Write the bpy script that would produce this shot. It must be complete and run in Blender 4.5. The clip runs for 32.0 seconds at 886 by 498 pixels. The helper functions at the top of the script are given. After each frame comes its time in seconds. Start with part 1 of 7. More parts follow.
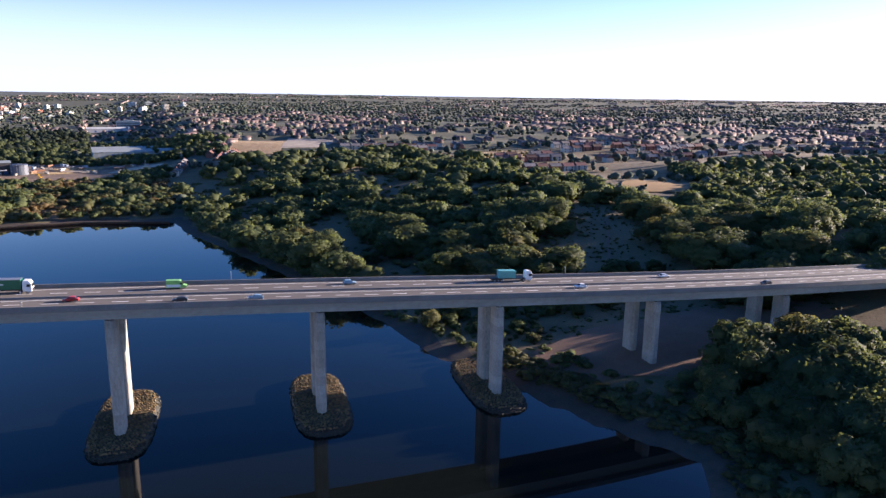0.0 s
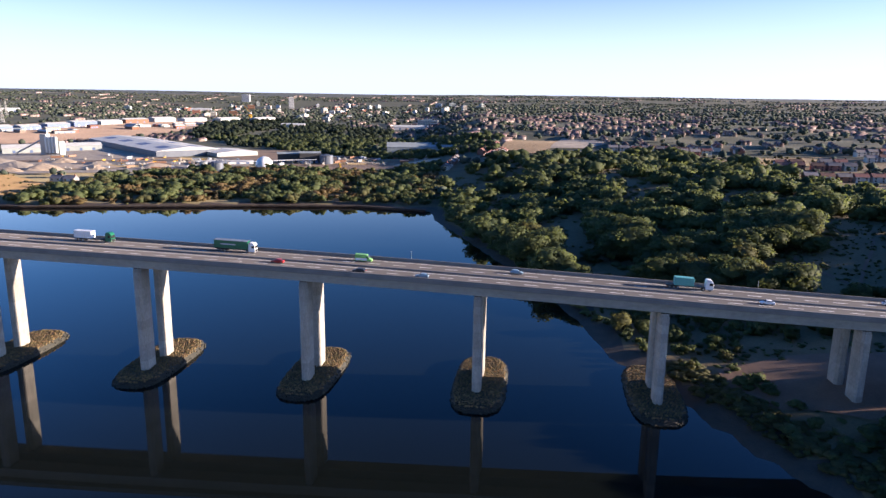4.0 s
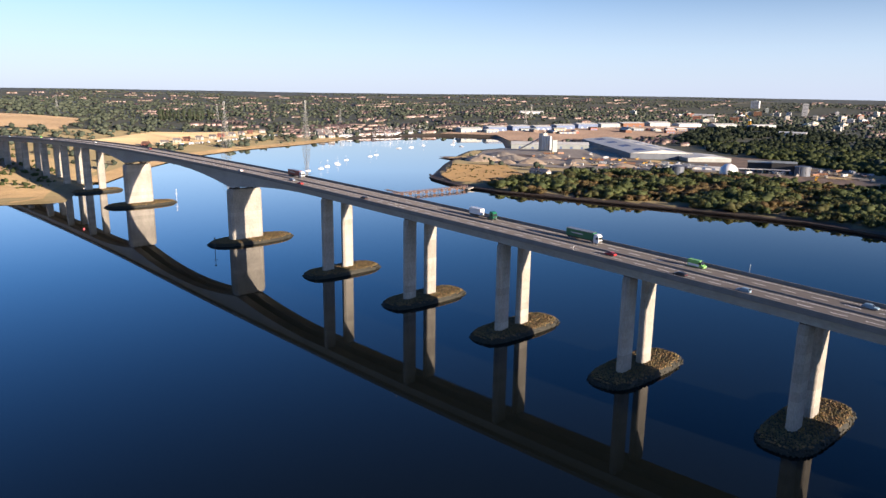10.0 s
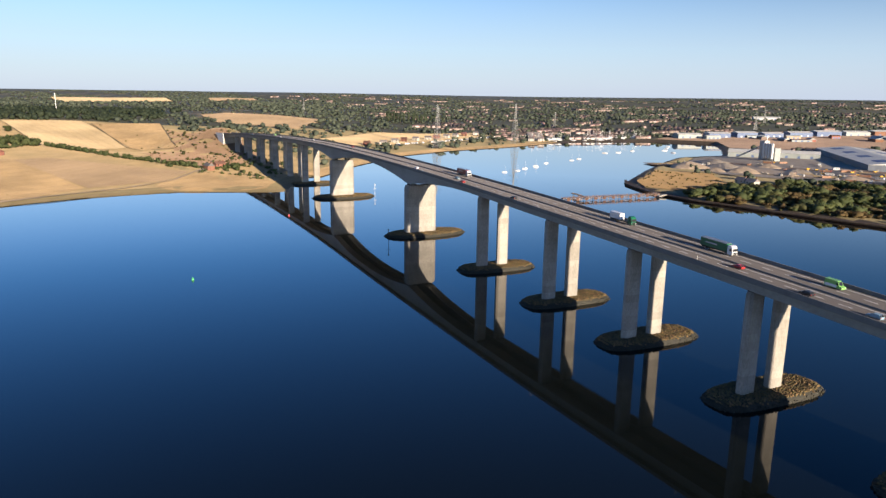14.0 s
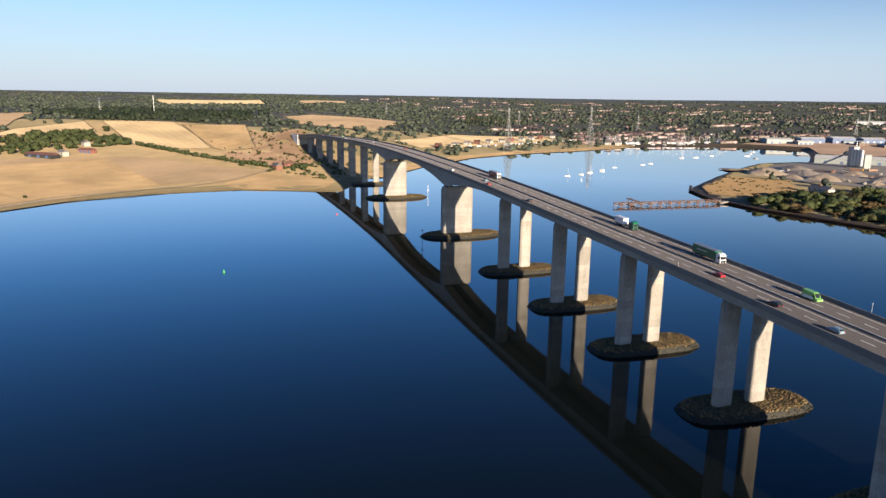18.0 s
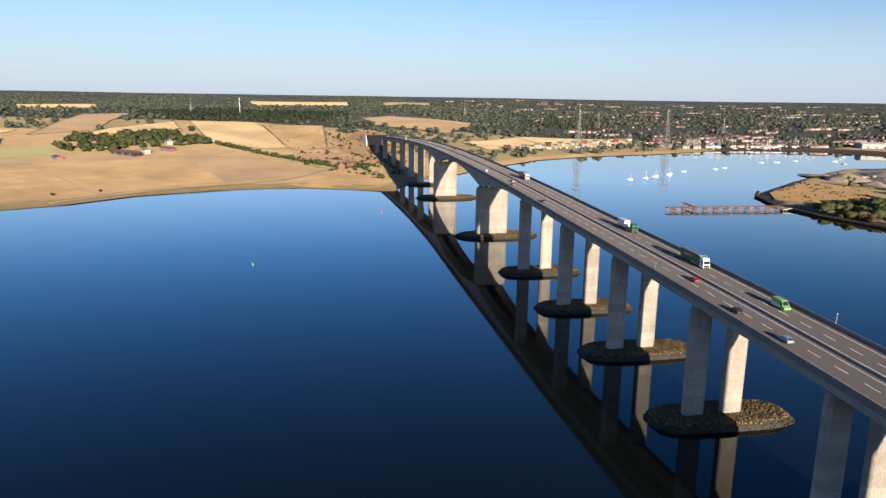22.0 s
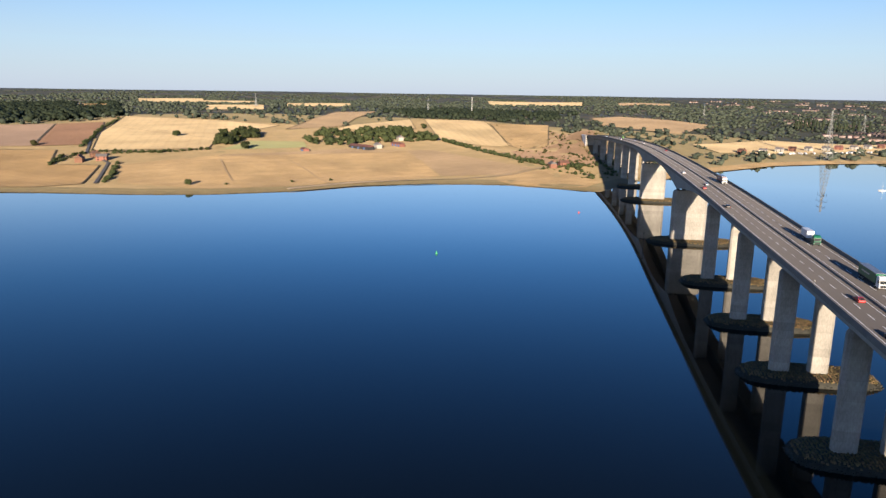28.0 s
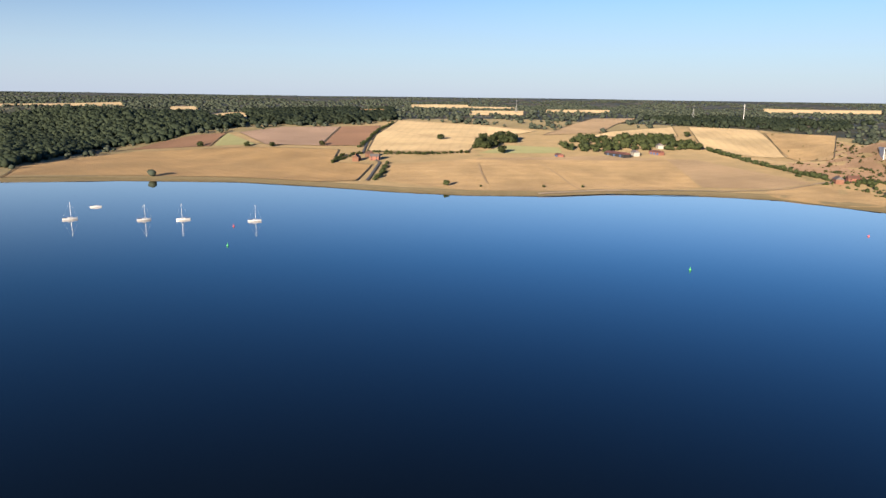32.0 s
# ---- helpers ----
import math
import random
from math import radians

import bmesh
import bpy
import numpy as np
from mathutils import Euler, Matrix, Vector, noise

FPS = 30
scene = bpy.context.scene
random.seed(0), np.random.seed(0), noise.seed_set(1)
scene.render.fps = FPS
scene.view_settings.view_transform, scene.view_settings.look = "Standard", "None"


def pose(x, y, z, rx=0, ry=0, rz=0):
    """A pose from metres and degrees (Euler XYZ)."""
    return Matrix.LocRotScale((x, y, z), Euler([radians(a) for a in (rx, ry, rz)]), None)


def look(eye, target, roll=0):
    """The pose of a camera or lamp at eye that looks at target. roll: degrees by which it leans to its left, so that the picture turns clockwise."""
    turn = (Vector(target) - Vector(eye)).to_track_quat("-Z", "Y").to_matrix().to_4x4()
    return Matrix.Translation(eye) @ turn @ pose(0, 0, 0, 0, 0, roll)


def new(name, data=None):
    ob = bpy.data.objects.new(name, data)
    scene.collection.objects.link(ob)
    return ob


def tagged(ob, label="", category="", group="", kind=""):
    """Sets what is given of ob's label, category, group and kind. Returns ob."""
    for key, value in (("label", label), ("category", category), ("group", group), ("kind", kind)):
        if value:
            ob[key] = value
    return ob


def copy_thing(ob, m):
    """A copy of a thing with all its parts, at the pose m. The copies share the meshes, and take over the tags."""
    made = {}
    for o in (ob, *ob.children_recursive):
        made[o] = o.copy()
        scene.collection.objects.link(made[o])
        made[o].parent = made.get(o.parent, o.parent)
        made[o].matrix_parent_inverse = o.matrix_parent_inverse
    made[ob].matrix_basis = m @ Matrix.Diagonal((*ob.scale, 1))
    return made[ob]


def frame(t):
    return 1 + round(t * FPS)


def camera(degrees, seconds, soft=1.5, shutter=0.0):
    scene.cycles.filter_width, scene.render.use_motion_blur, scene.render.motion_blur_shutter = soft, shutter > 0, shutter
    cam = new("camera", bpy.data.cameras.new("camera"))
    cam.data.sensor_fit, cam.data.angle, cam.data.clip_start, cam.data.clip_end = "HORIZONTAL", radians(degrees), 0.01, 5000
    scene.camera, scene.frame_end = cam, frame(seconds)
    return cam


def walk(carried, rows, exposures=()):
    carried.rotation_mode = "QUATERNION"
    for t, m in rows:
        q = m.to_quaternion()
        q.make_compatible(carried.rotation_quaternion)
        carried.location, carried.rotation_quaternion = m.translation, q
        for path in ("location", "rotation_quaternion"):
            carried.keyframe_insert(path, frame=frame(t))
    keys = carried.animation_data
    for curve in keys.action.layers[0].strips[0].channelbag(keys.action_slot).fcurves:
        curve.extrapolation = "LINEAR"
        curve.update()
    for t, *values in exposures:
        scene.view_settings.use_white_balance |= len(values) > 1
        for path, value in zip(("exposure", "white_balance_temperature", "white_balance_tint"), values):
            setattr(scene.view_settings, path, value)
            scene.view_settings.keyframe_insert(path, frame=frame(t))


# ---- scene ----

# ---- camera and its flight: seconds, place, tilt, heading, lean ----
cam = camera(64.50, 32.0, soft=1.45)
FLIGHT = [
    (0, 37.55, -216.19, 99.69, 77.64, -16.14, 0.81),
    (0.5, 43.23, -218.36, 99.53, 77.63, -13.36, 0.79),
    (1, 49.01, -220.44, 99.09, 77.65, -10.26, 0.78),
    (1.5, 53.72, -221.75, 98.83, 77.62, -7.40, 0.76),
    (2, 57.86, -223.27, 98.71, 77.55, -4.56, 0.80),
    (2.5, 62.34, -224.47, 98.58, 77.57, -1.69, 0.78),
    (3, 66.99, -225.49, 98.34, 77.55, 1.35, 0.82),
    (3.5, 71.31, -226.26, 98.37, 77.53, 4.43, 0.80),
    (5.5, 88.98, -226.81, 98.14, 77.44, 17.36, 0.85),
    (6, 93.61, -226.31, 97.98, 77.46, 20.64, 0.86),
    (6.5, 98.20, -225.88, 98.08, 77.46, 24.03, 0.84),
    (7, 102.66, -225.03, 98.04, 77.45, 27.48, 0.83),
    (7.5, 107.14, -224.04, 98.16, 77.43, 30.93, 0.88),
    (8, 111.54, -222.79, 97.83, 77.45, 34.35, 0.84),
    (8.5, 116.11, -221.20, 97.86, 77.45, 37.66, 0.79),
    (9, 120.36, -219.16, 97.77, 77.45, 40.95, 0.79),
    (9.5, 124.45, -216.78, 97.53, 77.45, 44.22, 0.79),
    (10, 128.15, -214.13, 97.39, 77.44, 47.28, 0.80),
    (10.5, 131.97, -211.36, 97.24, 77.46, 50.18, 0.78),
    (11, 135.62, -208.24, 97.04, 77.46, 53.01, 0.78),
    (11.5, 139.11, -205.12, 96.68, 77.50, 55.39, 0.78),
    (12, 142.80, -201.97, 96.71, 77.52, 57.75, 0.80),
    (12.5, 146.07, -198.97, 96.77, 77.54, 59.19, 0.79),
    (13, 149.22, -195.64, 96.73, 77.55, 61.51, 0.78),
    (13.5, 152.13, -192.25, 96.91, 77.53, 63.96, 0.80),
    (14, 154.92, -188.67, 96.91, 77.53, 65.44, 0.80),
    (14.5, 157.79, -185.22, 97.03, 77.55, 65.93, 0.81),
    (16.5, 167.61, -168.54, 97.52, 77.61, 69.81, 0.83),
    (17, 169.48, -163.85, 97.26, 77.64, 70.90, 0.82),
    (17.5, 171.26, -159.24, 97.29, 77.66, 71.97, 0.83),
    (18, 173.12, -154.81, 97.43, 77.65, 72.93, 0.82),
    (18.5, 175.06, -150.47, 97.37, 77.69, 73.74, 0.83),
    (19, 176.86, -146.16, 97.34, 77.70, 74.53, 0.83),
    (19.5, 178.60, -141.71, 97.39, 77.70, 75.35, 0.84),
    (20, 180.17, -136.99, 97.41, 77.71, 76.29, 0.84),
    (20.5, 181.51, -132.59, 97.37, 77.71, 77.24, 0.84),
    (21, 182.92, -128.07, 97.11, 77.73, 78.25, 0.85),
    (21.5, 183.98, -123.32, 96.95, 77.72, 79.24, 0.84),
    (22, 185.22, -118.79, 96.87, 77.73, 80.22, 0.83),
    (22.5, 186.29, -114.26, 96.75, 77.73, 81.18, 0.82),
    (23, 187.32, -109.34, 96.66, 77.73, 82.08, 0.83),
    (23.5, 188.17, -104.53, 96.57, 77.74, 82.12, 0.83),
    (24, 188.82, -100.44, 96.41, 77.73, 82.74, 0.83),
    (24.5, 189.25, -96.75, 96.33, 77.71, 84.32, 0.83),
    (26.5, 191.32, -87.87, 96.68, 77.54, 92.41, 0.86),
    (27, 191.07, -87.65, 96.30, 77.51, 94.88, 0.84),
    (27.5, 190.71, -87.46, 95.81, 77.52, 97.30, 0.84),
    (28, 190.38, -87.81, 95.64, 77.51, 99.39, 0.81),
    (28.5, 190.33, -87.99, 95.54, 77.55, 101.04, 0.79),
    (29, 190.26, -87.89, 95.52, 77.61, 102.31, 0.80),
    (29.5, 189.28, -87.99, 95.28, 77.65, 104.98, 0.79),
    (30, 187.63, -87.92, 95.04, 77.68, 108.62, 0.78),
    (30.5, 186.17, -87.76, 94.49, 77.72, 111.99, 0.77),
    (31, 184.87, -87.98, 94.23, 77.76, 114.84, 0.79),
    (31.5, 183.86, -88.20, 94.08, 77.78, 117.45, 0.80),
    (32, 182.94, -88.63, 94.00, 77.78, 119.92, 0.79),
]
walk(cam, [(t, pose(x, y, z, 0, 0, yaw) @ pose(0, 0, 0, tilt) @ pose(0, 0, 0, 0, 0, lean)) for t, x, y, z, tilt, yaw, lean in FLIGHT],
     exposures=[(0, 1.88, 5850, 25), (3, 1.84, 5900, 24), (6, 1.70, 5980, 22), (9, 1.42, 6120, 20), (13, 1.16, 6180, 16), (19, 1.06, 6180, 15), (32, 1.02, 6150, 15)])

# ---- sun and sky ----
SUN_AZ, SUN_EL = 6.3, 10.7          # degrees from +x towards +y, and above the horizon
sun_way = Vector((math.cos(radians(SUN_AZ)) * math.cos(radians(SUN_EL)), math.sin(radians(SUN_AZ)) * math.cos(radians(SUN_EL)), math.sin(radians(SUN_EL))))
sun = new("sun", bpy.data.lights.new("sun", "SUN"))
sun.data.energy, sun.data.angle, sun.data.color = 5.0, radians(0.5), (1.0, 0.82, 0.58)
sun.matrix_world = look(sun_way * 900, (0, 0, 0))
world = bpy.data.worlds.new("morning_sky")
scene.world = world
world.use_nodes = True
wt = world.node_tree
sky = wt.nodes.new("ShaderNodeTexSky")
sky.sky_type, sky.sun_disc = "NISHITA", False
sky.sun_elevation, sky.sun_rotation = radians(SUN_EL), radians(90 - SUN_AZ)
sky.altitude, sky.air_density, sky.dust_density, sky.ozone_density = 100, 1.0, 0.45, 3.5
# a pale morning haze lies over the horizon and thins out upwards
where, split, thin, haze = wt.nodes.new("ShaderNodeTexCoord"), wt.nodes.new("ShaderNodeSeparateXYZ"), wt.nodes.new("ShaderNodeMapRange"), wt.nodes.new("ShaderNodeMix")
thin.interpolation_type = "SMOOTHSTEP"
thin.inputs["From Min"].default_value, thin.inputs["From Max"].default_value = -0.02, 0.24
thin.inputs["To Min"].default_value, thin.inputs["To Max"].default_value = 0.70, 0.0
haze.data_type = "RGBA"
haze.inputs[7].default_value = (4.2, 4.9, 6.0, 1)
wt.links.new(where.outputs["Generated"], split.inputs[0])
wt.links.new(split.outputs["Z"], thin.inputs[0])
wt.links.new(thin.outputs[0], haze.inputs[0])
rich = wt.nodes.new("ShaderNodeHueSaturation")
rich.inputs["Saturation"].default_value = 1.22
rich.inputs["Hue"].default_value = 0.512
wt.links.new(sky.outputs[0], rich.inputs["Color"])
wt.links.new(rich.outputs[0], haze.inputs[6])
# clear air is deepest a quarter-turn from the sun: scattering follows the squared cosine
turn, square, deep, high, depth_mix, clear = wt.nodes.new("ShaderNodeVectorMath"), wt.nodes.new("ShaderNodeMath"), wt.nodes.new("ShaderNodeMapRange"), wt.nodes.new("ShaderNodeMapRange"), wt.nodes.new("ShaderNodeMix"), wt.nodes.new("ShaderNodeVectorMath")
turn.operation, square.operation, clear.operation = "DOT_PRODUCT", "POWER", "SCALE"
turn.inputs[1].default_value, square.inputs[1].default_value = sun_way, 2.0
wt.links.new(where.outputs["Generated"], turn.inputs[0])
wt.links.new(turn.outputs["Value"], square.inputs[0])
deep.inputs["To Min"].default_value, deep.inputs["To Max"].default_value = 0.68, 1.26
wt.links.new(square.outputs[0], deep.inputs[0])
high.interpolation_type = "SMOOTHSTEP"
high.inputs["From Min"].default_value, high.inputs["From Max"].default_value = 0.04, 0.20
wt.links.new(split.outputs["Z"], high.inputs[0])
depth_mix.data_type, depth_mix.inputs[2].default_value = "FLOAT", 1.0
wt.links.new(high.outputs[0], depth_mix.inputs[0])
wt.links.new(deep.outputs[0], depth_mix.inputs[3])
wt.links.new(haze.outputs[2], clear.inputs[0])
wt.links.new(depth_mix.outputs[0], clear.inputs["Scale"])
wt.nodes["Background"].inputs["Strength"].default_value = 0.075
wt.links.new(clear.outputs[0], wt.nodes["Background"].inputs["Color"])

# ---- materials ----
def surface(name, dark, light, scale=1.0, fine=9.0, rough=0.8, metal=0.0, relief=0.15, reach=0.05, stretch=(1, 1, 1), vary=0.0, per_island=False, mottled=0.5, spec=0.5, local=False, fuzz=0.0, lifts=0.0, rows=None):
    """A painted or natural surface: two scales of mottling between two colours, fine relief, and a shade of its own for each piece."""
    m = bpy.data.materials.new(name)
    m.use_nodes = True
    nt, n = m.node_tree, m.node_tree.nodes
    b = n["Principled BSDF"]
    b.inputs["Metallic"].default_value = metal
    b.inputs["Specular IOR Level"].default_value = spec
    if fuzz:
        b.inputs["Diffuse Roughness"].default_value = 1.0
        b.inputs["Sheen Weight"].default_value, b.inputs["Sheen Roughness"].default_value = fuzz, 0.5
        b.inputs["Sheen Tint"].default_value = (*[min(1.0, c / max(light)) for c in light], 1)
    co = n.new("ShaderNodeTexCoord")
    mp = n.new("ShaderNodeMapping")
    mp.inputs["Scale"].default_value = stretch
    if local:
        nt.links.new(co.outputs["Object"], mp.inputs[0])
    else:
        geo = n.new("ShaderNodeNewGeometry")
        nt.links.new(geo.outputs["Position"], mp.inputs[0])
    big, small = n.new("ShaderNodeTexNoise"), n.new("ShaderNodeTexNoise")
    big.inputs["Scale"].default_value, big.inputs["Detail"].default_value = 1.0 / scale, 5
    small.inputs["Scale"].default_value, small.inputs["Detail"].default_value = fine / scale, 4
    for t in (big, small):
        nt.links.new(mp.outputs[0], t.inputs["Vector"])
    mix = n.new("ShaderNodeMix")
    mix.data_type = "FLOAT"
    mix.inputs[0].default_value = mottled
    nt.links.new(big.outputs["Fac"], mix.inputs[2])
    nt.links.new(small.outputs["Fac"], mix.inputs[3])
    ramp = n.new("ShaderNodeValToRGB")
    ramp.color_ramp.elements[0].position, ramp.color_ramp.elements[1].position = 0.34, 0.66
    ramp.color_ramp.elements[0].color, ramp.color_ramp.elements[1].color = (*dark, 1), (*light, 1)
    nt.links.new(mix.outputs[0], ramp.inputs[0])
    colour = ramp.outputs[0]
    if rows:
        # tractor lines along one direction, broken up, and broad stretches of thicker and thinner growth
        turned, lines, tone, broad, weigh = n.new("ShaderNodeMapping"), n.new("ShaderNodeTexWave"), n.new("ShaderNodeMapRange"), n.new("ShaderNodeTexNoise"), n.new("ShaderNodeMapRange")
        turned.inputs["Rotation"].default_value = (0, 0, math.radians(rows[0]))
        nt.links.new(mp.outputs[0], turned.inputs[0])
        lines.inputs["Scale"].default_value, lines.inputs["Distortion"].default_value, lines.inputs["Detail"].default_value = 0.314 / rows[1], 1.2, 3
        lines.inputs["Detail Scale"].default_value = 0.6
        nt.links.new(turned.outputs[0], lines.inputs["Vector"])
        tone.inputs["From Max"].default_value = 0.35
        tone.inputs["To Min"].default_value, tone.inputs["To Max"].default_value = 0.90, 1.01
        nt.links.new(lines.outputs["Fac"], tone.inputs[0])
        broad.inputs["Scale"].default_value, broad.inputs["Detail"].default_value = 0.013, 8
        nt.links.new(turned.outputs[0], broad.inputs["Vector"])
        weigh.inputs["From Min"].default_value, weigh.inputs["From Max"].default_value = 0.35, 0.62
        weigh.inputs["To Min"].default_value, weigh.inputs["To Max"].default_value = 0.70, 1.12
        nt.links.new(broad.outputs["Fac"], weigh.inputs[0])
        sown, shade = n.new("ShaderNodeMath"), n.new("ShaderNodeHueSaturation")
        sown.operation = "MULTIPLY"
        nt.links.new(tone.outputs[0], sown.inputs[0])
        nt.links.new(weigh.outputs[0], sown.inputs[1])
        nt.links.new(sown.outputs[0], shade.inputs["Value"])
        nt.links.new(colour, shade.inputs["Color"])
        colour = shade.outputs[0]
    if lifts:
        # each pour of concrete set a little lighter or darker than the last, with a thin joint between
        at, along, pour, joint, tone = n.new("ShaderNodeSeparateXYZ"), n.new("ShaderNodeMath"), n.new("ShaderNodeTexWhiteNoise"), n.new("ShaderNodeMath"), n.new("ShaderNodeMapRange")
        place = n.new("ShaderNodeNewGeometry")
        nt.links.new(place.outputs["Position"], at.inputs[0])
        along.operation, along.inputs[1].default_value = "DIVIDE", lifts
        nt.links.new(at.outputs["Z"], along.inputs[0])
        whole, rest = n.new("ShaderNodeMath"), n.new("ShaderNodeMath")
        whole.operation, rest.operation = "FLOOR", "FRACT"
        nt.links.new(along.outputs[0], whole.inputs[0])
        nt.links.new(along.outputs[0], rest.inputs[0])
        which = n.new("ShaderNodeMath")
        which.operation = "ADD"
        pier = n.new("ShaderNodeObjectInfo")
        nt.links.new(whole.outputs[0], which.inputs[0])
        nt.links.new(pier.outputs["Random"], which.inputs[1])
        pour.noise_dimensions = "1D"
        nt.links.new(which.outputs[0], pour.inputs["W"])
        joint.operation, joint.inputs[1].default_value = "GREATER_THAN", 0.04
        nt.links.new(rest.outputs[0], joint.inputs[0])
        tone.inputs["To Min"].default_value, tone.inputs["To Max"].default_value = 0.84, 1.1
        nt.links.new(pour.outputs["Value"], tone.inputs[0])
        line = n.new("ShaderNodeMapRange")
        line.inputs["To Min"].default_value, line.inputs["To Max"].default_value = 0.87, 1.0
        nt.links.new(joint.outputs[0], line.inputs[0])
        both, tint = n.new("ShaderNodeMath"), n.new("ShaderNodeHueSaturation")
        both.operation = "MULTIPLY"
        nt.links.new(tone.outputs[0], both.inputs[0])
        nt.links.new(line.outputs[0], both.inputs[1])
        nt.links.new(both.outputs[0], tint.inputs["Value"])
        nt.links.new(colour, tint.inputs["Color"])
        colour = tint.outputs[0]
    if vary:
        if per_island:
            src = n.new("ShaderNodeNewGeometry").outputs["Random Per Island"]
        else:
            src = n.new("ShaderNodeObjectInfo").outputs["Random"]
        rng = n.new("ShaderNodeMapRange")
        rng.inputs["To Min"].default_value, rng.inputs["To Max"].default_value = 1 - vary, 1 + vary
        nt.links.new(src, rng.inputs[0])
        hsv = n.new("ShaderNodeHueSaturation")
        nt.links.new(rng.outputs[0], hsv.inputs["Value"])
        hue = n.new("ShaderNodeMapRange")
        hue.inputs["To Min"].default_value, hue.inputs["To Max"].default_value = 0.5 + 0.05 * vary, 0.5 - 0.07 * vary
        nt.links.new(src, hue.inputs[0])
        nt.links.new(hue.outputs[0], hsv.inputs["Hue"])
        nt.links.new(colour, hsv.inputs["Color"])
        colour = hsv.outputs[0]
    nt.links.new(colour, b.inputs["Base Color"])
    rr = n.new("ShaderNodeMapRange")
    rr.inputs["To Min"].default_value, rr.inputs["To Max"].default_value = max(0.02, rough - 0.12), min(1, rough + 0.12)
    nt.links.new(small.outputs["Fac"], rr.inputs[0])
    nt.links.new(rr.outputs[0], b.inputs["Roughness"])
    if relief:
        bp = n.new("ShaderNodeBump")
        bp.inputs["Strength"].default_value, bp.inputs["Distance"].default_value = relief, reach
        nt.links.new(small.outputs["Fac"], bp.inputs["Height"])
        nt.links.new(bp.outputs[0], b.inputs["Normal"])
    return m


def foliage(name, dark, light, glow, vary):
    """Leaves: mottled, each clump a shade of its own, and letting some sunlight through."""
    m = surface(name, dark, light, 11.0, 6, 0.7, relief=0, vary=vary * 0.4, per_island=True, spec=0.15, mottled=0.35)
    nt, n = m.node_tree, m.node_tree.nodes
    own, span, tone = n.new("ShaderNodeObjectInfo"), n.new("ShaderNodeMapRange"), n.new("ShaderNodeHueSaturation")
    span.inputs["To Min"].default_value, span.inputs["To Max"].default_value = 1 - 0.8 * vary, 1 + 0.8 * vary
    nt.links.new(own.outputs["Random"], span.inputs[0])
    nt.links.new(span.outputs[0], tone.inputs["Value"])
    b = n["Principled BSDF"]
    nt.links.new(b.inputs["Base Color"].links[0].from_socket, tone.inputs["Color"])
    nt.links.new(tone.outputs[0], b.inputs["Base Color"])
    thin, mix = n.new("ShaderNodeBsdfTranslucent"), n.new("ShaderNodeMixShader")
    thin.inputs["Color"].default_value = (*glow, 1)
    mix.inputs[0].default_value = 0.42
    nt.links.new(n["Principled BSDF"].outputs[0], mix.inputs[1])
    nt.links.new(thin.outputs[0], mix.inputs[2])
    nt.links.new(mix.outputs[0], n["Material Output"].inputs["Surface"])
    return m


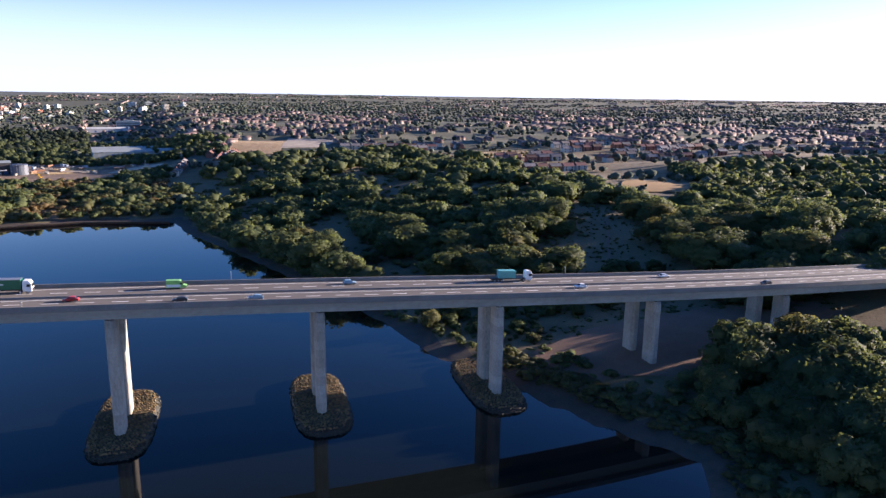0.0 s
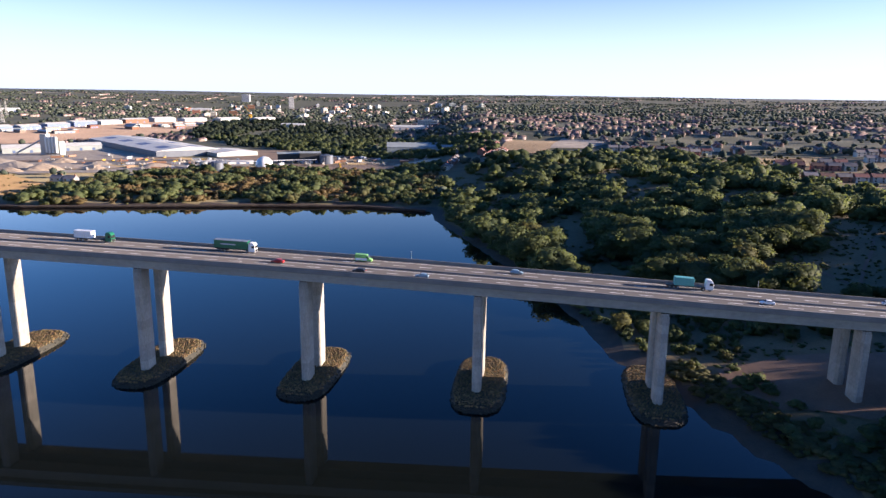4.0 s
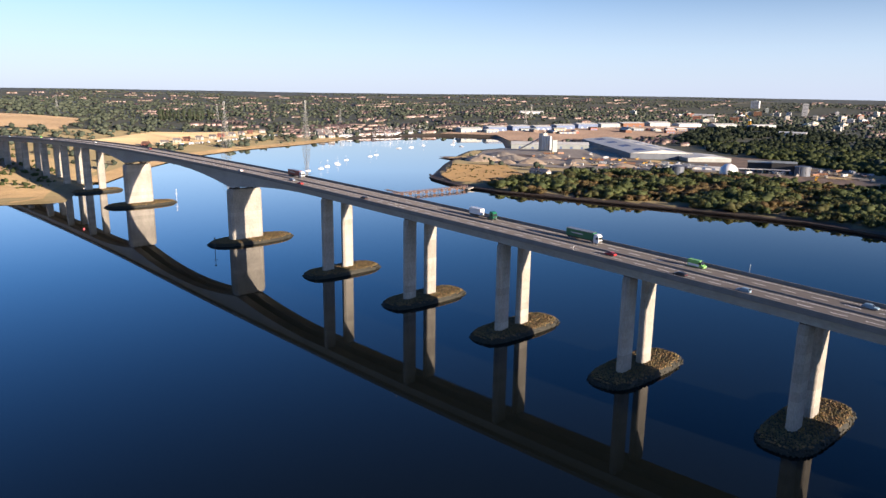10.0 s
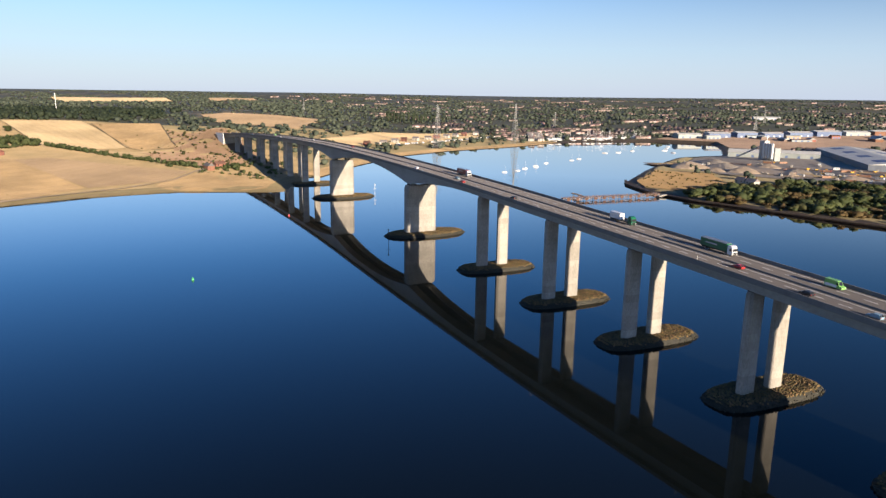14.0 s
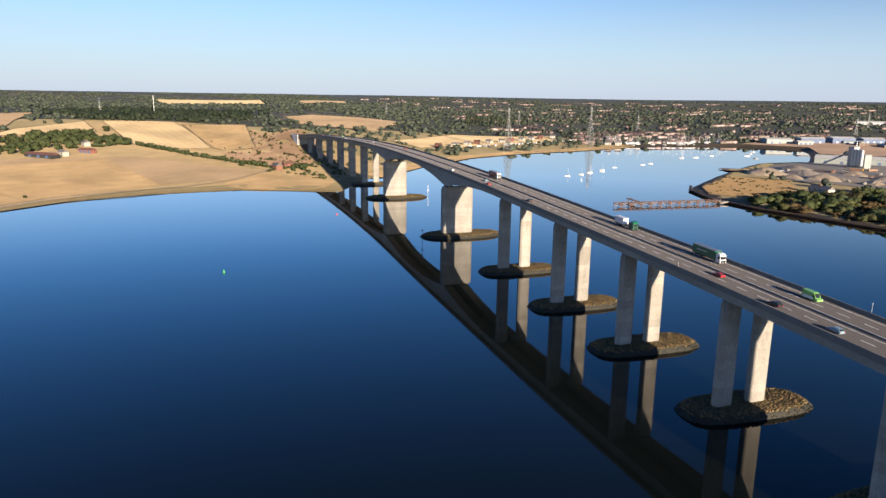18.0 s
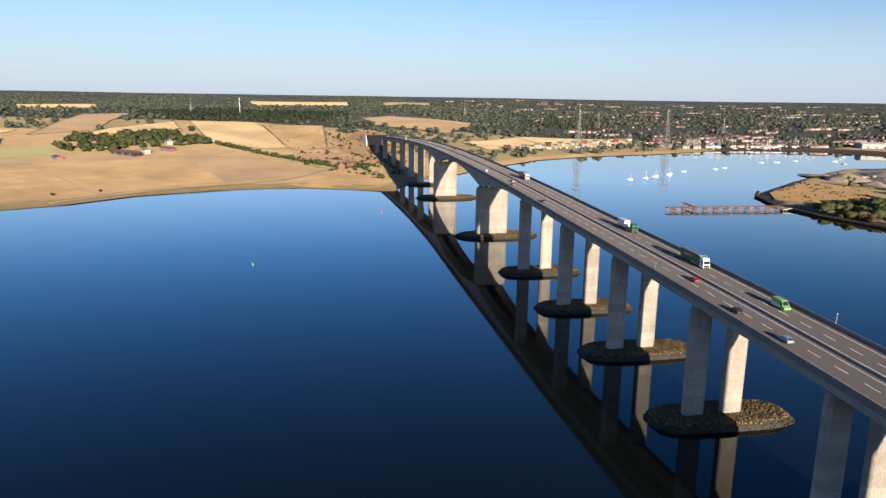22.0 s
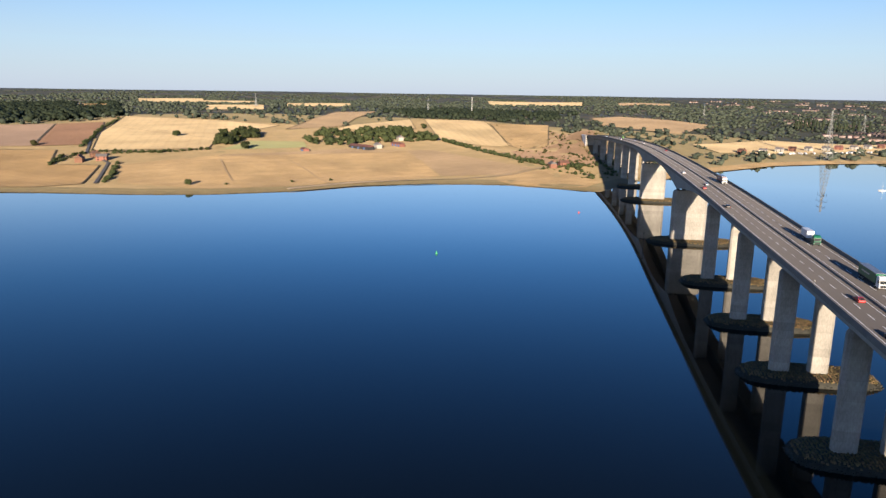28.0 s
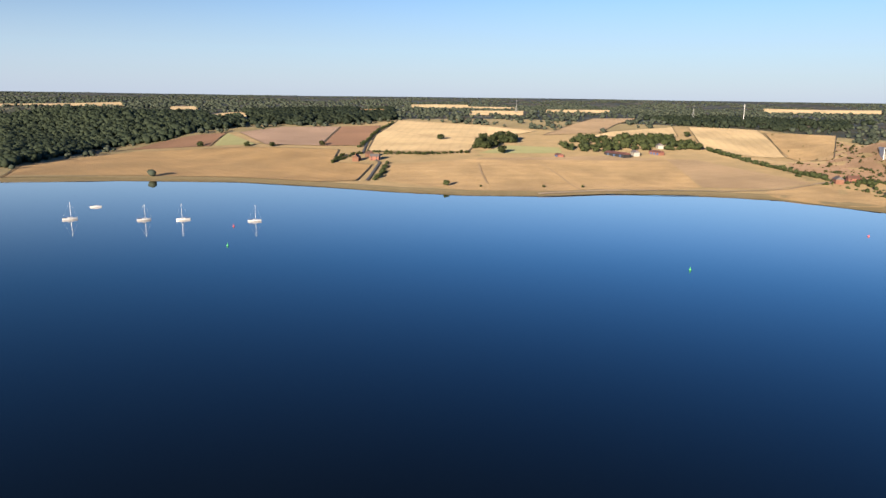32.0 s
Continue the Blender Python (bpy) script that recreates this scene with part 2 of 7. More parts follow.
def water_surface():
    """Dark water under a mirror that strengthens towards grazing views."""
    m = bpy.data.materials.new("estuary_water")
    m.use_nodes = True
    nt, n = m.node_tree, m.node_tree.nodes
    n.remove(n["Principled BSDF"])
    body, gloss, mix, fres, gain = n.new("ShaderNodeBsdfDiffuse"), n.new("ShaderNodeBsdfGlossy"), n.new("ShaderNodeMixShader"), n.new("ShaderNodeFresnel"), n.new("ShaderNodeMapRange")
    fres.inputs["IOR"].default_value = 1.33
    gain.inputs["From Min"].default_value, gain.inputs["From Max"].default_value = 0.026, 0.51
    geo, noise_a, noise_b = n.new("ShaderNodeNewGeometry"), n.new("ShaderNodeTexNoise"), n.new("ShaderNodeTexNoise")
    drift = n.new("ShaderNodeMapping")
    drift.inputs["Rotation"].default_value, drift.inputs["Scale"].default_value = (0, 0, 0.5), (0.35, 1, 1)
    nt.links.new(geo.outputs["Position"], drift.inputs[0])
    noise_a.inputs["Scale"].default_value, noise_a.inputs["Detail"].default_value = 0.011, 6
    noise_b.inputs["Scale"].default_value, noise_b.inputs["Detail"].default_value = 0.5, 3
    nt.links.new(drift.outputs[0], noise_a.inputs["Vector"])
    nt.links.new(geo.outputs["Position"], noise_b.inputs["Vector"])
    ramp = n.new("ShaderNodeValToRGB")
    ramp.color_ramp.elements[0].position, ramp.color_ramp.elements[1].position = 0.3, 0.7
    ramp.color_ramp.elements[0].color, ramp.color_ramp.elements[1].color = (0.0046, 0.0066, 0.0060, 1), (0.0058, 0.0082, 0.0074, 1)
    nt.links.new(noise_a.outputs["Fac"], ramp.inputs[0])
    nt.links.new(ramp.outputs[0], body.inputs["Color"])
    rr = n.new("ShaderNodeMapRange")
    rr.inputs["From Min"].default_value, rr.inputs["From Max"].default_value = 0.5, 0.68
    rr.inputs["To Min"].default_value, rr.inputs["To Max"].default_value = 0.012, 0.05
    nt.links.new(noise_a.outputs["Fac"], rr.inputs[0])
    nt.links.new(rr.outputs[0], gloss.inputs["Roughness"])
    bp = n.new("ShaderNodeBump")
    bp.inputs["Strength"].default_value, bp.inputs["Distance"].default_value = 0.05, 0.02
    nt.links.new(noise_b.outputs["Fac"], bp.inputs["Height"])
    for node in (gloss, fres):
        nt.links.new(bp.outputs[0], node.inputs["Normal"])
    nt.links.new(fres.outputs[0], gain.inputs[0])
    nt.links.new(gain.outputs[0], mix.inputs[0])
    nt.links.new(body.outputs[0], mix.inputs[1])
    nt.links.new(gloss.outputs[0], mix.inputs[2])
    nt.links.new(mix.outputs[0], n["Material Output"].inputs["Surface"])
    return m


WATER = water_surface()
CONCRETE = surface("weathered_concrete", (0.212, 0.198, 0.17), (0.385, 0.36, 0.312), 6, 14, 0.85, relief=0.2, stretch=(1, 1, 0.35), lifts=2.9)
SOFFIT = surface("girder_concrete", (0.245, 0.25, 0.232), (0.36, 0.365, 0.34), 9, 10, 0.85, relief=0.15, stretch=(0.5, 1, 1))
PARAPET = surface("parapet_concrete", (0.13, 0.125, 0.115), (0.21, 0.20, 0.185), 4, 10, 0.85, relief=0.15)
ASPHALT = surface("worn_asphalt", (0.036, 0.033, 0.032), (0.06, 0.055, 0.052), 7, 30, 0.85, relief=0.1, stretch=(0.08, 1, 1), fuzz=0.06)
PAINT = surface("road_paint", (0.70, 0.69, 0.65), (0.86, 0.85, 0.82), 2, 12, 0.6, relief=0)
STEEL = surface("galvanised_steel", (0.30, 0.31, 0.32), (0.45, 0.46, 0.47), 1, 8, 0.45, metal=0.7, relief=0)
DARK_STEEL = surface("dark_bearing_steel", (0.03, 0.03, 0.03), (0.07, 0.07, 0.07), 1, 8, 0.6, metal=0.3, relief=0)
STONE = surface("riprap_stone", (0.024, 0.02, 0.012), (0.225, 0.158, 0.055), 1.6, 6, 0.9, relief=0.4, vary=0.35, per_island=True)
WEED_AND_GAPS = surface("weedy_stone_and_dark_gaps", (0.012, 0.012, 0.008), (0.03, 0.028, 0.016), 1.4, 6, 0.75, relief=0.4, vary=0.3, per_island=True)
GROUND = surface("rough_grass", (0.06, 0.052, 0.026), (0.124, 0.1, 0.05), 45, 16, 0.95, relief=0.3, reach=0.5, fuzz=0.07)
HEATH = surface("heath_ground", (0.095, 0.074, 0.03), (0.19, 0.132, 0.062), 14, 12, 0.95, relief=0.4, reach=0.4)
# woodland at the far rim, its skyline haze put into a lighter, greyer colour
HAZED_WOODLAND = surface("hazed_woodland_floor", (0.05, 0.061, 0.05), (0.085, 0.096, 0.076), 60, 14, 0.95, relief=0.2, reach=0.5)
FAR_GROUND = surface("gardens_and_verges", (0.040, 0.048, 0.022), (0.095, 0.09, 0.046), 60, 14, 0.95, relief=0.2, reach=0.5)
def patchwork(name):
    """Distant farmland: irregular fields of straw, stubble, pasture and plough."""
    m = surface(name, (0.05, 0.056, 0.03), (0.10, 0.095, 0.05), 60, 14, 0.95, relief=0)
    nt, n = m.node_tree, m.node_tree.nodes
    b = n["Principled BSDF"]
    place, warp, cells, crop, blend = n.new("ShaderNodeNewGeometry"), n.new("ShaderNodeMapping"), n.new("ShaderNodeTexVoronoi"), n.new("ShaderNodeValToRGB"), n.new("ShaderNodeMix")
    warp.inputs["Rotation"].default_value, warp.inputs["Scale"].default_value = (0, 0, 0.6), (1 / 300, 1 / 170, 0)
    nt.links.new(place.outputs["Position"], warp.inputs[0])
    nt.links.new(warp.outputs[0], cells.inputs["Vector"])
    pick = n.new("ShaderNodeSeparateColor")
    nt.links.new(cells.outputs["Color"], pick.inputs[0])
    crop.color_ramp.interpolation = "CONSTANT"
    for k, (at, c) in enumerate(((0.0, (0.052, 0.062, 0.034)), (0.62, (0.22, 0.175, 0.095)), (0.74, (0.13, 0.10, 0.055)), (0.83, (0.085, 0.095, 0.045)), (0.93, (0.27, 0.225, 0.13)))):
        stop = crop.color_ramp.elements[k] if k < 2 else crop.color_ramp.elements.new(at)
        stop.position, stop.color = at, (*c, 1)
    nt.links.new(pick.outputs[0], crop.inputs[0])
    blend.data_type, blend.inputs[0].default_value = "RGBA", 0.75
    nt.links.new(b.inputs["Base Color"].links[0].from_socket, blend.inputs[6])
    nt.links.new(crop.outputs[0], blend.inputs[7])
    nt.links.new(blend.outputs[2], b.inputs["Base Color"])
    return m


PATCHWORK = patchwork("distant_farmland")
MUD = surface("foreshore_mud", (0.032, 0.025, 0.016), (0.084, 0.06, 0.036), 5, 9, 0.8, relief=0.6, reach=0.3)
STUBBLE = surface("golden_stubble", (0.128, 0.083, 0.036), (0.2, 0.135, 0.062), 34, 30, 0.95, relief=0.9, reach=0.6, rows=(20, 13), mottled=0.35, fuzz=0.12)
DRY_GRASS = surface("dry_pale_grass", (0.112, 0.076, 0.036), (0.22, 0.156, 0.078), 24, 14, 0.95, rows=(-35, 24), relief=0.9, reach=0.6, mottled=0.5, fuzz=0.12)
PALE_STRAW = surface("pale_straw", (0.205, 0.152, 0.082), (0.285, 0.222, 0.124), 60, 20, 0.95, relief=0.9, reach=0.6, rows=(65, 15), mottled=0.35, fuzz=0.12)
PLOUGH = surface("ploughed_soil", (0.066, 0.037, 0.022), (0.1, 0.058, 0.034), 80, 40, 0.95, rows=(15, 9), relief=0.9, reach=0.6, mottled=0.35, fuzz=0.1)
GREY_FALLOW = surface("grey_fallow_soil", (0.098, 0.068, 0.048), (0.135, 0.095, 0.068), 70, 30, 0.95, rows=(15, 12), relief=0.9, reach=0.6, mottled=0.35, fuzz=0.1)
TAN = surface("tan_stubble", (0.112, 0.08, 0.046), (0.152, 0.11, 0.064), 50, 30, 0.95, rows=(-50, 18), relief=0.9, reach=0.6, mottled=0.35, fuzz=0.12)
MEADOW = surface("green_meadow", (0.072, 0.08, 0.036), (0.122, 0.12, 0.055), 30, 14, 0.95, relief=0.3, reach=0.2, fuzz=0.12)
ROUGH_BRACKEN = surface("bracken_and_rough_grass", (0.056, 0.038, 0.022), (0.135, 0.088, 0.052), 22, 12, 0.95, relief=0.5, reach=0.5, mottled=0.6, fuzz=0.12)
MARSH = surface("saltmarsh", (0.034, 0.031, 0.016), (0.085, 0.066, 0.034), 14, 8, 0.95, relief=0.4, reach=0.3, fuzz=0.12)
ROUGH_GRASS = surface("rough_dry_grass", (0.065, 0.0555, 0.026), (0.176, 0.128, 0.065), 26, 12, 0.95, relief=0.5, reach=0.5, fuzz=0.12)
FIELD_MARGIN = surface("unmown_margin_grass", (0.07, 0.06, 0.03), (0.13, 0.104, 0.054), 9, 8, 0.95, relief=0.4, reach=0.3)
SOIL = surface("bare_brown_soil", (0.125, 0.072, 0.043), (0.2, 0.118, 0.071), 9, 10, 0.95, relief=0.4, reach=0.2)
YARD = surface("industrial_yard", (0.2, 0.165, 0.125), (0.4, 0.34, 0.26), 14, 9, 0.9, relief=0.2, mottled=0.5)
ORANGE_EARTH = surface("orange_earth", (0.06, 0.046, 0.02), (0.135, 0.085, 0.034), 16, 10, 0.95, relief=0.3, fuzz=0.12)
EARTHWORKS = surface("brown_earthworks", (0.108, 0.0765, 0.0495), (0.27, 0.171, 0.099), 22, 8, 0.95, relief=0.3)
SANDPILE = surface("aggregate", (0.33, 0.25, 0.17), (0.46, 0.36, 0.25), 5, 8, 0.95, relief=0.4)
LANE = surface("lane_tarmac", (0.10, 0.095, 0.085), (0.16, 0.15, 0.135), 8, 10, 0.9, relief=0.1)
LEAF = foliage("oak_leaves", (0.05, 0.067, 0.03), (0.1, 0.12, 0.048), (0.17, 0.20, 0.06), 0.35)
LEAF_WARM = foliage("thorn_and_willow_leaves", (0.058, 0.065, 0.028), (0.116, 0.115, 0.048), (0.21, 0.20, 0.06), 0.4)
# darker copy of the leaves: the shade of the south woods is in its colour
LEAF_WOOD = foliage("dark_woodland_leaves", (0.03, 0.045, 0.03), (0.066, 0.085, 0.05), (0.06, 0.08, 0.035), 0.4)
# distance haze is put into this colour: greyer and bluer than near leaves
LEAF_HAZED = surface("hazed_distant_foliage", (0.038, 0.05, 0.038), (0.08, 0.095, 0.066), 40, 9, 0.9, relief=0, vary=0.3, per_island=True, spec=0.1)
BRACKEN = foliage("brown_bracken", (0.07, 0.056, 0.024), (0.15, 0.112, 0.052), (0.24, 0.14, 0.06), 0.4)
BARK = surface("bark", (0.07, 0.055, 0.04), (0.14, 0.11, 0.08), 0.6, 8, 0.95, relief=0.5, stretch=(1, 1, 0.3))
BRICK = surface("red_brick", (0.187, 0.0808, 0.051), (0.281, 0.136, 0.085), 3, 9, 0.9, relief=0.1, vary=0.25)
RENDER_WALL = surface("cream_render", (0.413, 0.375, 0.315), (0.54, 0.503, 0.435), 4, 9, 0.85, relief=0.05, vary=0.12)
ROOF_RED = surface("clay_roof_tiles", (0.12, 0.06, 0.045), (0.20, 0.105, 0.072), 3, 9, 0.85, relief=0.2, vary=0.3)
ROOF_GREY = surface("grey_roof_tiles", (0.11, 0.10, 0.10), (0.20, 0.185, 0.175), 3, 9, 0.85, relief=0.2, vary=0.3)
TOWN_WALL = surface("mixed_house_walls", (0.16, 0.10, 0.078), (0.38, 0.33, 0.29), 18, 3, 0.9, relief=0, vary=0.45, per_island=True)
TOWN_ROOF = surface("mixed_house_roofs", (0.075, 0.062, 0.058), (0.15, 0.1, 0.085), 30, 3, 0.85, relief=0, vary=0.45, per_island=True)
SHED_ROOF = surface("pale_sheet_roof", (0.46, 0.46, 0.42), (0.6, 0.6, 0.55), 12, 9, 0.85, relief=0.1, stretch=(1, 0.2, 1))
SHED_WALL = surface("grey_sheet_wall", (0.22, 0.25, 0.24), (0.33, 0.36, 0.345), 8, 9, 0.6, relief=0.1, stretch=(1, 1, 0.2))
SHED_DARK = surface("dark_slate_sheet_wall", (0.07, 0.085, 0.11), (0.12, 0.14, 0.17), 8, 9, 0.6, relief=0.1, stretch=(1, 1, 0.2))
SHED_BLUE = surface("blue_sheet_wall", (0.06, 0.10, 0.20), (0.11, 0.16, 0.28), 8, 9, 0.6, relief=0.1)
SHED_WHITE = surface("white_sheet_wall", (0.42, 0.425, 0.43), (0.52, 0.525, 0.53), 8, 9, 0.6, relief=0.05, vary=0.06)
DARK_ROOF = surface("dark_red_roof", (0.12, 0.05, 0.04), (0.2, 0.09, 0.07), 4, 9, 0.8, relief=0.1)
GLASS = surface("dark_window_glass", (0.015, 0.018, 0.02), (0.03, 0.035, 0.04), 2, 4, 0.12, relief=0)
RUBBER = surface("tyre_rubber", (0.012, 0.012, 0.012), (0.03, 0.03, 0.03), 0.4, 6, 0.85, relief=0, local=True)
TIMBER = surface("weathered_timber", (0.153, 0.115, 0.088), (0.288, 0.22, 0.176), 1.5, 8, 0.9, relief=0.3, vary=0.2)
RUST = surface("rusty_sheet_piling", (0.06, 0.032, 0.024), (0.12, 0.066, 0.048), 4, 8, 0.9, relief=0.2)
HULL = surface("white_gelcoat", (0.64, 0.64, 0.63), (0.74, 0.74, 0.73), 1, 5, 0.3, relief=0)
MAST = surface("alloy_mast", (0.527, 0.527, 0.51), (0.637, 0.637, 0.62), 1, 5, 0.4, metal=0.4, relief=0)
BUOY_GREEN = surface("green_buoy_paint", (0.04, 0.28, 0.10), (0.07, 0.42, 0.16), 0.7, 5, 0.5, relief=0)
BUOY_RED = surface("red_buoy_paint", (0.45, 0.06, 0.07), (0.6, 0.10, 0.11), 0.7, 5, 0.5, relief=0)


def paint(name, r, g, b):
    return surface(name, (r * 0.88, g * 0.88, b * 0.88), (r, g, b), 0.9, 7, 0.32, relief=0, local=True)


RED, BLACK, WHITE, SILVER = paint("red_paint", 0.42, 0.03, 0.03), paint("black_paint", 0.025, 0.026, 0.03), paint("white_paint", 0.78, 0.78, 0.77), paint("silver_paint", 0.46, 0.49, 0.52)
TEAL, GREEN, BLUEGREY, LIME, MAROON = paint("teal_paint", 0.10, 0.36, 0.33), paint("green_curtain", 0.012, 0.13, 0.065), paint("blue_grey_paint", 0.22, 0.33, 0.40), paint("lime_paint", 0.22, 0.5, 0.13), paint("maroon_paint", 0.20, 0.03, 0.03)
YELLOW, SAND_PAINT = paint("yellow_crane_paint", 0.62, 0.36, 0.04), paint("dull_rust_paint", 0.27, 0.15, 0.09)
LAMP_RED, LAMP_CLEAR = paint("red_lamp_glass", 0.45, 0.02, 0.02), paint("clear_lamp_glass", 0.75, 0.75, 0.72)

# ---- the lie of the land ----
SHORE = [(700, -1500), (160, -200), (150, -80), (160, -63), (144, -38), (131, -11), (125, 4), (112, 26), (106, 37), (99, 71), (89, 100), (70, 150), (52, 192), (26, 253), (-2, 314), (-13, 358),
         (-79, 368), (-165, 352), (-268, 325), (-351, 305), (-409, 304), (-470, 325), (-496, 343), (-590, 450), (-690, 575), (-735, 640), (-740, 740), (-850, 850),
         (-975, 955), (-1085, 880), (-1108, 720), (-1085, 630), (-1005, 470), (-950, 310), (-880, 196), (-760, 80), (-640, 0), (-537, -48), (-570, -143), (-555, -225),
         (-515, -300), (-461, -345), (-420, -412), (-401, -481), (-390, -573), (-369, -668), (-301, -786), (-224, -864), (-100, -1500)]


def shore_distance(px, py):
    """Metres to the water's edge, above nought on land."""
    px, py = np.asarray(px, float), np.asarray(py, float)
    near, inside = np.full(px.shape, 1e9), np.zeros(px.shape, bool)
    for (ax, ay), (bx, by) in zip(SHORE, SHORE[1:] + SHORE[:1]):
        ex, ey = bx - ax, by - ay
        k = np.clip(((px - ax) * ex + (py - ay) * ey) / (ex * ex + ey * ey), 0, 1)
        near = np.minimum(near, np.hypot(px - ax - k * ex, py - ay - k * ey))
        crossing = (ay > py) != (by > py)
        inside ^= crossing & (px < ex * (py - ay) / ((by - ay) or 1e-9) + ax)
    return np.where(inside, -near, near)


def ease(v, a, b):
    k = np.clip((v - a) / (b - a), 0, 1)
    return k * k * (3 - 2 * k)


def bump(px, py, cx, cy, r):
    return np.exp(-((px - cx) ** 2 + (py - cy) ** 2) / (r * r))


def land_height(px, py):
    px, py = np.asarray(px, float), np.asarray(py, float)
    d = shore_distance(px, py)
    south = ease(-px + 0.25 * py, 250, 420) * (1 - ease(py, 120, 520))
    heath = ease(px + 0.12 * py, -60, 130)
    bank = np.clip(d * 0.22, 0, 2.2)
    z = bank + 1.5 * ease(d, 20, 120)
    z = z + south * (0.055 * np.clip(d - 60, 0, 700) + 6 * ease(d, 500, 1200))
    z = z + heath * (20 * ease(d, 15, 260) + 10 * ease(d, 250, 700))
    z = z - 22 * bump(px, py, -1065, -170, 130) * south
    z = z + 24 * np.exp(-((px + 1015) / 85) ** 2 - ((py + 50) / 48) ** 2) + 14 * bump(px, py, -1110, -30, 110) + (1.6 * np.sin(px / 13 + py / 21) + 1.2 * np.sin(py / 9 - px / 17)) * bump(px, py, -1000, -60, 130)
    z = z + 4 * bump(px, py, 185, 0, 40)
    z = z + 7 * bump(px, py, -1330, -270, 140)
    z = z + heath * (5 * bump(px, py, 250, 330, 110) + 3 * np.sin(px / 47) * np.sin(py / 39) * ease(d, 60, 200))
    z = z + 1.2 * ease(d, 150, 600) * (np.sin(px / 130 + 1) + np.sin(py / 170) + np.sin((px + py) / 230))
    # past 2.6 km the land is drawn together: far is how distant each place truly looks
    r = np.hypot(px - 150, py + 150)
    far = r + 1.63e-3 * np.clip(r - 2600, 0, None) ** 2
    z = z + (26 - 14 * heath - 18 * south) * ease(r, 1300, 2600) * (0.75 + 0.25 * np.sin(np.arctan2(py, px) * 9))
    z = z + 3.0 * (np.sin(px / 410 + 1) + np.sin(py / 530) + np.sin((px - py) / 690)) * ease(r, 1800, 3000)
    z = z - 10 * bump(px, py, -1000, 2900, 1100) + (44 - 20 * south - 10 * heath) * ease(far, 4000, 13000)
    z = 97 - (97 - z) * r / far
    return np.where(d > 0, z, -np.clip(-d * 0.12, 0, 5.0) - 0.02)

# ---- helpers for building ----
def part(name, bm, material, parent=None, label="", smooth=False):
    """One bmesh as one mesh object, under a thing or under one of its parts."""
    me = bpy.data.meshes.new(name)
    bm.to_mesh(me)
    bm.free()
    for m in (material if isinstance(material, (list, tuple)) else [material]):
        me.materials.append(m)
    if smooth:
        me.polygons.foreach_set("use_smooth", [True] * len(me.polygons))
    ob = new(name, me)
    if parent is not None:
        ob.parent = parent
    return tagged(ob, label) if label else ob


def raw(name, verts, faces, material, parent=None, label="", slots=None, smooth=False):
    """A mesh object from computed places and faces."""
    me = bpy.data.meshes.new(name)
    me.from_pydata([tuple(v) for v in verts], [], [tuple(int(i) for i in f) for f in faces])
    for m in (material if isinstance(material, (list, tuple)) else [material]):
        me.materials.append(m)
    if slots is not None:
        me.polygons.foreach_set("material_index", [int(s) for s in slots])
    if smooth:
        me.polygons.foreach_set("use_smooth", [True] * len(me.polygons))
    me.update()
    ob = new(name, me)
    if parent is not None:
        ob.parent = parent
    return tagged(ob, label) if label else ob


def box(bm, x0, x1, y0, y1, z0, z1, m=None, bevel=0.0):
    made = bmesh.ops.create_cube(bm, size=1.0)["verts"]
    for v in made:
        v.co = Vector((x0 + (v.co.x + 0.5) * (x1 - x0), y0 + (v.co.y + 0.5) * (y1 - y0), z0 + (v.co.z + 0.5) * (z1 - z0)))
    if bevel:
        edges = list({e for v in made for e in v.link_edges})
        out = bmesh.ops.bevel(bm, geom=edges, offset=bevel, segments=1, affect="EDGES")
        made = list({v for f in out["faces"] for v in f.verts} | {v for v in made if v.is_valid})
    if m is not None:
        bmesh.ops.transform(bm, matrix=m, verts=made)
    return made


def rod(bm, a, b, r0, r1=None, sides=8):
    a, b = Vector(a), Vector(b)
    out = bmesh.ops.create_cone(bm, cap_ends=True, segments=sides, radius1=r0, radius2=r0 if r1 is None else r1, depth=(b - a).length)["verts"]
    bmesh.ops.transform(bm, matrix=Matrix.Translation((a + b) / 2) @ (b - a).to_track_quat("Z", "Y").to_matrix().to_4x4(), verts=out)
    return out


def prism(bm, outline, z0, z1, top=1.0):
    """An upright prism over a plan outline, its top scaled about the middle."""
    cx, cy = sum(p[0] for p in outline) / len(outline), sum(p[1] for p in outline) / len(outline)
    low = [bm.verts.new((x, y, z0)) for x, y in outline]
    high = [bm.verts.new((cx + (x - cx) * top, cy + (y - cy) * top, z1)) for x, y in outline]
    n = len(outline)
    for i in range(n):
        bm.faces.new((low[i], low[(i + 1) % n], high[(i + 1) % n], high[i]))
    bm.faces.new(high)
    bm.faces.new(low[::-1])
    return low + high


def thing(name, place, label, category, group="", kind="", turn=0.0):
    e = new(name)
    e.matrix_world = Matrix.Translation(place) @ Matrix.Rotation(radians(turn), 4, "Z")
    return tagged(e, label, category, group, kind)


def ground_at(x, y):
    return float(land_height(np.array([x]), np.array([y]))[0])


# ---- ground and water ----
def axis(lo, hi, step, far_lo, far_hi):
    core = list(np.arange(lo, hi + 0.1, step))
    out, s = [], step
    v = lo
    while v > far_lo:
        s = min(s * 1.12, 120)
        v -= s
        out.append(max(v, far_lo))
    up, s, v = [], step, core[-1]
    while v < far_hi:
        s = min(s * 1.12, 120)
        v += s
        up.append(min(v, far_hi))
    return np.array(out[::-1] + core + up)


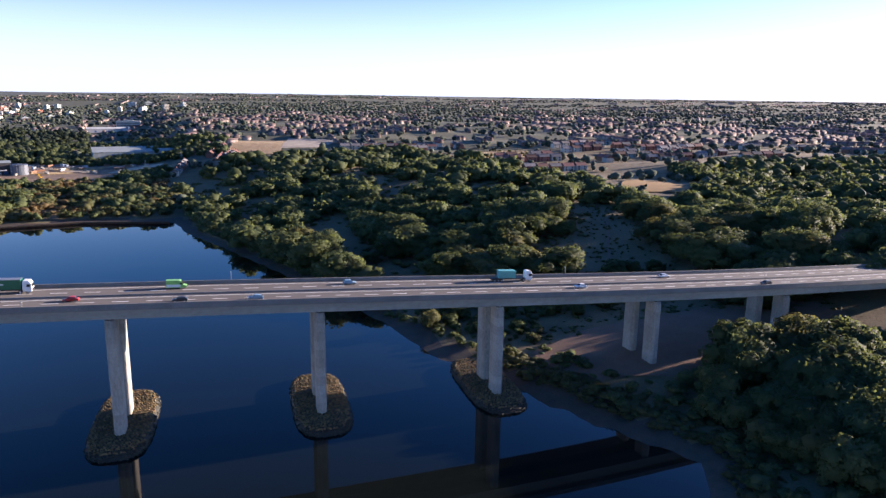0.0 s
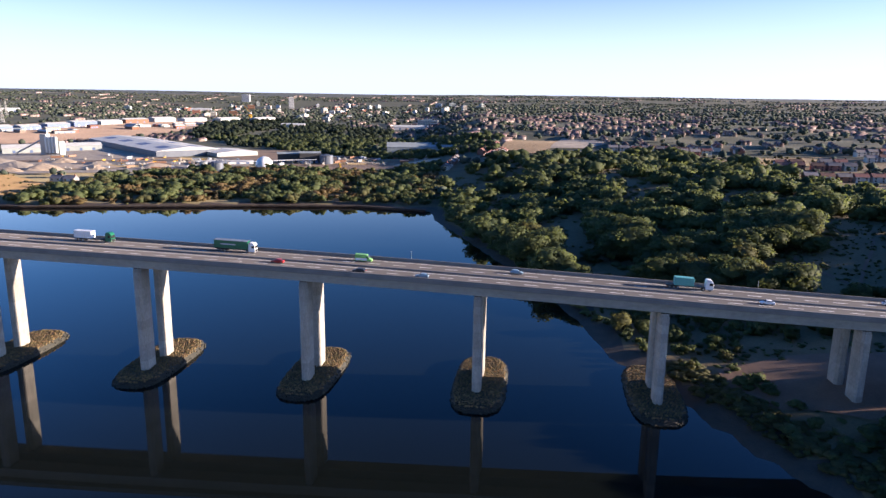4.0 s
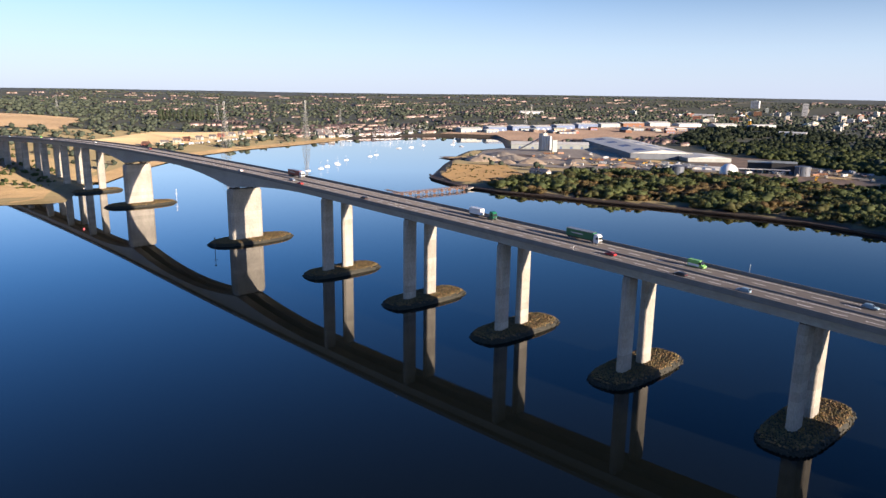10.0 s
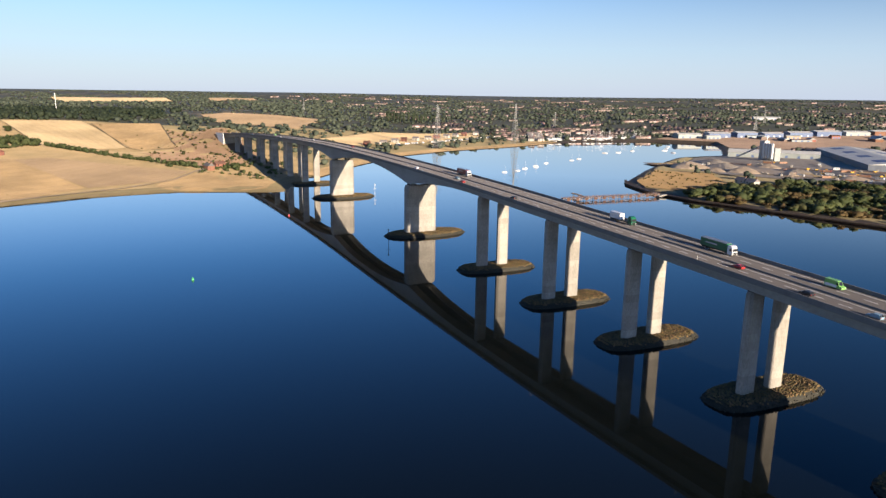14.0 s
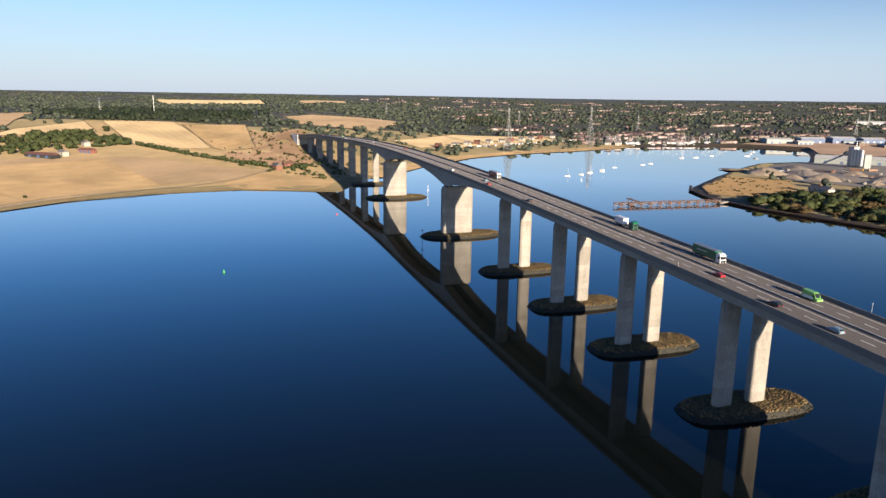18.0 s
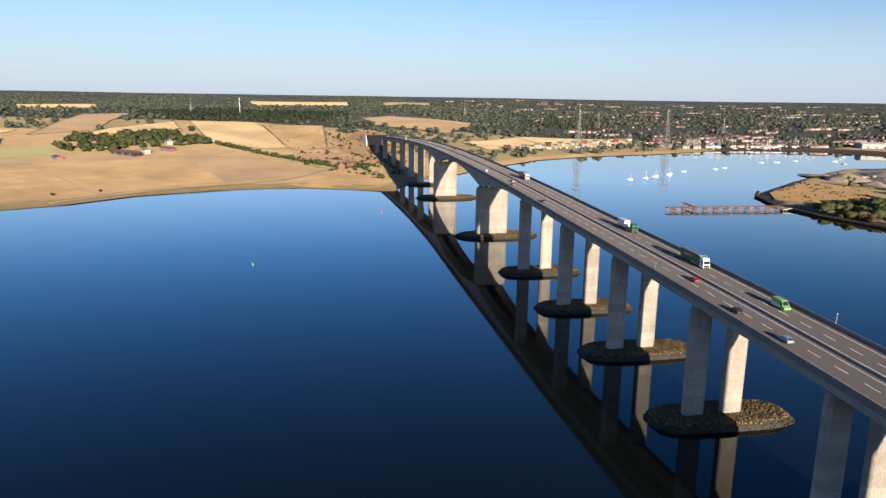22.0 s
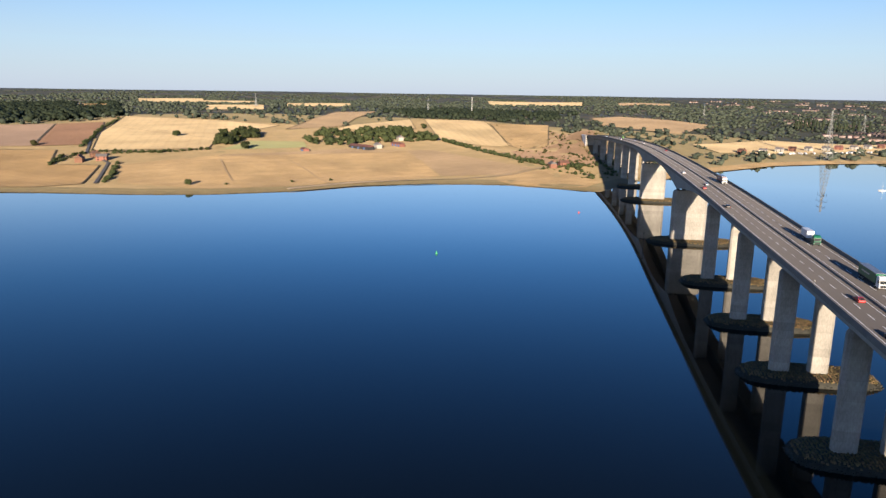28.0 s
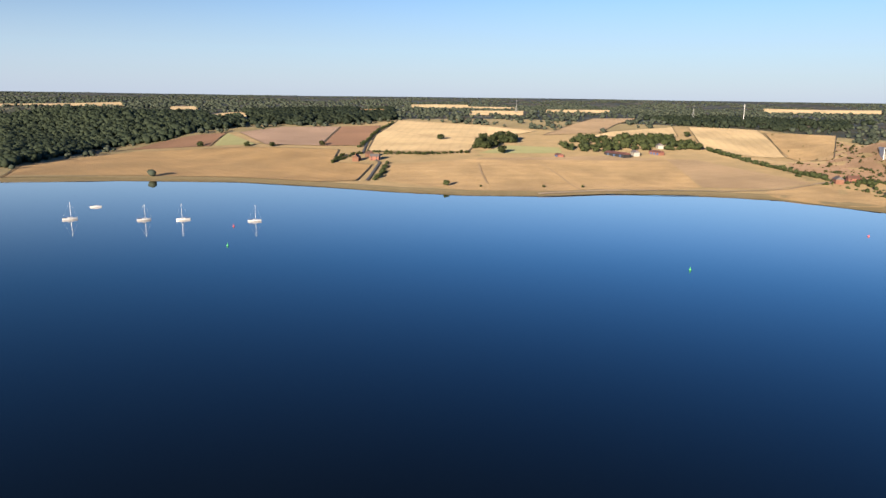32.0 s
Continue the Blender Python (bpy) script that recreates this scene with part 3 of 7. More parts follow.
gx, gy = axis(-1360, 520, 8.0, -4900, 4900), axis(-960, 1000, 8.0, -4900, 4900)
GX, GY = np.meshgrid(gx, gy, indexing="ij")
GZ = land_height(GX, GY)
GD = shore_distance(GX, GY)
nx, ny = GX.shape
ground_verts = np.stack([GX, GY, GZ], -1).reshape(-1, 3)
ii, jj = np.meshgrid(np.arange(nx - 1), np.arange(ny - 1), indexing="ij")
ground_faces = np.stack([ii * ny + jj, (ii + 1) * ny + jj, (ii + 1) * ny + jj + 1, ii * ny + jj + 1], -1).reshape(-1, 4)
face_d = ((GD[:-1, :-1] + GD[1:, 1:]) / 2).reshape(-1)
cx, cy = ((GX[:-1, :-1] + GX[1:, 1:]) / 2).reshape(-1), ((GY[:-1, :-1] + GY[1:, 1:]) / 2).reshape(-1)
ground = raw("ground", ground_verts, ground_faces, [GROUND, MUD, MARSH, HEATH, FAR_GROUND, PATCHWORK, HAZED_WOODLAND], slots=np.where(face_d < 9, np.where((cx > -60) | (cy > 150), 1, 2), np.where((cx > -40) & (cy < 670), 3, np.where(np.hypot(cx - 150, cy + 150) > 4350, 6, np.where((np.hypot(cx, cy) > 3900) | ((np.hypot(cx, cy) > 1500) & (cy < 250)), 5, np.where((cy > 640) | (cx < -1310), 4, 0))))), smooth=True)
tagged(ground, "rough grass and scrub sloping to an estuary shore", "ground", kind="structure")
bm = bmesh.new()
for x, y in ((-1700, -2600), (1300, -2600), (1300, 1500), (-1700, 1500)):
    bm.verts.new((x, y, 0))
bm.faces.new(bm.verts)
tagged(part("water", bm, WATER), "calm dark blue estuary water with mirror reflections", "water", kind="structure")

# ---- the bridge ----
PIERS = [235, 176, 116.7, 58.5, 0.4, -58, -116.6, -186]
MAIN = [-293, -484]
SOUTH = [-590, -649, -708, -767, -826, -885]
ABUTMENT = -932


def mid(x):
    """The deck's middle line: straight, then bending south."""
    return -2.0 - 0.8 * math.exp(-((x + 110) / 80) ** 2) - 1.5e-4 * max(0.0, -440 - x) ** 2 + 4.5e-4 * max(0.0, x - 117) ** 2


def heading(x):
    return math.atan(2 * 1.5e-4 * max(0.0, -440 - x) + 0.9e-3 * max(0.0, x - 117))


def road(x):
    """Height of the road."""
    return 47.9 - 4.3e-5 * (x + 388) ** 2


def depth(x):
    """Depth of the girders: shallow on the approaches, haunched at the main piers."""
    if -388 <= x:
        k = min(abs(x - MAIN[0]) / 95.0, 1.0)
    else:
        k = min(abs(x - MAIN[1]) / 95.0, 1.0)
    return 4.0 + 7.5 * (1 - k) ** 2


def across(x, y, z):
    """A place y metres to the side of the middle line at x, z above the road."""
    a = heading(x)
    return Vector((x - math.sin(a) * y, mid(x) + math.cos(a) * y, road(x) + z))


def strip(name, sections, material, parent, label="", x0=None, x1=None, step=10.0):
    """A solid drawn along the deck; sections(x) gives its outline as (side, height) pairs."""
    x0, x1 = (330.0 if x0 is None else x0), (ABUTMENT - 40.0 if x1 is None else x1)
    n = max(1, int(abs(x0 - x1) / step))
    verts, faces = [], []
    for i in range(n + 1):
        x = x0 + (x1 - x0) * i / n
        ring = sections(x)
        k = len(ring)
        verts += [across(x, y, z) for y, z in ring]
        if i:
            for j in range(k):
                a, b = (i - 1) * k + j, (i - 1) * k + (j + 1) % k
                faces.append((a, b, b + k, a + k))
    faces += [list(range(k)), list(range(n * k, n * k + k))[::-1]]
    return raw(name, verts, faces, material, parent, label)


bridge = thing("bridge", (0, 0, 0), "long pale concrete road bridge on tall twin-legged piers over an estuary", "bridge")
for side in (-1, 1):
    def girder(x, s=side):
        d = depth(x)
        ring = [(s * 0.3, -0.12), (s * 12.0, -0.12), (s * 12.0, -0.55), (s * 9.9, -0.95), (s * 9.3, -d), (s * 3.1, -d), (s * 2.4, -0.95), (s * 0.3, -0.6)]
        return ring if s > 0 else ring[::-1]
    strip("box_girder", girder, SOFFIT, bridge, "pale haunched concrete box girder", step=5.0)

    def carriageway(x, s=side):
        ring = [(s * 0.32, 0.0), (s * 11.35, 0.0), (s * 11.35, -0.118), (s * 0.32, -0.118)]
        return ring[::-1] if s > 0 else ring
    strip("carriageway", carriageway, ASPHALT, bridge, "worn brownish asphalt carriageway")

    def parapet(x, s=side):
        ring = [(s * 11.45, -0.1), (s * 11.6, 1.15), (s * 12.0, 1.15), (s * 12.1, -0.62), (s * 12.002, -0.62)]
        return ring if s > 0 else ring[::-1]
    strip("parapet", parapet, PARAPET, bridge, "solid concrete edge parapet")
    for y, w in ((1.5, 0.28), (9.6, 0.3)):
        def edge(x, s=side, y=y, w=w):
            ring = [(s * y, 0.012), (s * (y + w), 0.012), (s * (y + w), -0.05), (s * y, -0.05)]
            return ring[::-1] if s > 0 else ring
        strip("edge_line", edge, PAINT, bridge)
    dash = bpy.data.meshes.new("lane_dash")
    dash.from_pydata([(-2.2, -0.15, 0), (2.2, -0.15, 0), (2.2, 0.15, 0), (-2.2, 0.15, 0), (-2.2, -0.15, -0.03), (2.2, -0.15, -0.03), (2.2, 0.15, -0.03), (-2.2, 0.15, -0.03)], [],
                     [(0, 1, 2, 3), (0, 4, 5, 1), (1, 5, 6, 2), (2, 6, 7, 3), (3, 7, 4, 0)])
    dash.materials.append(PAINT)
    for k in range(int((300 - ABUTMENT) / 9)):
        x = 300 - 9 * k
        d = new("lane_dash", dash)
        d.parent = bridge
        d.location = across(x, side * 5.5, 0.012)
        d.rotation_euler = (0, math.atan(8.6e-5 * (x + 388)), heading(x))


def barrier(x):
    return [(-0.28, -0.12), (-0.12, 0.6), (0.12, 0.6), (0.28, -0.12)][::-1]


strip("central_barrier", barrier, PARAPET, bridge, "low concrete central barrier")


def leg_outline(thick, wide, cut):
    a, b, c = thick / 2, wide / 2, cut
    return [(a, -b + c), (a, b - c), (a - c * 0.8, b), (-a + c * 0.8, b), (-a, b - c), (-a, -b + c), (-a + c * 0.8, -b), (a - c * 0.8, -b)]


def leg(x, y, low, parent):
    a = heading(x)
    base = across(x, y, 0)
    top = road(x) - depth(x)
    bm = bmesh.new()
    prism(bm, leg_outline(3.0, 6.6, 0.9), low - 2.5, top - 1.5)
    prism(bm, leg_outline(3.0, 6.6, 0.9), top - 1.5, top - 0.45, 0.86)
    bmesh.ops.transform(bm, matrix=Matrix.Translation((base.x, base.y, 0)) @ Matrix.Rotation(a, 4, "Z"), verts=bm.verts)
    ob = part("leg", bm, CONCRETE, parent)
    for sx in (-0.75, 0.75):
        for sy in (-1.9, 1.9):
            bm = bmesh.new()
            box(bm, sx - 0.4, sx + 0.4, sy - 0.5, sy + 0.5, top - 0.452, top + 0.02, Matrix.Translation((base.x, base.y, 0)) @ Matrix.Rotation(a, 4, "Z"))
            part("bearing", bm, DARK_STEEL, ob, "dark steel bridge bearing")
    return ob


def pier_low(x):
    g = ground_at(x, mid(x))
    return 2.6 if g < 1.5 or x in PIERS[2:] else g


for x in PIERS + SOUTH:
    low = pier_low(x)
    pier = tagged(new("pier"), "", "", "")
    pier.parent = bridge
    for y in (-6.3, 6.3):
        leg(x, y, low, pier)
for x in MAIN:
    a = heading(x)
    base = across(x, 0, 0)
    top = road(x) - depth(x)
    bm = bmesh.new()
    m = Matrix.Translation((base.x, base.y, 0)) @ Matrix.Rotation(a, 4, "Z")
    prism(bm, leg_outline(7.0, 22.0, 1.6), 0, top - 3.0)
    prism(bm, leg_outline(7.0, 22.0, 1.6), top - 3.0, top - 0.9, 0.93)
    bmesh.ops.transform(bm, matrix=m, verts=bm.verts)
    ob = part("main_pier", bm, CONCRETE, bridge, "massive solid concrete main pier")
    for sx in (-1.8, 1.8):
        for sy in (-8.0, -4.5, 4.5, 8.0):
            bm = bmesh.new()
            box(bm, sx - 0.8, sx + 0.8, sy - 0.8, sy + 0.8, top - 0.902, top + 0.02, m)
            part("bearing", bm, DARK_STEEL, ob, "dark steel bridge bearing")

# the southern abutment and its pale wing walls
a = heading(ABUTMENT)
m = Matrix.Translation(across(ABUTMENT - 6, 0, -road(ABUTMENT - 6))) @ Matrix.Rotation(a, 4, "Z")
bm = bmesh.new()
box(bm, -6, 5, -11.5, 11.5, 8, road(ABUTMENT) - depth(ABUTMENT) - 0.05, m)
part("abutment", bm, CONCRETE, bridge, "concrete abutment wall in the bank")
for side in (-1, 1):
    bm = bmesh.new()
    top = road(ABUTMENT) + 0.6
    ring = [(-34, top - 1), (6, top), (6, 12), (-4, 12)]
    low = [bm.verts.new((x, side * 12.3, z)) for x, z in ring]
    high = [bm.verts.new((x, side * 13.0, z)) for x, z in ring]
    bm.faces.new(low if side < 0 else low[::-1])
    bm.faces.new(high[::-1] if side < 0 else high)
    for i in range(4):
        bm.faces.new((low[i], high[i], high[(i + 1) % 4], low[(i + 1) % 4]))
    bmesh.ops.recalc_face_normals(bm, faces=bm.faces)
    bmesh.ops.transform(bm, matrix=m, verts=bm.verts)
    part("wing_wall", bm, PAINT, bridge, "white triangular wing wall")
# marker posts and a stay-pole on the parapets
for x, side, h in ((33, 1, 2.6), (-120, -1, 1.2), (-20, -1, 1.2), (150, 1, 2.2)):
    bm = bmesh.new()
    p = across(x, side * 11.8, 1.1)
    rod(bm, p, p + Vector((0, 0, h)), 0.08, 0.06, 8)
    post = part("marker_post", bm, STEEL, bridge, "slim pale marker post on the parapet")
    bm = bmesh.new()
    box(bm, p.x - 0.11, p.x + 0.11, p.y - 0.11, p.y + 0.11, p.z + h - 0.002, p.z + h + 0.25, bevel=0.04)
    part("lamp_head", bm, LAMP_CLEAR, post)

# ---- pier islands ----
def island_outline(half_x, half_y, power, n=40):
    out = []
    for k in range(n):
        a = 2 * math.pi * k / n
        c, s = math.cos(a), math.sin(a)
        r = (abs(c / half_x) ** power + abs(s / half_y) ** power) ** (-1 / power)
        out.append((r * c, r * s))
    return out


def island(name, half_x, half_y, power, label, seed, pointed=False):
    """A stone-pitched island: sloping weedy rim, a flat pitched top, loose stones set on both."""
    rnd = random.Random(seed)
    top = thing(name, (0, 0, 0), label, "pier island", "islands round the bridge piers")
    rings, verts, faces = ((1.06, -2.2), (1.0, 0.0), (0.955, 1.1), (0.90, 1.9), (0.84, 2.25), (0.0, 2.6)), [], []
    line = island_outline(half_x, half_y, power)
    n = len(line)
    for i, (k, z) in enumerate(rings[:-1]):
        verts += [(x * k, y * k, z) for x, y in line]
        if i:
            faces += [((i - 1) * n + j, (i - 1) * n + (j + 1) % n, i * n + (j + 1) % n, i * n + j) for j in range(n)]
    verts.append((0, 0, 2.6))
    faces += [((len(rings) - 2) * n + j, (len(rings) - 2) * n + (j + 1) % n, len(verts) - 1) for j in range(n)]
    # the mound is darker than the pitched stones, so the gaps between them are dark
    raw("mound", verts, faces, WEED_AND_GAPS, top)
    for weedy in (False, True):
        verts, faces = [], []
        pitch = 0.98
        for u in np.arange(-half_y, half_y, pitch):
            for v in np.arange(-half_x, half_x, pitch * 0.9):
                x, y = v + rnd.uniform(-0.25, 0.25) + (0.45 if int(u / pitch) % 2 else 0), u + rnd.uniform(-0.2, 0.2)
                k = (abs(x / half_x) ** power + abs(y / half_y) ** power) ** (1 / power)
                if k > 1.02 or (k > 0.93) != weedy:
                    continue
                z = float(np.interp(k, (0, 0.84, 0.90, 0.955, 1.0, 1.06), (2.6, 2.25, 1.9, 1.1, 0.0, -1.4)))
                a, b, h = rnd.uniform(0.3, 0.5), rnd.uniform(0.27, 0.42), rnd.uniform(0.18, 0.42)
                t = rnd.uniform(-0.5, 0.5)
                c, s, i = math.cos(t), math.sin(t), len(verts)
                for dx, dy, dz in ((-a, -b, -0.2), (a, -b, -0.2), (a, b, -0.2), (-a, b, -0.2), (-a * 0.7, -b * 0.7, h), (a * 0.6, -b * 0.7, h * 1.15), (a * 0.7, b * 0.6, h * 0.9), (-a * 0.6, b * 0.7, h)):
                    verts.append((x + dx * c - dy * s, y + dx * s + dy * c, z + dz))
                faces += [(i + 4, i + 5, i + 6, i + 7), (i, i + 1, i + 5, i + 4), (i + 1, i + 2, i + 6, i + 5), (i + 2, i + 3, i + 7, i + 6), (i + 3, i, i + 4, i + 7)]
        ob = raw("weed_fringe" if weedy else "stone_pitching", verts, faces, WEED_AND_GAPS if weedy else STONE, top)
        tagged(ob, "dark weed-covered rim stones" if weedy else "golden grey pitched stones", kind="stuff")
    return top


small = island("pier_island", 9.1, 23.4, 3.4, "rounded stone-pitched island with a dark weedy rim in the water", 3)
small.matrix_world = pose(0, 1.0, 0)
for x in PIERS[2:4] + PIERS[5:]:
    copy_thing(small, pose(x - (0.5 if x < 0 else -0.5), 1.0 if x < 100 else 2.0, 0))
copy_thing(small, pose(SOUTH[0], mid(SOUTH[0]) + 1, -0.2, 0, 0, math.degrees(heading(SOUTH[0]))))
big = island("pier_island", 12.5, 30.0, 2.2, "long oval stone-pitched island round a main pier in the water", 4)
big.matrix_world = pose(MAIN[0], 2.0, 0)
copy_thing(big, pose(MAIN[1], mid(MAIN[1]) + 1.5, 0))

# ---- fields and ground cover ----
def draped(name, outline, material, label, category, lift=0.45, cell=24.0, kind="structure", jitter=0.0, seed=0):
    """A thin sheet of ground cover lying on the land within an outline."""
    if jitter:
        rnd, out = random.Random(seed), []
        for (ax, ay), (bx, by) in zip(outline, outline[1:] + outline[:1]):
            n = max(1, int(math.hypot(bx - ax, by - ay) / 18))
            for k in range(n):
                out.append((ax + (bx - ax) * k / n + rnd.uniform(-jitter, jitter), ay + (by - ay) * k / n + rnd.uniform(-jitter, jitter)))
        outline = out
    bm = bmesh.new()
    bm.faces.new([bm.verts.new((x, y, 0)) for x, y in outline])
    xs, ys = [p[0] for p in outline], [p[1] for p in outline]
    for lo, hi, way in ((min(xs), max(xs), (1, 0, 0)), (min(ys), max(ys), (0, 1, 0))):
        n = min(60, int((hi - lo) / cell))
        for k in range(1, n + 1):
            c = lo + (hi - lo) * k / (n + 1)
            bmesh.ops.bisect_plane(bm, geom=bm.verts[:] + bm.edges[:] + bm.faces[:], plane_co=(c * way[0], c * way[1], 0), plane_no=way)
    co = np.array([v.co for v in bm.verts])
    z = np.maximum(land_height(co[:, 0], co[:, 1]), 0.05)
    far = np.hypot(co[:, 0] - 150, co[:, 1] + 150)
    for v, h, r in zip(bm.verts, z, far):
        v.co.z = h + lift + max(0.0, r - 1500) * 0.0022
    bmesh.ops.triangulate(bm, faces=bm.faces)
    bmesh.ops.recalc_face_normals(bm, faces=bm.faces)
    if sum(f.normal.z for f in bm.faces) < 0:
        bmesh.ops.reverse_faces(bm, faces=bm.faces)
    return tagged(part(name, bm, material, smooth=True), label, category, kind=kind)


FIELDS = [
    ("stubble_field", [(-231, -878), (-317, -987), (-531, -1055), (-590, -896), (-636, -738), (-540, -673), (-544, -612), (-435, -556), (-404, -583), (-384, -680), (-318, -800)], STUBBLE, "golden harvested stubble field sloping to the shore"),
    ("dry_field", [(-554, -592), (-654, -515), (-780, -394), (-800, -305), (-604, -224), (-549, -264), (-478, -353), (-438, -420), (-450, -527)], DRY_GRASS, "mottled dry golden field beside the shore"),
    ("tan_field", [(-800, -306), (-815, -271), (-686, -121), (-635, -150), (-604, -222)], TAN, "smooth tan harvested field"),
    ("tan_strip", [(-656, -516), (-782, -395), (-802, -306), (-770, -330), (-700, -440), (-640, -515)], TAN, "tan harvested strip beside the farm"),
    ("straw_field", [(-646, -694), (-822, -804), (-1085, -933), (-1079, -746), (-1053, -602), (-847, -614), (-704, -560)], PALE_STRAW, "pale straw field on a gentle hill"),
    ("fallow_field", [(-724, -1030), (-624, -872), (-658, -791), (-913, -953), (-841, -1036)], GREY_FALLOW, "greyish tan cultivated field"),
    ("ploughed_field", [(-658, -789), (-690, -738), (-875, -833), (-973, -902), (-913, -951)], PLOUGH, "reddish brown ploughed field"),
    ("ploughed_corner", [(-545, -1095), (-590, -954), (-706, -1039), (-607, -1094)], PLOUGH, "dark brown ploughed field corner"),
    ("grass_wedge", [(-704, -1036), (-618, -884), (-594, -950)], MEADOW, "green grass wedge between ploughed fields"),
    ("meadow", [(-696, -541), (-809, -546), (-835, -473), (-777, -447)], MEADOW, "green meadow among trees"),
    ("hill_field", [(-993, -566), (-1432, -619), (-1521, -544), (-1102, -498)], TAN, "brownish field below a wood"),
    ("rolling_field", [(-953, -499), (-1135, -487), (-1278, -405), (-1137, -363), (-1034, -476)], PALE_STRAW, "pale field rolling over a rise"),
    ("straw_slope", [(-1292, -378), (-1302, -251), (-1096, -177), (-1009, -291)], PALE_STRAW, "bright pale straw field on a slope"),
    ("rough_pasture", [(-1273, -235), (-1336, -117), (-1000, -110), (-1090, -180)], DRY_GRASS, "pale rough grazing on a slope"),
    ("bracken_slope", [(-1235, -112), (-952, -14), (-808, -10), (-705, -92), (-747, -140), (-900, -165), (-1000, -112)], ROUGH_BRACKEN, "brown bracken slope beside the bridge end"),
    ("shore_grass", [(-692, -88), (-640, -150), (-600, -160), (-575, -150), (-560, -110), (-550, -60), (-600, -40)], DRY_GRASS, "dry grass by the bridge foot"),
    ("yellow_field", [(-1105, 136), (-1298, 317), (-1346, 567), (-1226, 538), (-1057, 297), (-1010, 165)], PALE_STRAW, "yellow field behind the marsh"),
    ("brown_field", [(-1558, -20), (-1624, 48), (-1529, 265), (-1289, 141), (-1395, -2)], TAN, "brown field on the far hill"),
    ("distant_field", [(-1002, -2299), (-1449, -2354), (-1187, -1980), (-912, -2133)], PALE_STRAW, "distant pale field among woods"),
    ("distant_field", [(-960, -1395), (-1158, -1473), (-1000, -1262), (-879, -1268)], PALE_STRAW, "small pale field among woods"),
    ("distant_field", [(-2189, -1614), (-2352, -1239), (-2138, -1120), (-2016, -1491)], PALE_STRAW, "distant pale field among woods"),
    ("distant_field", [(-3103, -434), (-3000, -9), (-2352, -24), (-2349, -337)], PALE_STRAW, "distant pale field among woods"),
    ("distant_field", [(-2256, -1652), (-2490, -1514), (-2214, -1367), (-2077, -1538)], PALE_STRAW, "distant pale field among woods"),
    ("distant_field", [(-1730, -1102), (-1844, -976), (-1433, -797), (-1369, -912)], PALE_STRAW, "distant pale field among woods"),
    ("distant_field", [(-2167, -1032), (-2301, -845), (-1826, -701), (-1647, -824)], PALE_STRAW, "distant pale field among woods"),
    ("distant_field", [(-1633, -1450), (-1714, -1398), (-1311, -1122), (-1279, -1187)], STUBBLE, "distant golden field among woods"),
    ("distant_field", [(-2825, 133), (-3462, 425), (-2934, 352), (-2287, 94)], TAN, "distant tan field among woods"),
    ("distant_field", [(-1303, -1917), (-1368, -1872), (-1097, -1562), (-1037, -1591)], PALE_STRAW, "small pale field among woods"),
    ("headland_grass", [(-573, 452), (-503, 483), (-415, 413), (-400, 330), (-440, 322), (-483, 347)], ORANGE_EARTH, "dry orange grass on the headland"),
    ("works_yard", [(-700, 640), (-620, 540), (-500, 490), (-330, 560), (-290, 640), (-330, 720), (-440, 700), (-720, 960), (-735, 760)], YARD, "bare works yard of concrete and gravel"),
    ("orange_earthworks", [(-400, 880), (-300, 900), (-198, 856), (-61, 700), (-60, 640), (-109, 610), (-215, 620), (-330, 705), (-410, 760)], EARTHWORKS, "brown and orange bare earth of building works"),
    ("distant_quay", [(-1085, 890), (-975, 965), (-850, 870), (-760, 900), (-700, 1100), (-760, 1700), (-1000, 1750), (-1150, 1100)], GREY_FALLOW, "dockside yards behind the quay"),
    ("beige_field", [(21, 701), (30, 884), (108, 878), (86, 707)], TAN, "flat beige field beside houses"),
    ("car_park", [(91, 750), (112, 934), (183, 860), (138, 760)], YARD, "pale car park beside houses"),
    ("heath_clearing", [(359, 325), (385, 304), (388, 272), (369, 262), (340, 268), (334, 292)], ORANGE_EARTH, "dry grass clearing on the heath"),
]
SOUTH_SHORE = [(-262, -880), (-322, -798), (-388, -676), (-409, -577), (-421, -484), (-442, -408), (-483, -337), (-535, -292), (-574, -222), (-590, -143), (-562, -62), (-640, -22), (-760, 50), (-900, 30), (-1000, -20), (-1250, -100), (-1310, -260), (-1290, -400), (-1100, -480), (-1085, -620), (-1100, -930), (-980, -940), (-720, -1040), (-540, -1066), (-310, -996)]
draped("dry_grassland", SOUTH_SHORE, ROUGH_GRASS, "rough dry grass between the fields and the shore", "grassland", 0.2)
for k, (name, line, mat, label) in enumerate(FIELDS):
    draped(name, line, mat, label, "field", 0.45 + 0.05 * (k % 7), cell=8.0 if name in ("bare_ground", "heath_clearing", "bracken_slope") else 24.0, jitter=2.5 if name in ("bracken_slope", "heath_clearing", "bare_ground", "headland_grass", "orange_earthworks", "shore_grass") else 0.0, seed=k)


draped("bare_slope", [(208 + 68 * math.cos(a * 0.314), 7 + 30 * math.sin(a * 0.314)) for a in range(20)], SOIL, "bare reddish-brown earth slope under the bridge", "bare earth", 0.35, cell=6.0, jitter=4.0, seed=5)
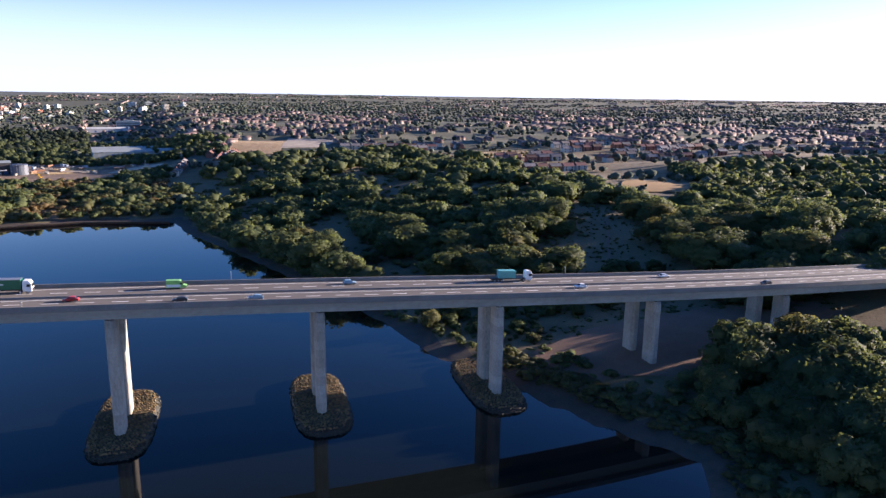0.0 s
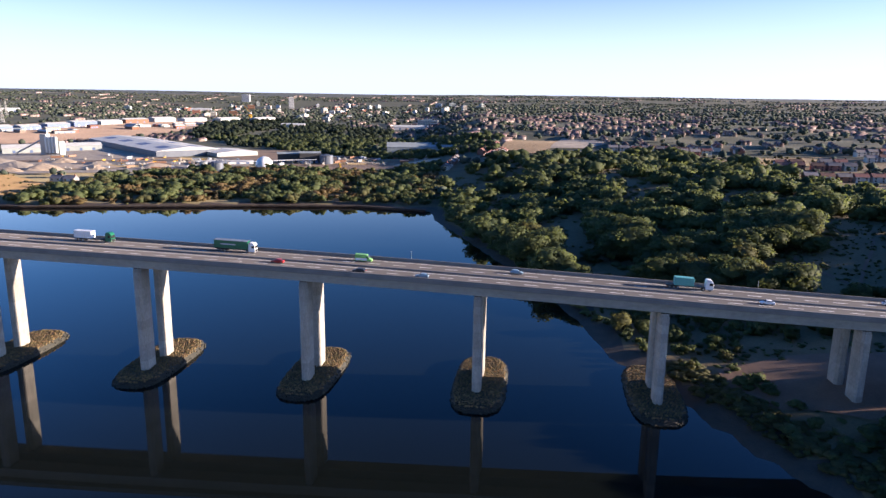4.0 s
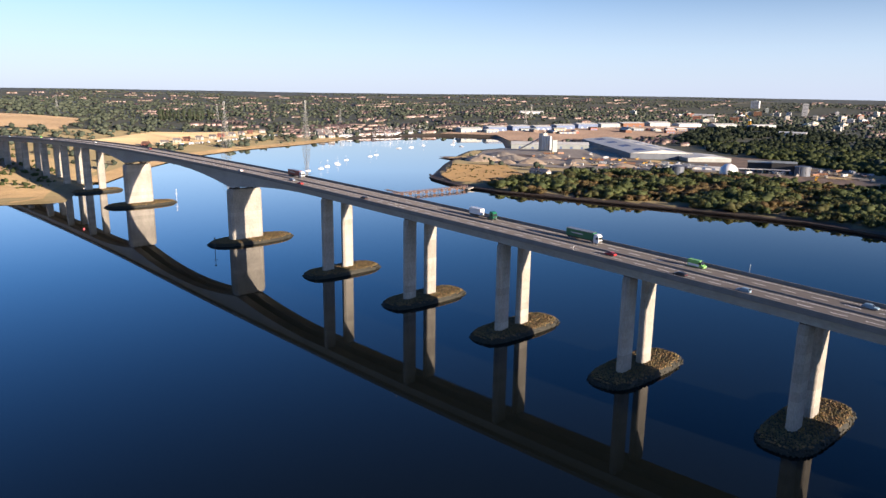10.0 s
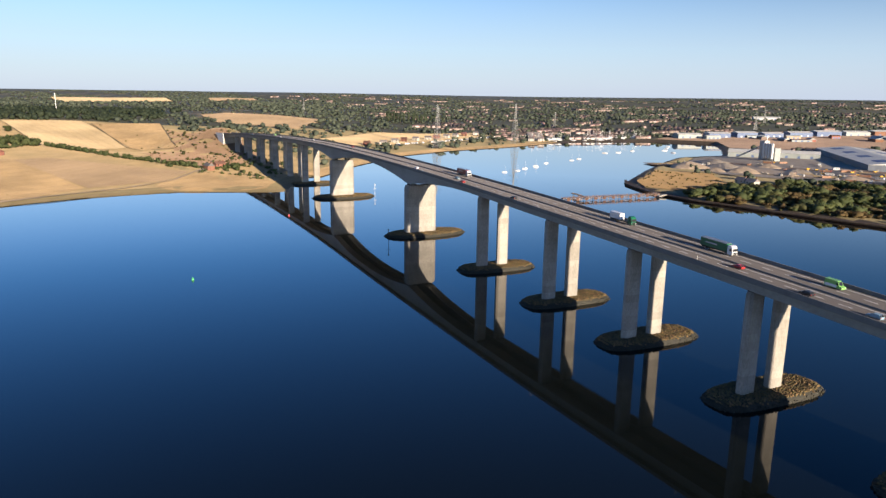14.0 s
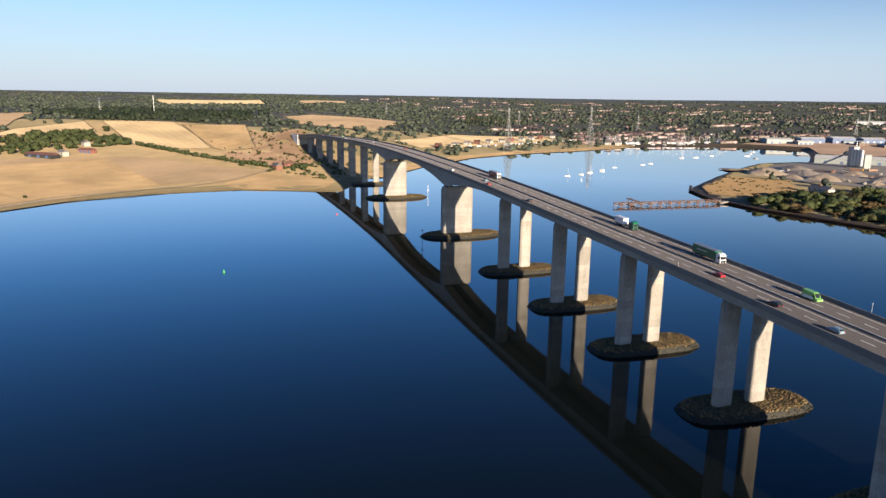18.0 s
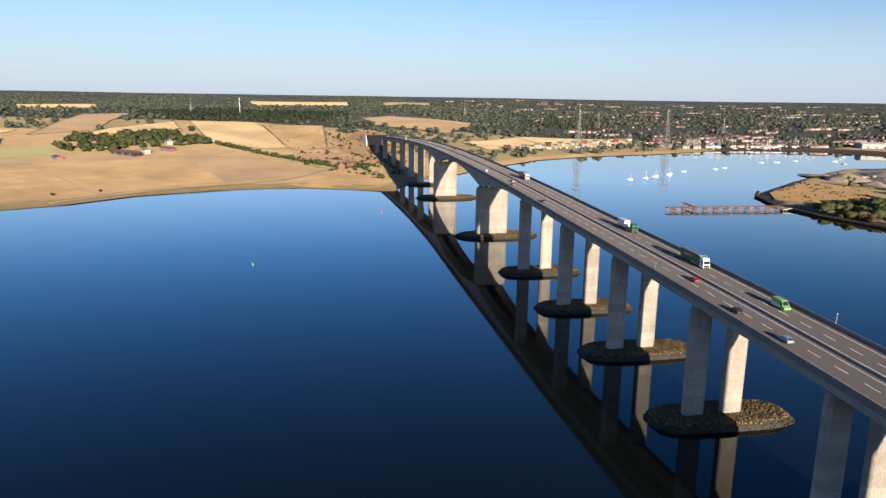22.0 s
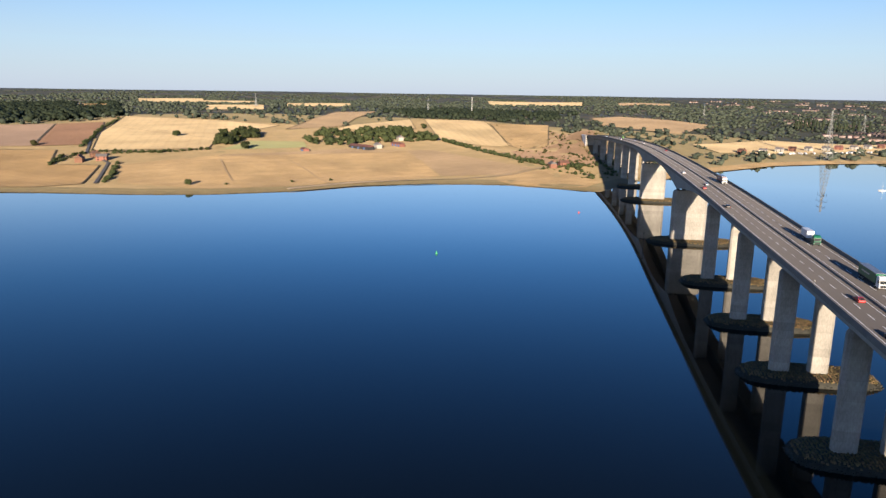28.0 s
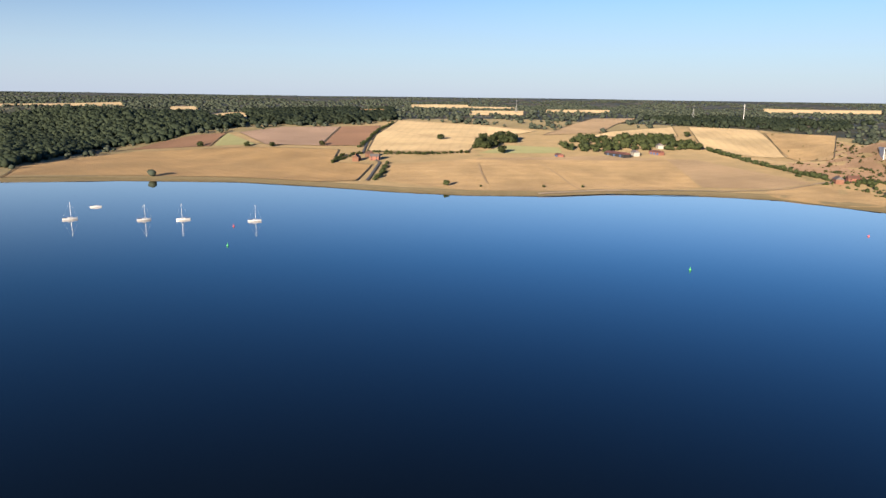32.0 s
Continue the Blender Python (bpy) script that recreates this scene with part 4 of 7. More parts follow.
# worn, spilt and overgrown patches over the works
rnd = random.Random(61)
for k in range(34):
    x, y = ((rnd.uniform(-660, -340), rnd.uniform(520, 720)), (rnd.uniform(-460, -300), rnd.uniform(560, 720)), (rnd.uniform(-270, -80), rnd.uniform(650, 810)))[k % 3]
    size = rnd.uniform(10, 34)
    line = [(x + size * 1.7 * math.cos(a * 0.628) * rnd.uniform(0.6, 1.1), y + size * math.sin(a * 0.628) * rnd.uniform(0.6, 1.1)) for a in range(10)]
    mat, what = ((SANDPILE, "spilt pale sand and gravel"), (EARTHWORKS, "bare orange-brown earth"), (ROUGH_GRASS, "rough dry grass"), (LANE, "dark tarmac hardstanding"))[rnd.randrange(4)]
    draped("yard_patch", line, mat, what + " patch in the works yard", "ground patch", 0.86 + 0.012 * k, cell=12.0)


def ribbon(name, line, width, material, label, category, lift=0.7, kind="structure"):
    verts, faces = [], []
    pts = []
    for (ax, ay), (bx, by) in zip(line, line[1:]):
        n = max(1, int(math.hypot(bx - ax, by - ay) / 9))
        pts += [(ax + (bx - ax) * k / n, ay + (by - ay) * k / n) for k in range(n)]
    pts.append(line[-1])
    for i, (x, y) in enumerate(pts):
        (ax, ay), (bx, by) = pts[max(0, i - 1)], pts[min(len(pts) - 1, i + 1)]
        d = math.hypot(bx - ax, by - ay) or 1
        px, py = -(by - ay) / d * width / 2, (bx - ax) / d * width / 2
        for s in (-1, 1):
            verts.append((x + s * px, y + s * py, max(0.1, ground_at(x + s * px, y + s * py)) + lift))
        if i:
            k = 2 * i
            faces.append((k - 2, k, k + 1, k - 1))
    ob = raw(name, verts, [f[::-1] for f in faces], material)
    return tagged(ob, label, category, kind=kind)


MARSH_LINE = [(-245, -884), (-312, -800), (-378, -676), (-399, -577), (-411, -484), (-432, -412), (-473, -343), (-527, -296), (-566, -222), (-582, -143), (-552, -50)]
for name, line, _, _ in FIELDS:
    if name in ("stubble_field", "straw_field", "fallow_field", "ploughed_field", "ploughed_corner", "straw_slope", "rolling_field", "hill_field", "rough_pasture", "yellow_field"):
        ribbon("field_margin", line + line[:1], 1.7, FIELD_MARGIN, "narrow unmown grass margin round a field", "field margin", 0.98)
ribbon("saltmarsh", MARSH_LINE, 20, MARSH, "strip of olive saltmarsh along the shore", "saltmarsh", 0.5)
ribbon("saltmarsh", [(-655, 10), (-770, 92), (-893, 205), (-962, 318), (-1017, 475), (-1097, 630)], 26, DRY_GRASS, "pale grassy sea wall along the shore", "sea wall", 0.6)
ribbon("shore_lane", [(-462, -352), (-520, -306), (-566, -232), (-590, -190), (-640, -140), (-700, -104), (-760, -92)], 3.2, SANDPILE, "narrow shore lane", "lane", 0.95)
ribbon("farm_lane", [(-440, -545), (-560, -612), (-630, -690), (-760, -775), (-890, -850), (-1020, -905)], 3.4, LANE, "narrow farm lane between hedges", "lane", 1.0)
ribbon("heath_path", [(227, 262), (215, 215), (212, 183), (213, 150), (225, 112), (245, 95)], 1.9, SOIL, "worn earth path over the heath", "path", 0.3)
ribbon("heath_path", [(262, 185), (254, 165), (240, 140), (226, 112)], 1.6, SOIL, "worn earth path over the heath", "path", 0.32)
for line in ([(-615, -498), (-545, -457), (-491, -423)], [(-662, -432), (-585, -376), (-511, -327)], [(-901, -817), (-846, -700), (-805, -602)]):
    ribbon("field_track", line, 2.2, TAN, "faint worn track across a dry field", "track", 0.85)
ribbon("reed_bank", [(10, 302), (20, 282), (33, 258), (44, 232), (58, 204), (64, 186)], 4, MARSH, "strip of pale reeds on the bank", "reeds", 0.35)
PILING = [(-17, 354), (-79, 365), (-165, 349), (-268, 322), (-351, 302), (-408, 301), (-470, 322), (-498, 343)]
revetment = thing("revetment", (0, 0, 0), "rust-brown sheet-piled wall along the water's edge", "revetment", kind="structure")
for (ax, ay), (bx, by) in zip(PILING, PILING[1:]):
    bays = max(1, int(math.hypot(bx - ax, by - ay) / 7))
    turn_z = math.atan2(by - ay, bx - ax)
    for k in range(bays):
        q = (k + 0.5) / bays
        bm = bmesh.new()
        half = math.hypot(bx - ax, by - ay) / bays / 2
        box(bm, -half, half, -0.35 - 0.25 * (k % 2), 0.5, -3, 2.3 + 0.12 * math.sin(k * 1.7), Matrix.Translation((ax + (bx - ax) * q, ay + (by - ay) * q, 0)) @ Matrix.Rotation(turn_z, 4, "Z"))
        part("sheet_pile", bm, RUST, revetment)
    bm = bmesh.new()
    box(bm, -half * bays, half * bays, 0.5, 2.6, 1.2, 2.15, Matrix.Translation(((ax + bx) / 2, (ay + by) / 2, 0)) @ Matrix.Rotation(turn_z, 4, "Z"))
    part("ledge", bm, MUD, revetment, "brown earth ledge behind the piling")

# ---- trees ----
def ball(rnd, cx, cy, cz, r, tall, fine):
    bm = bmesh.new()
    bmesh.ops.create_icosphere(bm, subdivisions=fine, radius=1.0)
    off = Vector((rnd.uniform(0, 50), rnd.uniform(0, 50), rnd.uniform(0, 50)))
    v = [Vector((p.co.x, p.co.y, p.co.z)) * (1 + 0.38 * noise.noise(p.co * 1.9 + off)) for p in bm.verts]
    bm.verts.index_update()
    f = [tuple(q.index for q in p.verts) for p in bm.faces]
    bm.free()
    return np.array([(cx + p.x * r, cy + p.y * r, cz + p.z * r * tall) for p in v]), np.array(f)


def crown_shape(seed, lumps, fine, leaves, spread=1.0, tall=0.8, leaf=0.09):
    """A crown of unit height: uneven lumps with loose leaf clumps standing off them. Verts, triangles and the way each place faces."""
    rnd = random.Random(seed)
    vs, fs, ns, n = [], [], [], 0
    centres = []
    middle = np.array((0, 0, 0.42))

    def facing(v, c):
        d = (v - np.array(c)) * 0.75 / 0.2 + (v - middle) * 1.1
        return d / (np.linalg.norm(d, axis=1)[:, None] + 1e-6)

    for k in range(lumps):
        a = 2.4 * k + rnd.uniform(-0.5, 0.5)
        h = rnd.uniform(0.25, 0.80)
        reach = 0.34 * spread * math.sqrt(max(0.05, 1 - abs(h - 0.45) * 1.5)) * rnd.uniform(0.5, 1.15)
        r = rnd.uniform(0.15, 0.25)
        c = (math.cos(a) * reach, math.sin(a) * reach, h)
        centres.append((c, r))
        v, f = ball(rnd, *c, r * (0.82 if leaves > 50 else 1.0), tall, fine)
        vs.append(v)
        ns.append(facing(v, c))
        fs.append(f + n)
        n += len(v)
    v, f = ball(rnd, 0, 0, 0.5, 0.27 * spread, 1.1, fine)
    vs.append(v)
    ns.append(facing(v, (0, 0, 0.5)))
    fs.append(f + n)
    n += len(v)
    for k in range(leaves):
        (cx, cy, cz), r = rnd.choice(centres)
        d = Vector((rnd.gauss(0, 1), rnd.gauss(0, 1), rnd.gauss(0.25, 1))).normalized()
        p = Vector((cx, cy, cz)) + Vector((d.x, d.y, d.z * tall)) * r * rnd.uniform(0.92, 1.28)
        u = Vector((rnd.gauss(0, 1), rnd.gauss(0, 1), rnd.gauss(0, 1))).normalized()
        w = (d + u * 0.9).cross(u).normalized()
        if u.cross(w).dot(d) > 0:
            w = -w
        u = u * leaf * rnd.uniform(0.5, 1.1)
        w = w * leaf * rnd.uniform(0.5, 1.1)
        v = np.array([p - u - w * 0.4, p + w - u * 0.2, p + u + w * 0.3, p - w + u * 0.3])
        vs.append(v)
        ns.append(facing(v, (cx, cy, cz)))
        fs.append(np.array([(n, n + 1, n + 2), (n, n + 2, n + 3)]))
        n += 4
    return np.concatenate(vs), np.concatenate(fs), np.concatenate(ns)


def fast_mesh(name, verts, tris, facing, material):
    me = bpy.data.meshes.new(name)
    me.vertices.add(len(verts))
    me.vertices.foreach_set("co", np.asarray(verts, np.float32).ravel())
    me.loops.add(len(tris) * 3)
    me.loops.foreach_set("vertex_index", np.asarray(tris, np.int32).ravel())
    me.polygons.add(len(tris))
    me.polygons.foreach_set("loop_start", np.arange(0, len(tris) * 3, 3, dtype=np.int32))
    me.materials.append(material)
    me.update(calc_edges=True)
    if facing is not None:
        me.normals_split_custom_set_from_vertices(np.asarray(facing, np.float32))
    return me


def trunk_mesh(seed):
    rnd = random.Random(seed)
    bm = bmesh.new()
    rod(bm, (0, 0, -0.06), (0.005, 0.0, 0.36), 0.032, 0.02, 7)
    for k in range(5):
        a = k * 1.26 + rnd.uniform(-0.3, 0.3)
        z = rnd.uniform(0.2, 0.34)
        rod(bm, (0, 0, z), (math.cos(a) * 0.2, math.sin(a) * 0.2, z + rnd.uniform(0.14, 0.28)), 0.013, 0.005, 5)
    me = bpy.data.meshes.new("trunk")
    bm.to_mesh(me)
    bm.free()
    me.materials.append(BARK)
    return me


CROWN_SHAPES = [crown_shape(20 + k, 14 + k % 3, 1, 620, 1.15 + 0.1 * (k % 3), 0.8, 0.055) for k in range(7)]
CROWNS = [fast_mesh("crown", *crown_shape(20 + k, 15 + k % 3, 1, 2400, 1.15 + 0.1 * (k % 3), 0.8, 0.036), LEAF if k else LEAF_WARM) for k in range(7)]
TRUNKS = [trunk_mesh(k) for k in range(4)]
MEDIUM = [crown_shape(60 + k, 6, 1, 105, 1.2, 0.85, 0.085) for k in range(7)]
LOW = [crown_shape(90 + k, 2 if k % 2 else 1, 1, 7, 1.5, 0.9, 0.2) for k in range(8)]
BUSHES = [fast_mesh("crown", *MEDIUM[k], LEAF if k % 3 else LEAF_WARM) for k in range(7)]


def tree(x, y, height, k, label="broad leafy tree in dark summer foliage", group="trees on the heath", category="tree", low=0.0, broad=1.0):
    e = thing("tree" if category == "tree" else category, (x, y, ground_at(x, y) - low), label, category, group, turn=(k * 137.5) % 360)
    e.scale = (height * 1.02 * broad, height * 1.02 * broad, height)
    t = new("trunk", TRUNKS[k % len(TRUNKS)])
    t.parent = e
    c = new("crown", CROWNS[k % len(CROWNS)] if category == "tree" else BUSHES[k % len(BUSHES)])
    c.parent = e
    return e


def inside(px, py, line):
    hit = np.zeros(np.shape(px), bool)
    for (ax, ay), (bx, by) in zip(line, line[1:] + line[:1]):
        cross = (ay > py) != (by > py)
        hit ^= cross & (px < (bx - ax) * (py - ay) / ((by - ay) or 1e-9) + ax)
    return hit


def patchy(px, py, size, seed):
    """Smooth noise from 0 to 1 over the plan."""
    r = np.random.RandomState(seed)
    out = np.zeros(np.shape(px))
    for k in range(7):
        a, f, p = r.uniform(0, 6.28), r.uniform(0.6, 1.9) / size, r.uniform(0, 6.28)
        out = out + np.sin((px * np.cos(a) + py * np.sin(a)) * f * 6.28 + p)
    return 0.5 + out / 7.5


def sow(line, spacing, seed, gap=0.0, gap_size=70):
    """Places scattered over an outline, left open where the noise falls under gap."""
    r = np.random.RandomState(seed)
    xs, ys = [p[0] for p in line], [p[1] for p in line]
    n = int((max(xs) - min(xs)) * (max(ys) - min(ys)) / spacing ** 2)
    px, py = r.uniform(min(xs), max(xs), n), r.uniform(min(ys), max(ys), n)
    ok = inside(px, py, line) & (shore_distance(px, py) > 5)
    if gap:
        ok &= patchy(px, py, gap_size, seed + 1) > gap
    return px[ok], py[ok]


FIELD_LINES = [f[1] for f in FIELDS]


def off_fields(px, py):
    ok = np.ones(len(px), bool)
    for line in FIELD_LINES:
        ok &= ~inside(px, py, line)
    return ok


def along(line, spacing, jitter, seed):
    rnd, out = random.Random(seed), []
    for (ax, ay), (bx, by) in zip(line, line[1:]):
        n = max(1, int(math.hypot(bx - ax, by - ay) / spacing))
        out += [(ax + (bx - ax) * k / n + rnd.uniform(-jitter, jitter), ay + (by - ay) * k / n + rnd.uniform(-jitter, jitter)) for k in range(n)]
    return np.array(out)


def wood(name, px, py, low, high, shapes, material, label, seed, category="woodland", broad=1.0):
    """Many joined trees as one mass of foliage."""
    r = np.random.RandomState(seed)
    if not len(px):
        return None
    z = np.maximum(land_height(px, py), 0)
    vs, fs, ns, n = [], [], [], 0
    for x, y, g in zip(px, py, z):
        v, f, d = shapes[r.randint(len(shapes))]
        a, h = r.uniform(0, 6.28), low + (high - low) * r.uniform() ** 1.5
        w = h * r.uniform(0.85, 1.25) * broad
        c, s = math.cos(a), math.sin(a)
        vs.append(np.stack([x + (v[:, 0] * c - v[:, 1] * s) * w, y + (v[:, 0] * s + v[:, 1] * c) * w, g + (v[:, 2] - 0.12) * h], 1))
        ns.append(np.stack([d[:, 0] * c - d[:, 1] * s, d[:, 0] * s + d[:, 1] * c, d[:, 2]], 1))
        fs.append(f + n)
        n += len(v)
    return tagged(new(name, fast_mesh(name, np.concatenate(vs), np.concatenate(fs), np.concatenate(ns), material)), label, category, kind="stuff")


# woods on the heath north of the bridge: the nearest trees singly, the rest joined
HEATH_A = [(82, 168), (58, 215), (30, 272), (8, 335), (-8, 400), (-20, 470), (30, 660), (170, 690), (300, 640), (330, 360), (300, 255), (190, 95), (120, 95)]
HEATH_B = [(250, 70), (330, 45), (900, 40), (980, 420), (660, 415), (450, 405), (410, 250), (300, 250), (262, 130)]
ax, ay = sow(HEATH_A, 10.8, 5, 0.40, 95)
bx, by = sow(HEATH_B, 10.5, 6, 0.24, 95)
hx, hy = np.concatenate([ax, bx]), np.concatenate([ay, by])
edge = along([(86, 118), (74, 150), (57, 190), (32, 250), (6, 312), (-8, 366)], 10.0, 2.5, 77) + np.array([8.0, 3.0])
hx, hy = np.concatenate([hx, edge[:, 0]]), np.concatenate([hy, edge[:, 1]])
keep = off_fields(hx, hy) & (np.abs(hx - 228) + np.abs(hy - 118) > 17)
hx, hy = hx[keep], hy[keep]
order = np.argsort(np.hypot(hx - 110, hy + 120))
hx, hy = hx[order], hy[order]
rnd = random.Random(8)
for k in range(190):
    tree(hx[k], hy[k], rnd.choice((rnd.uniform(7, 11), rnd.uniform(11, 15), rnd.uniform(14, 18.5))), k, broad=rnd.uniform(1.15, 1.4))
wood("heath_trees", hx[190:420], hy[190:420], 9, 17.5, CROWN_SHAPES, LEAF, "dense mixed trees close over the heath", 2, broad=1.25)
wood("heath_trees", hx[420:1200], hy[420:1200], 9, 17, MEDIUM, LEAF, "dense mixed trees and scrub over the heath", 3, broad=1.25)
wood("heath_trees", hx[1200:], hy[1200:], 8, 15, LOW, LEAF, "dense mixed trees far over the heath", 4, broad=1.25)
fringe = along([(99, 74), (89, 102), (71, 152), (54, 194), (28, 255), (2, 312)], 3.2, 1.6, 78) + np.array([5.0, 2.0])
wood("shore_thicket", fringe[:, 0], fringe[:, 1], 2.0, 5.5, MEDIUM, LEAF, "low thicket overhanging the water at the heath's foot", 79, "thicket", broad=1.4)
# dark trees on the bank beside the bridge
bank_x, bank_y = sow([(168, -52), (192, -22), (225, -18), (262, -20), (340, -20), (350, -120), (262, -160), (205, -130)], 8.0, 41)
NEAR_BANK = [(x, y, 9 + 7 * min(1, max(0, (d - 18) / 45))) for x, y, d in zip(bank_x, bank_y, shore_distance(bank_x, bank_y)) if d > 11]
NEAR_BANK.sort(key=lambda p: math.hypot(p[0] - 160, p[1] + 30))
behind_x, behind_y = sow([(108, 62), (104, 100), (150, 118), (250, 100), (236, 62), (170, 44), (140, 44)], 8.5, 42)
NEAR_BANK = [(x, y, rnd.uniform(4.5, 9)) for x, y in zip(behind_x, behind_y)][:45] + NEAR_BANK
wood("bank_trees", np.array([p[0] for p in NEAR_BANK[120:]]), np.array([p[1] for p in NEAR_BANK[120:]]), 11, 16, MEDIUM, LEAF, "close dark trees over the near bank", 95)
for k, (x, y, h) in enumerate(NEAR_BANK[:120]):
    tree(x, y, h * rnd.uniform(0.95, 1.25), k + 3, "large dense tree on the bank beside the bridge", "trees on the near bank", low=1.0)
SHRUBS = [(136, 44, 3), (150, 62, 4), (132, 60, 3.5), (122, 78, 4), (140, 80, 5), (163, -28, 3), (170, -44, 4), (162, -50, 2.5), (185, -50, 4), (172, -64, 3), (150, 34, 2), (118, 92, 6), (128, 104, 7), (146, 100, 7), (160, 92, 8), (176, 84, 7), (200, 80, 6)]
shore_x, shore_y = sow([(112, 100), (98, 130), (140, 130), (170, 60), (150, 30), (140, 0), (165, -40), (175, -80), (215, -135), (196, -140), (160, -90), (150, -50), (132, 0), (118, 40), (100, 80)], 5.5, 43)
SHRUBS += [(x, y, rnd.uniform(1.6, 4.2)) for x, y in zip(shore_x, shore_y)]
for k, (x, y, h) in enumerate(SHRUBS):
    tree(x, y, h, k + 1, "low green shrub on the bank", "shrubs on the near bank", "shrub", low=0.4)
# bracken, gorse and brambles under and between the trees
GORSE = [crown_shape(130 + k, 2, 1, 26, 1.9, 0.6, 0.16) for k in range(6)]
ux, uy = sow(HEATH_A + [(150, 100), (120, 60)], 8.0, 87, 0.30, 50)
vx, vy = sow(HEATH_B, 11.0, 88, 0.3, 60)
keep = off_fields(np.concatenate([ux, vx]), np.concatenate([uy, vy]))
wood("heath_undergrowth", np.concatenate([ux, vx])[keep], np.concatenate([uy, vy])[keep], 0.9, 2.8, GORSE, LEAF_WARM, "low bracken, gorse and brambles over the heath", 89, "undergrowth", broad=2.2)
ux, uy = sow([(150, 30), (162, -22), (172, -18), (290, -18), (350, -120), (240, -200), (200, -190), (160, -90), (140, -20)], 2.7, 90)
keep = shore_distance(ux, uy) > 7
wood("bank_undergrowth", ux[keep][::4], uy[keep][::4], 1.6, 5.0, MEDIUM, LEAF, "dense brambles and low scrub down to the shore", 91, "undergrowth", broad=1.5)
ux, uy = sow([(118, 36), (150, 34), (180, 58), (260, 62), (250, 92), (120, 105), (104, 78)], 4.2, 92)
wood("bank_undergrowth", ux[::2], uy[::2], 1.2, 4.4, MEDIUM, LEAF, "dense brambles and low scrub behind the bridge legs", 93, "undergrowth")
ux, uy = sow([(112, 20), (150, 34), (175, -20), (235, -160), (190, -190), (148, -70), (128, -10)], 1.8, 96, 0.12, 16)
keep = shore_distance(ux, uy) < 18
wood("shore_weeds", ux[keep], uy[keep], 0.5, 1.8, GORSE, LEAF_WARM, "dark brown weeds and sedge along the muddy shore", 97, "weeds", broad=2.2)
ux, uy = sow([(170, 84), (120, 110), (160, 200), (230, 275), (300, 255), (290, 120), (250, 70)], 4.6, 101, 0.2, 30)
wood("heath_undergrowth", ux, uy, 0.4, 1.5, GORSE, LEAF_WARM, "low heather and bracken in a heath clearing", 102, "undergrowth", broad=1.4)
ux, uy = sow([(140, 34), (150, -14), (262, -20), (290, 30), (200, 60)], 3.2, 103, 0.2, 20)
keep = ((ux - 208) / 64) ** 2 + ((uy - 7) / 27) ** 2 > 1
wood("bank_undergrowth", ux[keep], uy[keep], 0.3, 1.1, GORSE, LEAF, "low brambles round the bare slope under the bridge", 104, "undergrowth", broad=2.6)
ux, uy = sow([(238, 24), (335, 22), (335, 62), (250, 68)], 7.5, 98)
wood("bank_trees", ux, uy, 9, 15, CROWN_SHAPES, LEAF, "close trees beside the end of the bridge", 99, broad=1.2)
# trees out of view, added to keep low sun off the slope under the bridge
ux, uy = sow([(345, 22), (430, 22), (430, 66), (345, 66)], 10.0, 105)
wood("bank_trees", ux, uy, 12, 17, MEDIUM, LEAF, "tall unseen trees added behind the bridge end to shade the bank", 106, broad=1.2)
THICKET = [crown_shape(200 + k, 5, 1, 110, 1.3, 0.8, 0.085) for k in range(7)]
# scrub on the headland
SCRUB = [(-400, 320), (-392, 400), (-340, 575), (-296, 596), (-231, 600), (-103, 606), (-40, 618), (-20, 480), (-17, 374), (-102, 373), (-195, 358), (-268, 331), (-350, 310)]
sx, sy = sow(SCRUB, 6.0, 9, 0.14, 60)
order = np.argsort(np.hypot(sx - 130, sy + 150))
sx, sy = sx[order], sy[order]
for k in range(60):
    tree(sx[k], sy[k], rnd.uniform(4.5, 8.5), 3 * k if k % 2 else k, "rounded olive-green thorn bush on the headland", "bushes on the headland", "bush")
kinds = patchy(sx, sy, 75, 31) + 0.12 * np.sin(np.arange(len(sx)) * 2.4)
wood("headland_scrub", sx[60:][kinds[60:] > 0.62], sy[60:][kinds[60:] > 0.62], 2, 8, THICKET, BRACKEN, "rusty brown scrub on the headland", 98, "scrub", broad=1.45)
wood("headland_scrub", sx[60:][kinds[60:] < 0.42], sy[60:][kinds[60:] < 0.42], 3.5, 12, THICKET, LEAF, "deep green bushes and young trees on the headland", 94, "scrub", broad=1.35)
keep = (kinds >= 0.42) & (kinds <= 0.62)
keep[:60] = False
wood("headland_scrub", sx[keep], sy[keep], 2, 9.5, THICKET, LEAF_WARM, "olive and rusty scrub covering the headland", 5, "scrub", broad=1.45)
mx, my = sow([(-300, 860), (-60, 720), (20, 690), (20, 900), (-120, 1100), (-420, 1250), (-560, 1080), (-420, 980)], 10, 12, 0.3, 120)
wood("valley_trees", mx, my, 8, 14, LOW, LEAF, "belt of trees behind the works", 6)
TOWN_BELT = [(-625, 1131), (-800, 1569), (-743, 1960), (-500, 1700), (-277, 1450), (-189, 1022), (-404, 938), (-483, 968)]
WORKS = [(-720, 1010), (-735, 640), (-620, 540), (-330, 530), (-60, 590), (-30, 860), (-295, 960)]
mx, my = sow(TOWN_BELT, 11, 13, 0.38, 140)
wood("valley_trees", mx, my, 5, 15, LOW, LEAF_WOOD, "dark tree belt between the works and the town", 7)
ALLOTMENT = [(299, 573), (364, 548), (423, 700), (338, 700)]
draped("allotments", ALLOTMENT, ROUGH_GRASS, "allotment gardens beside the housing estate", "allotments", 0.5)
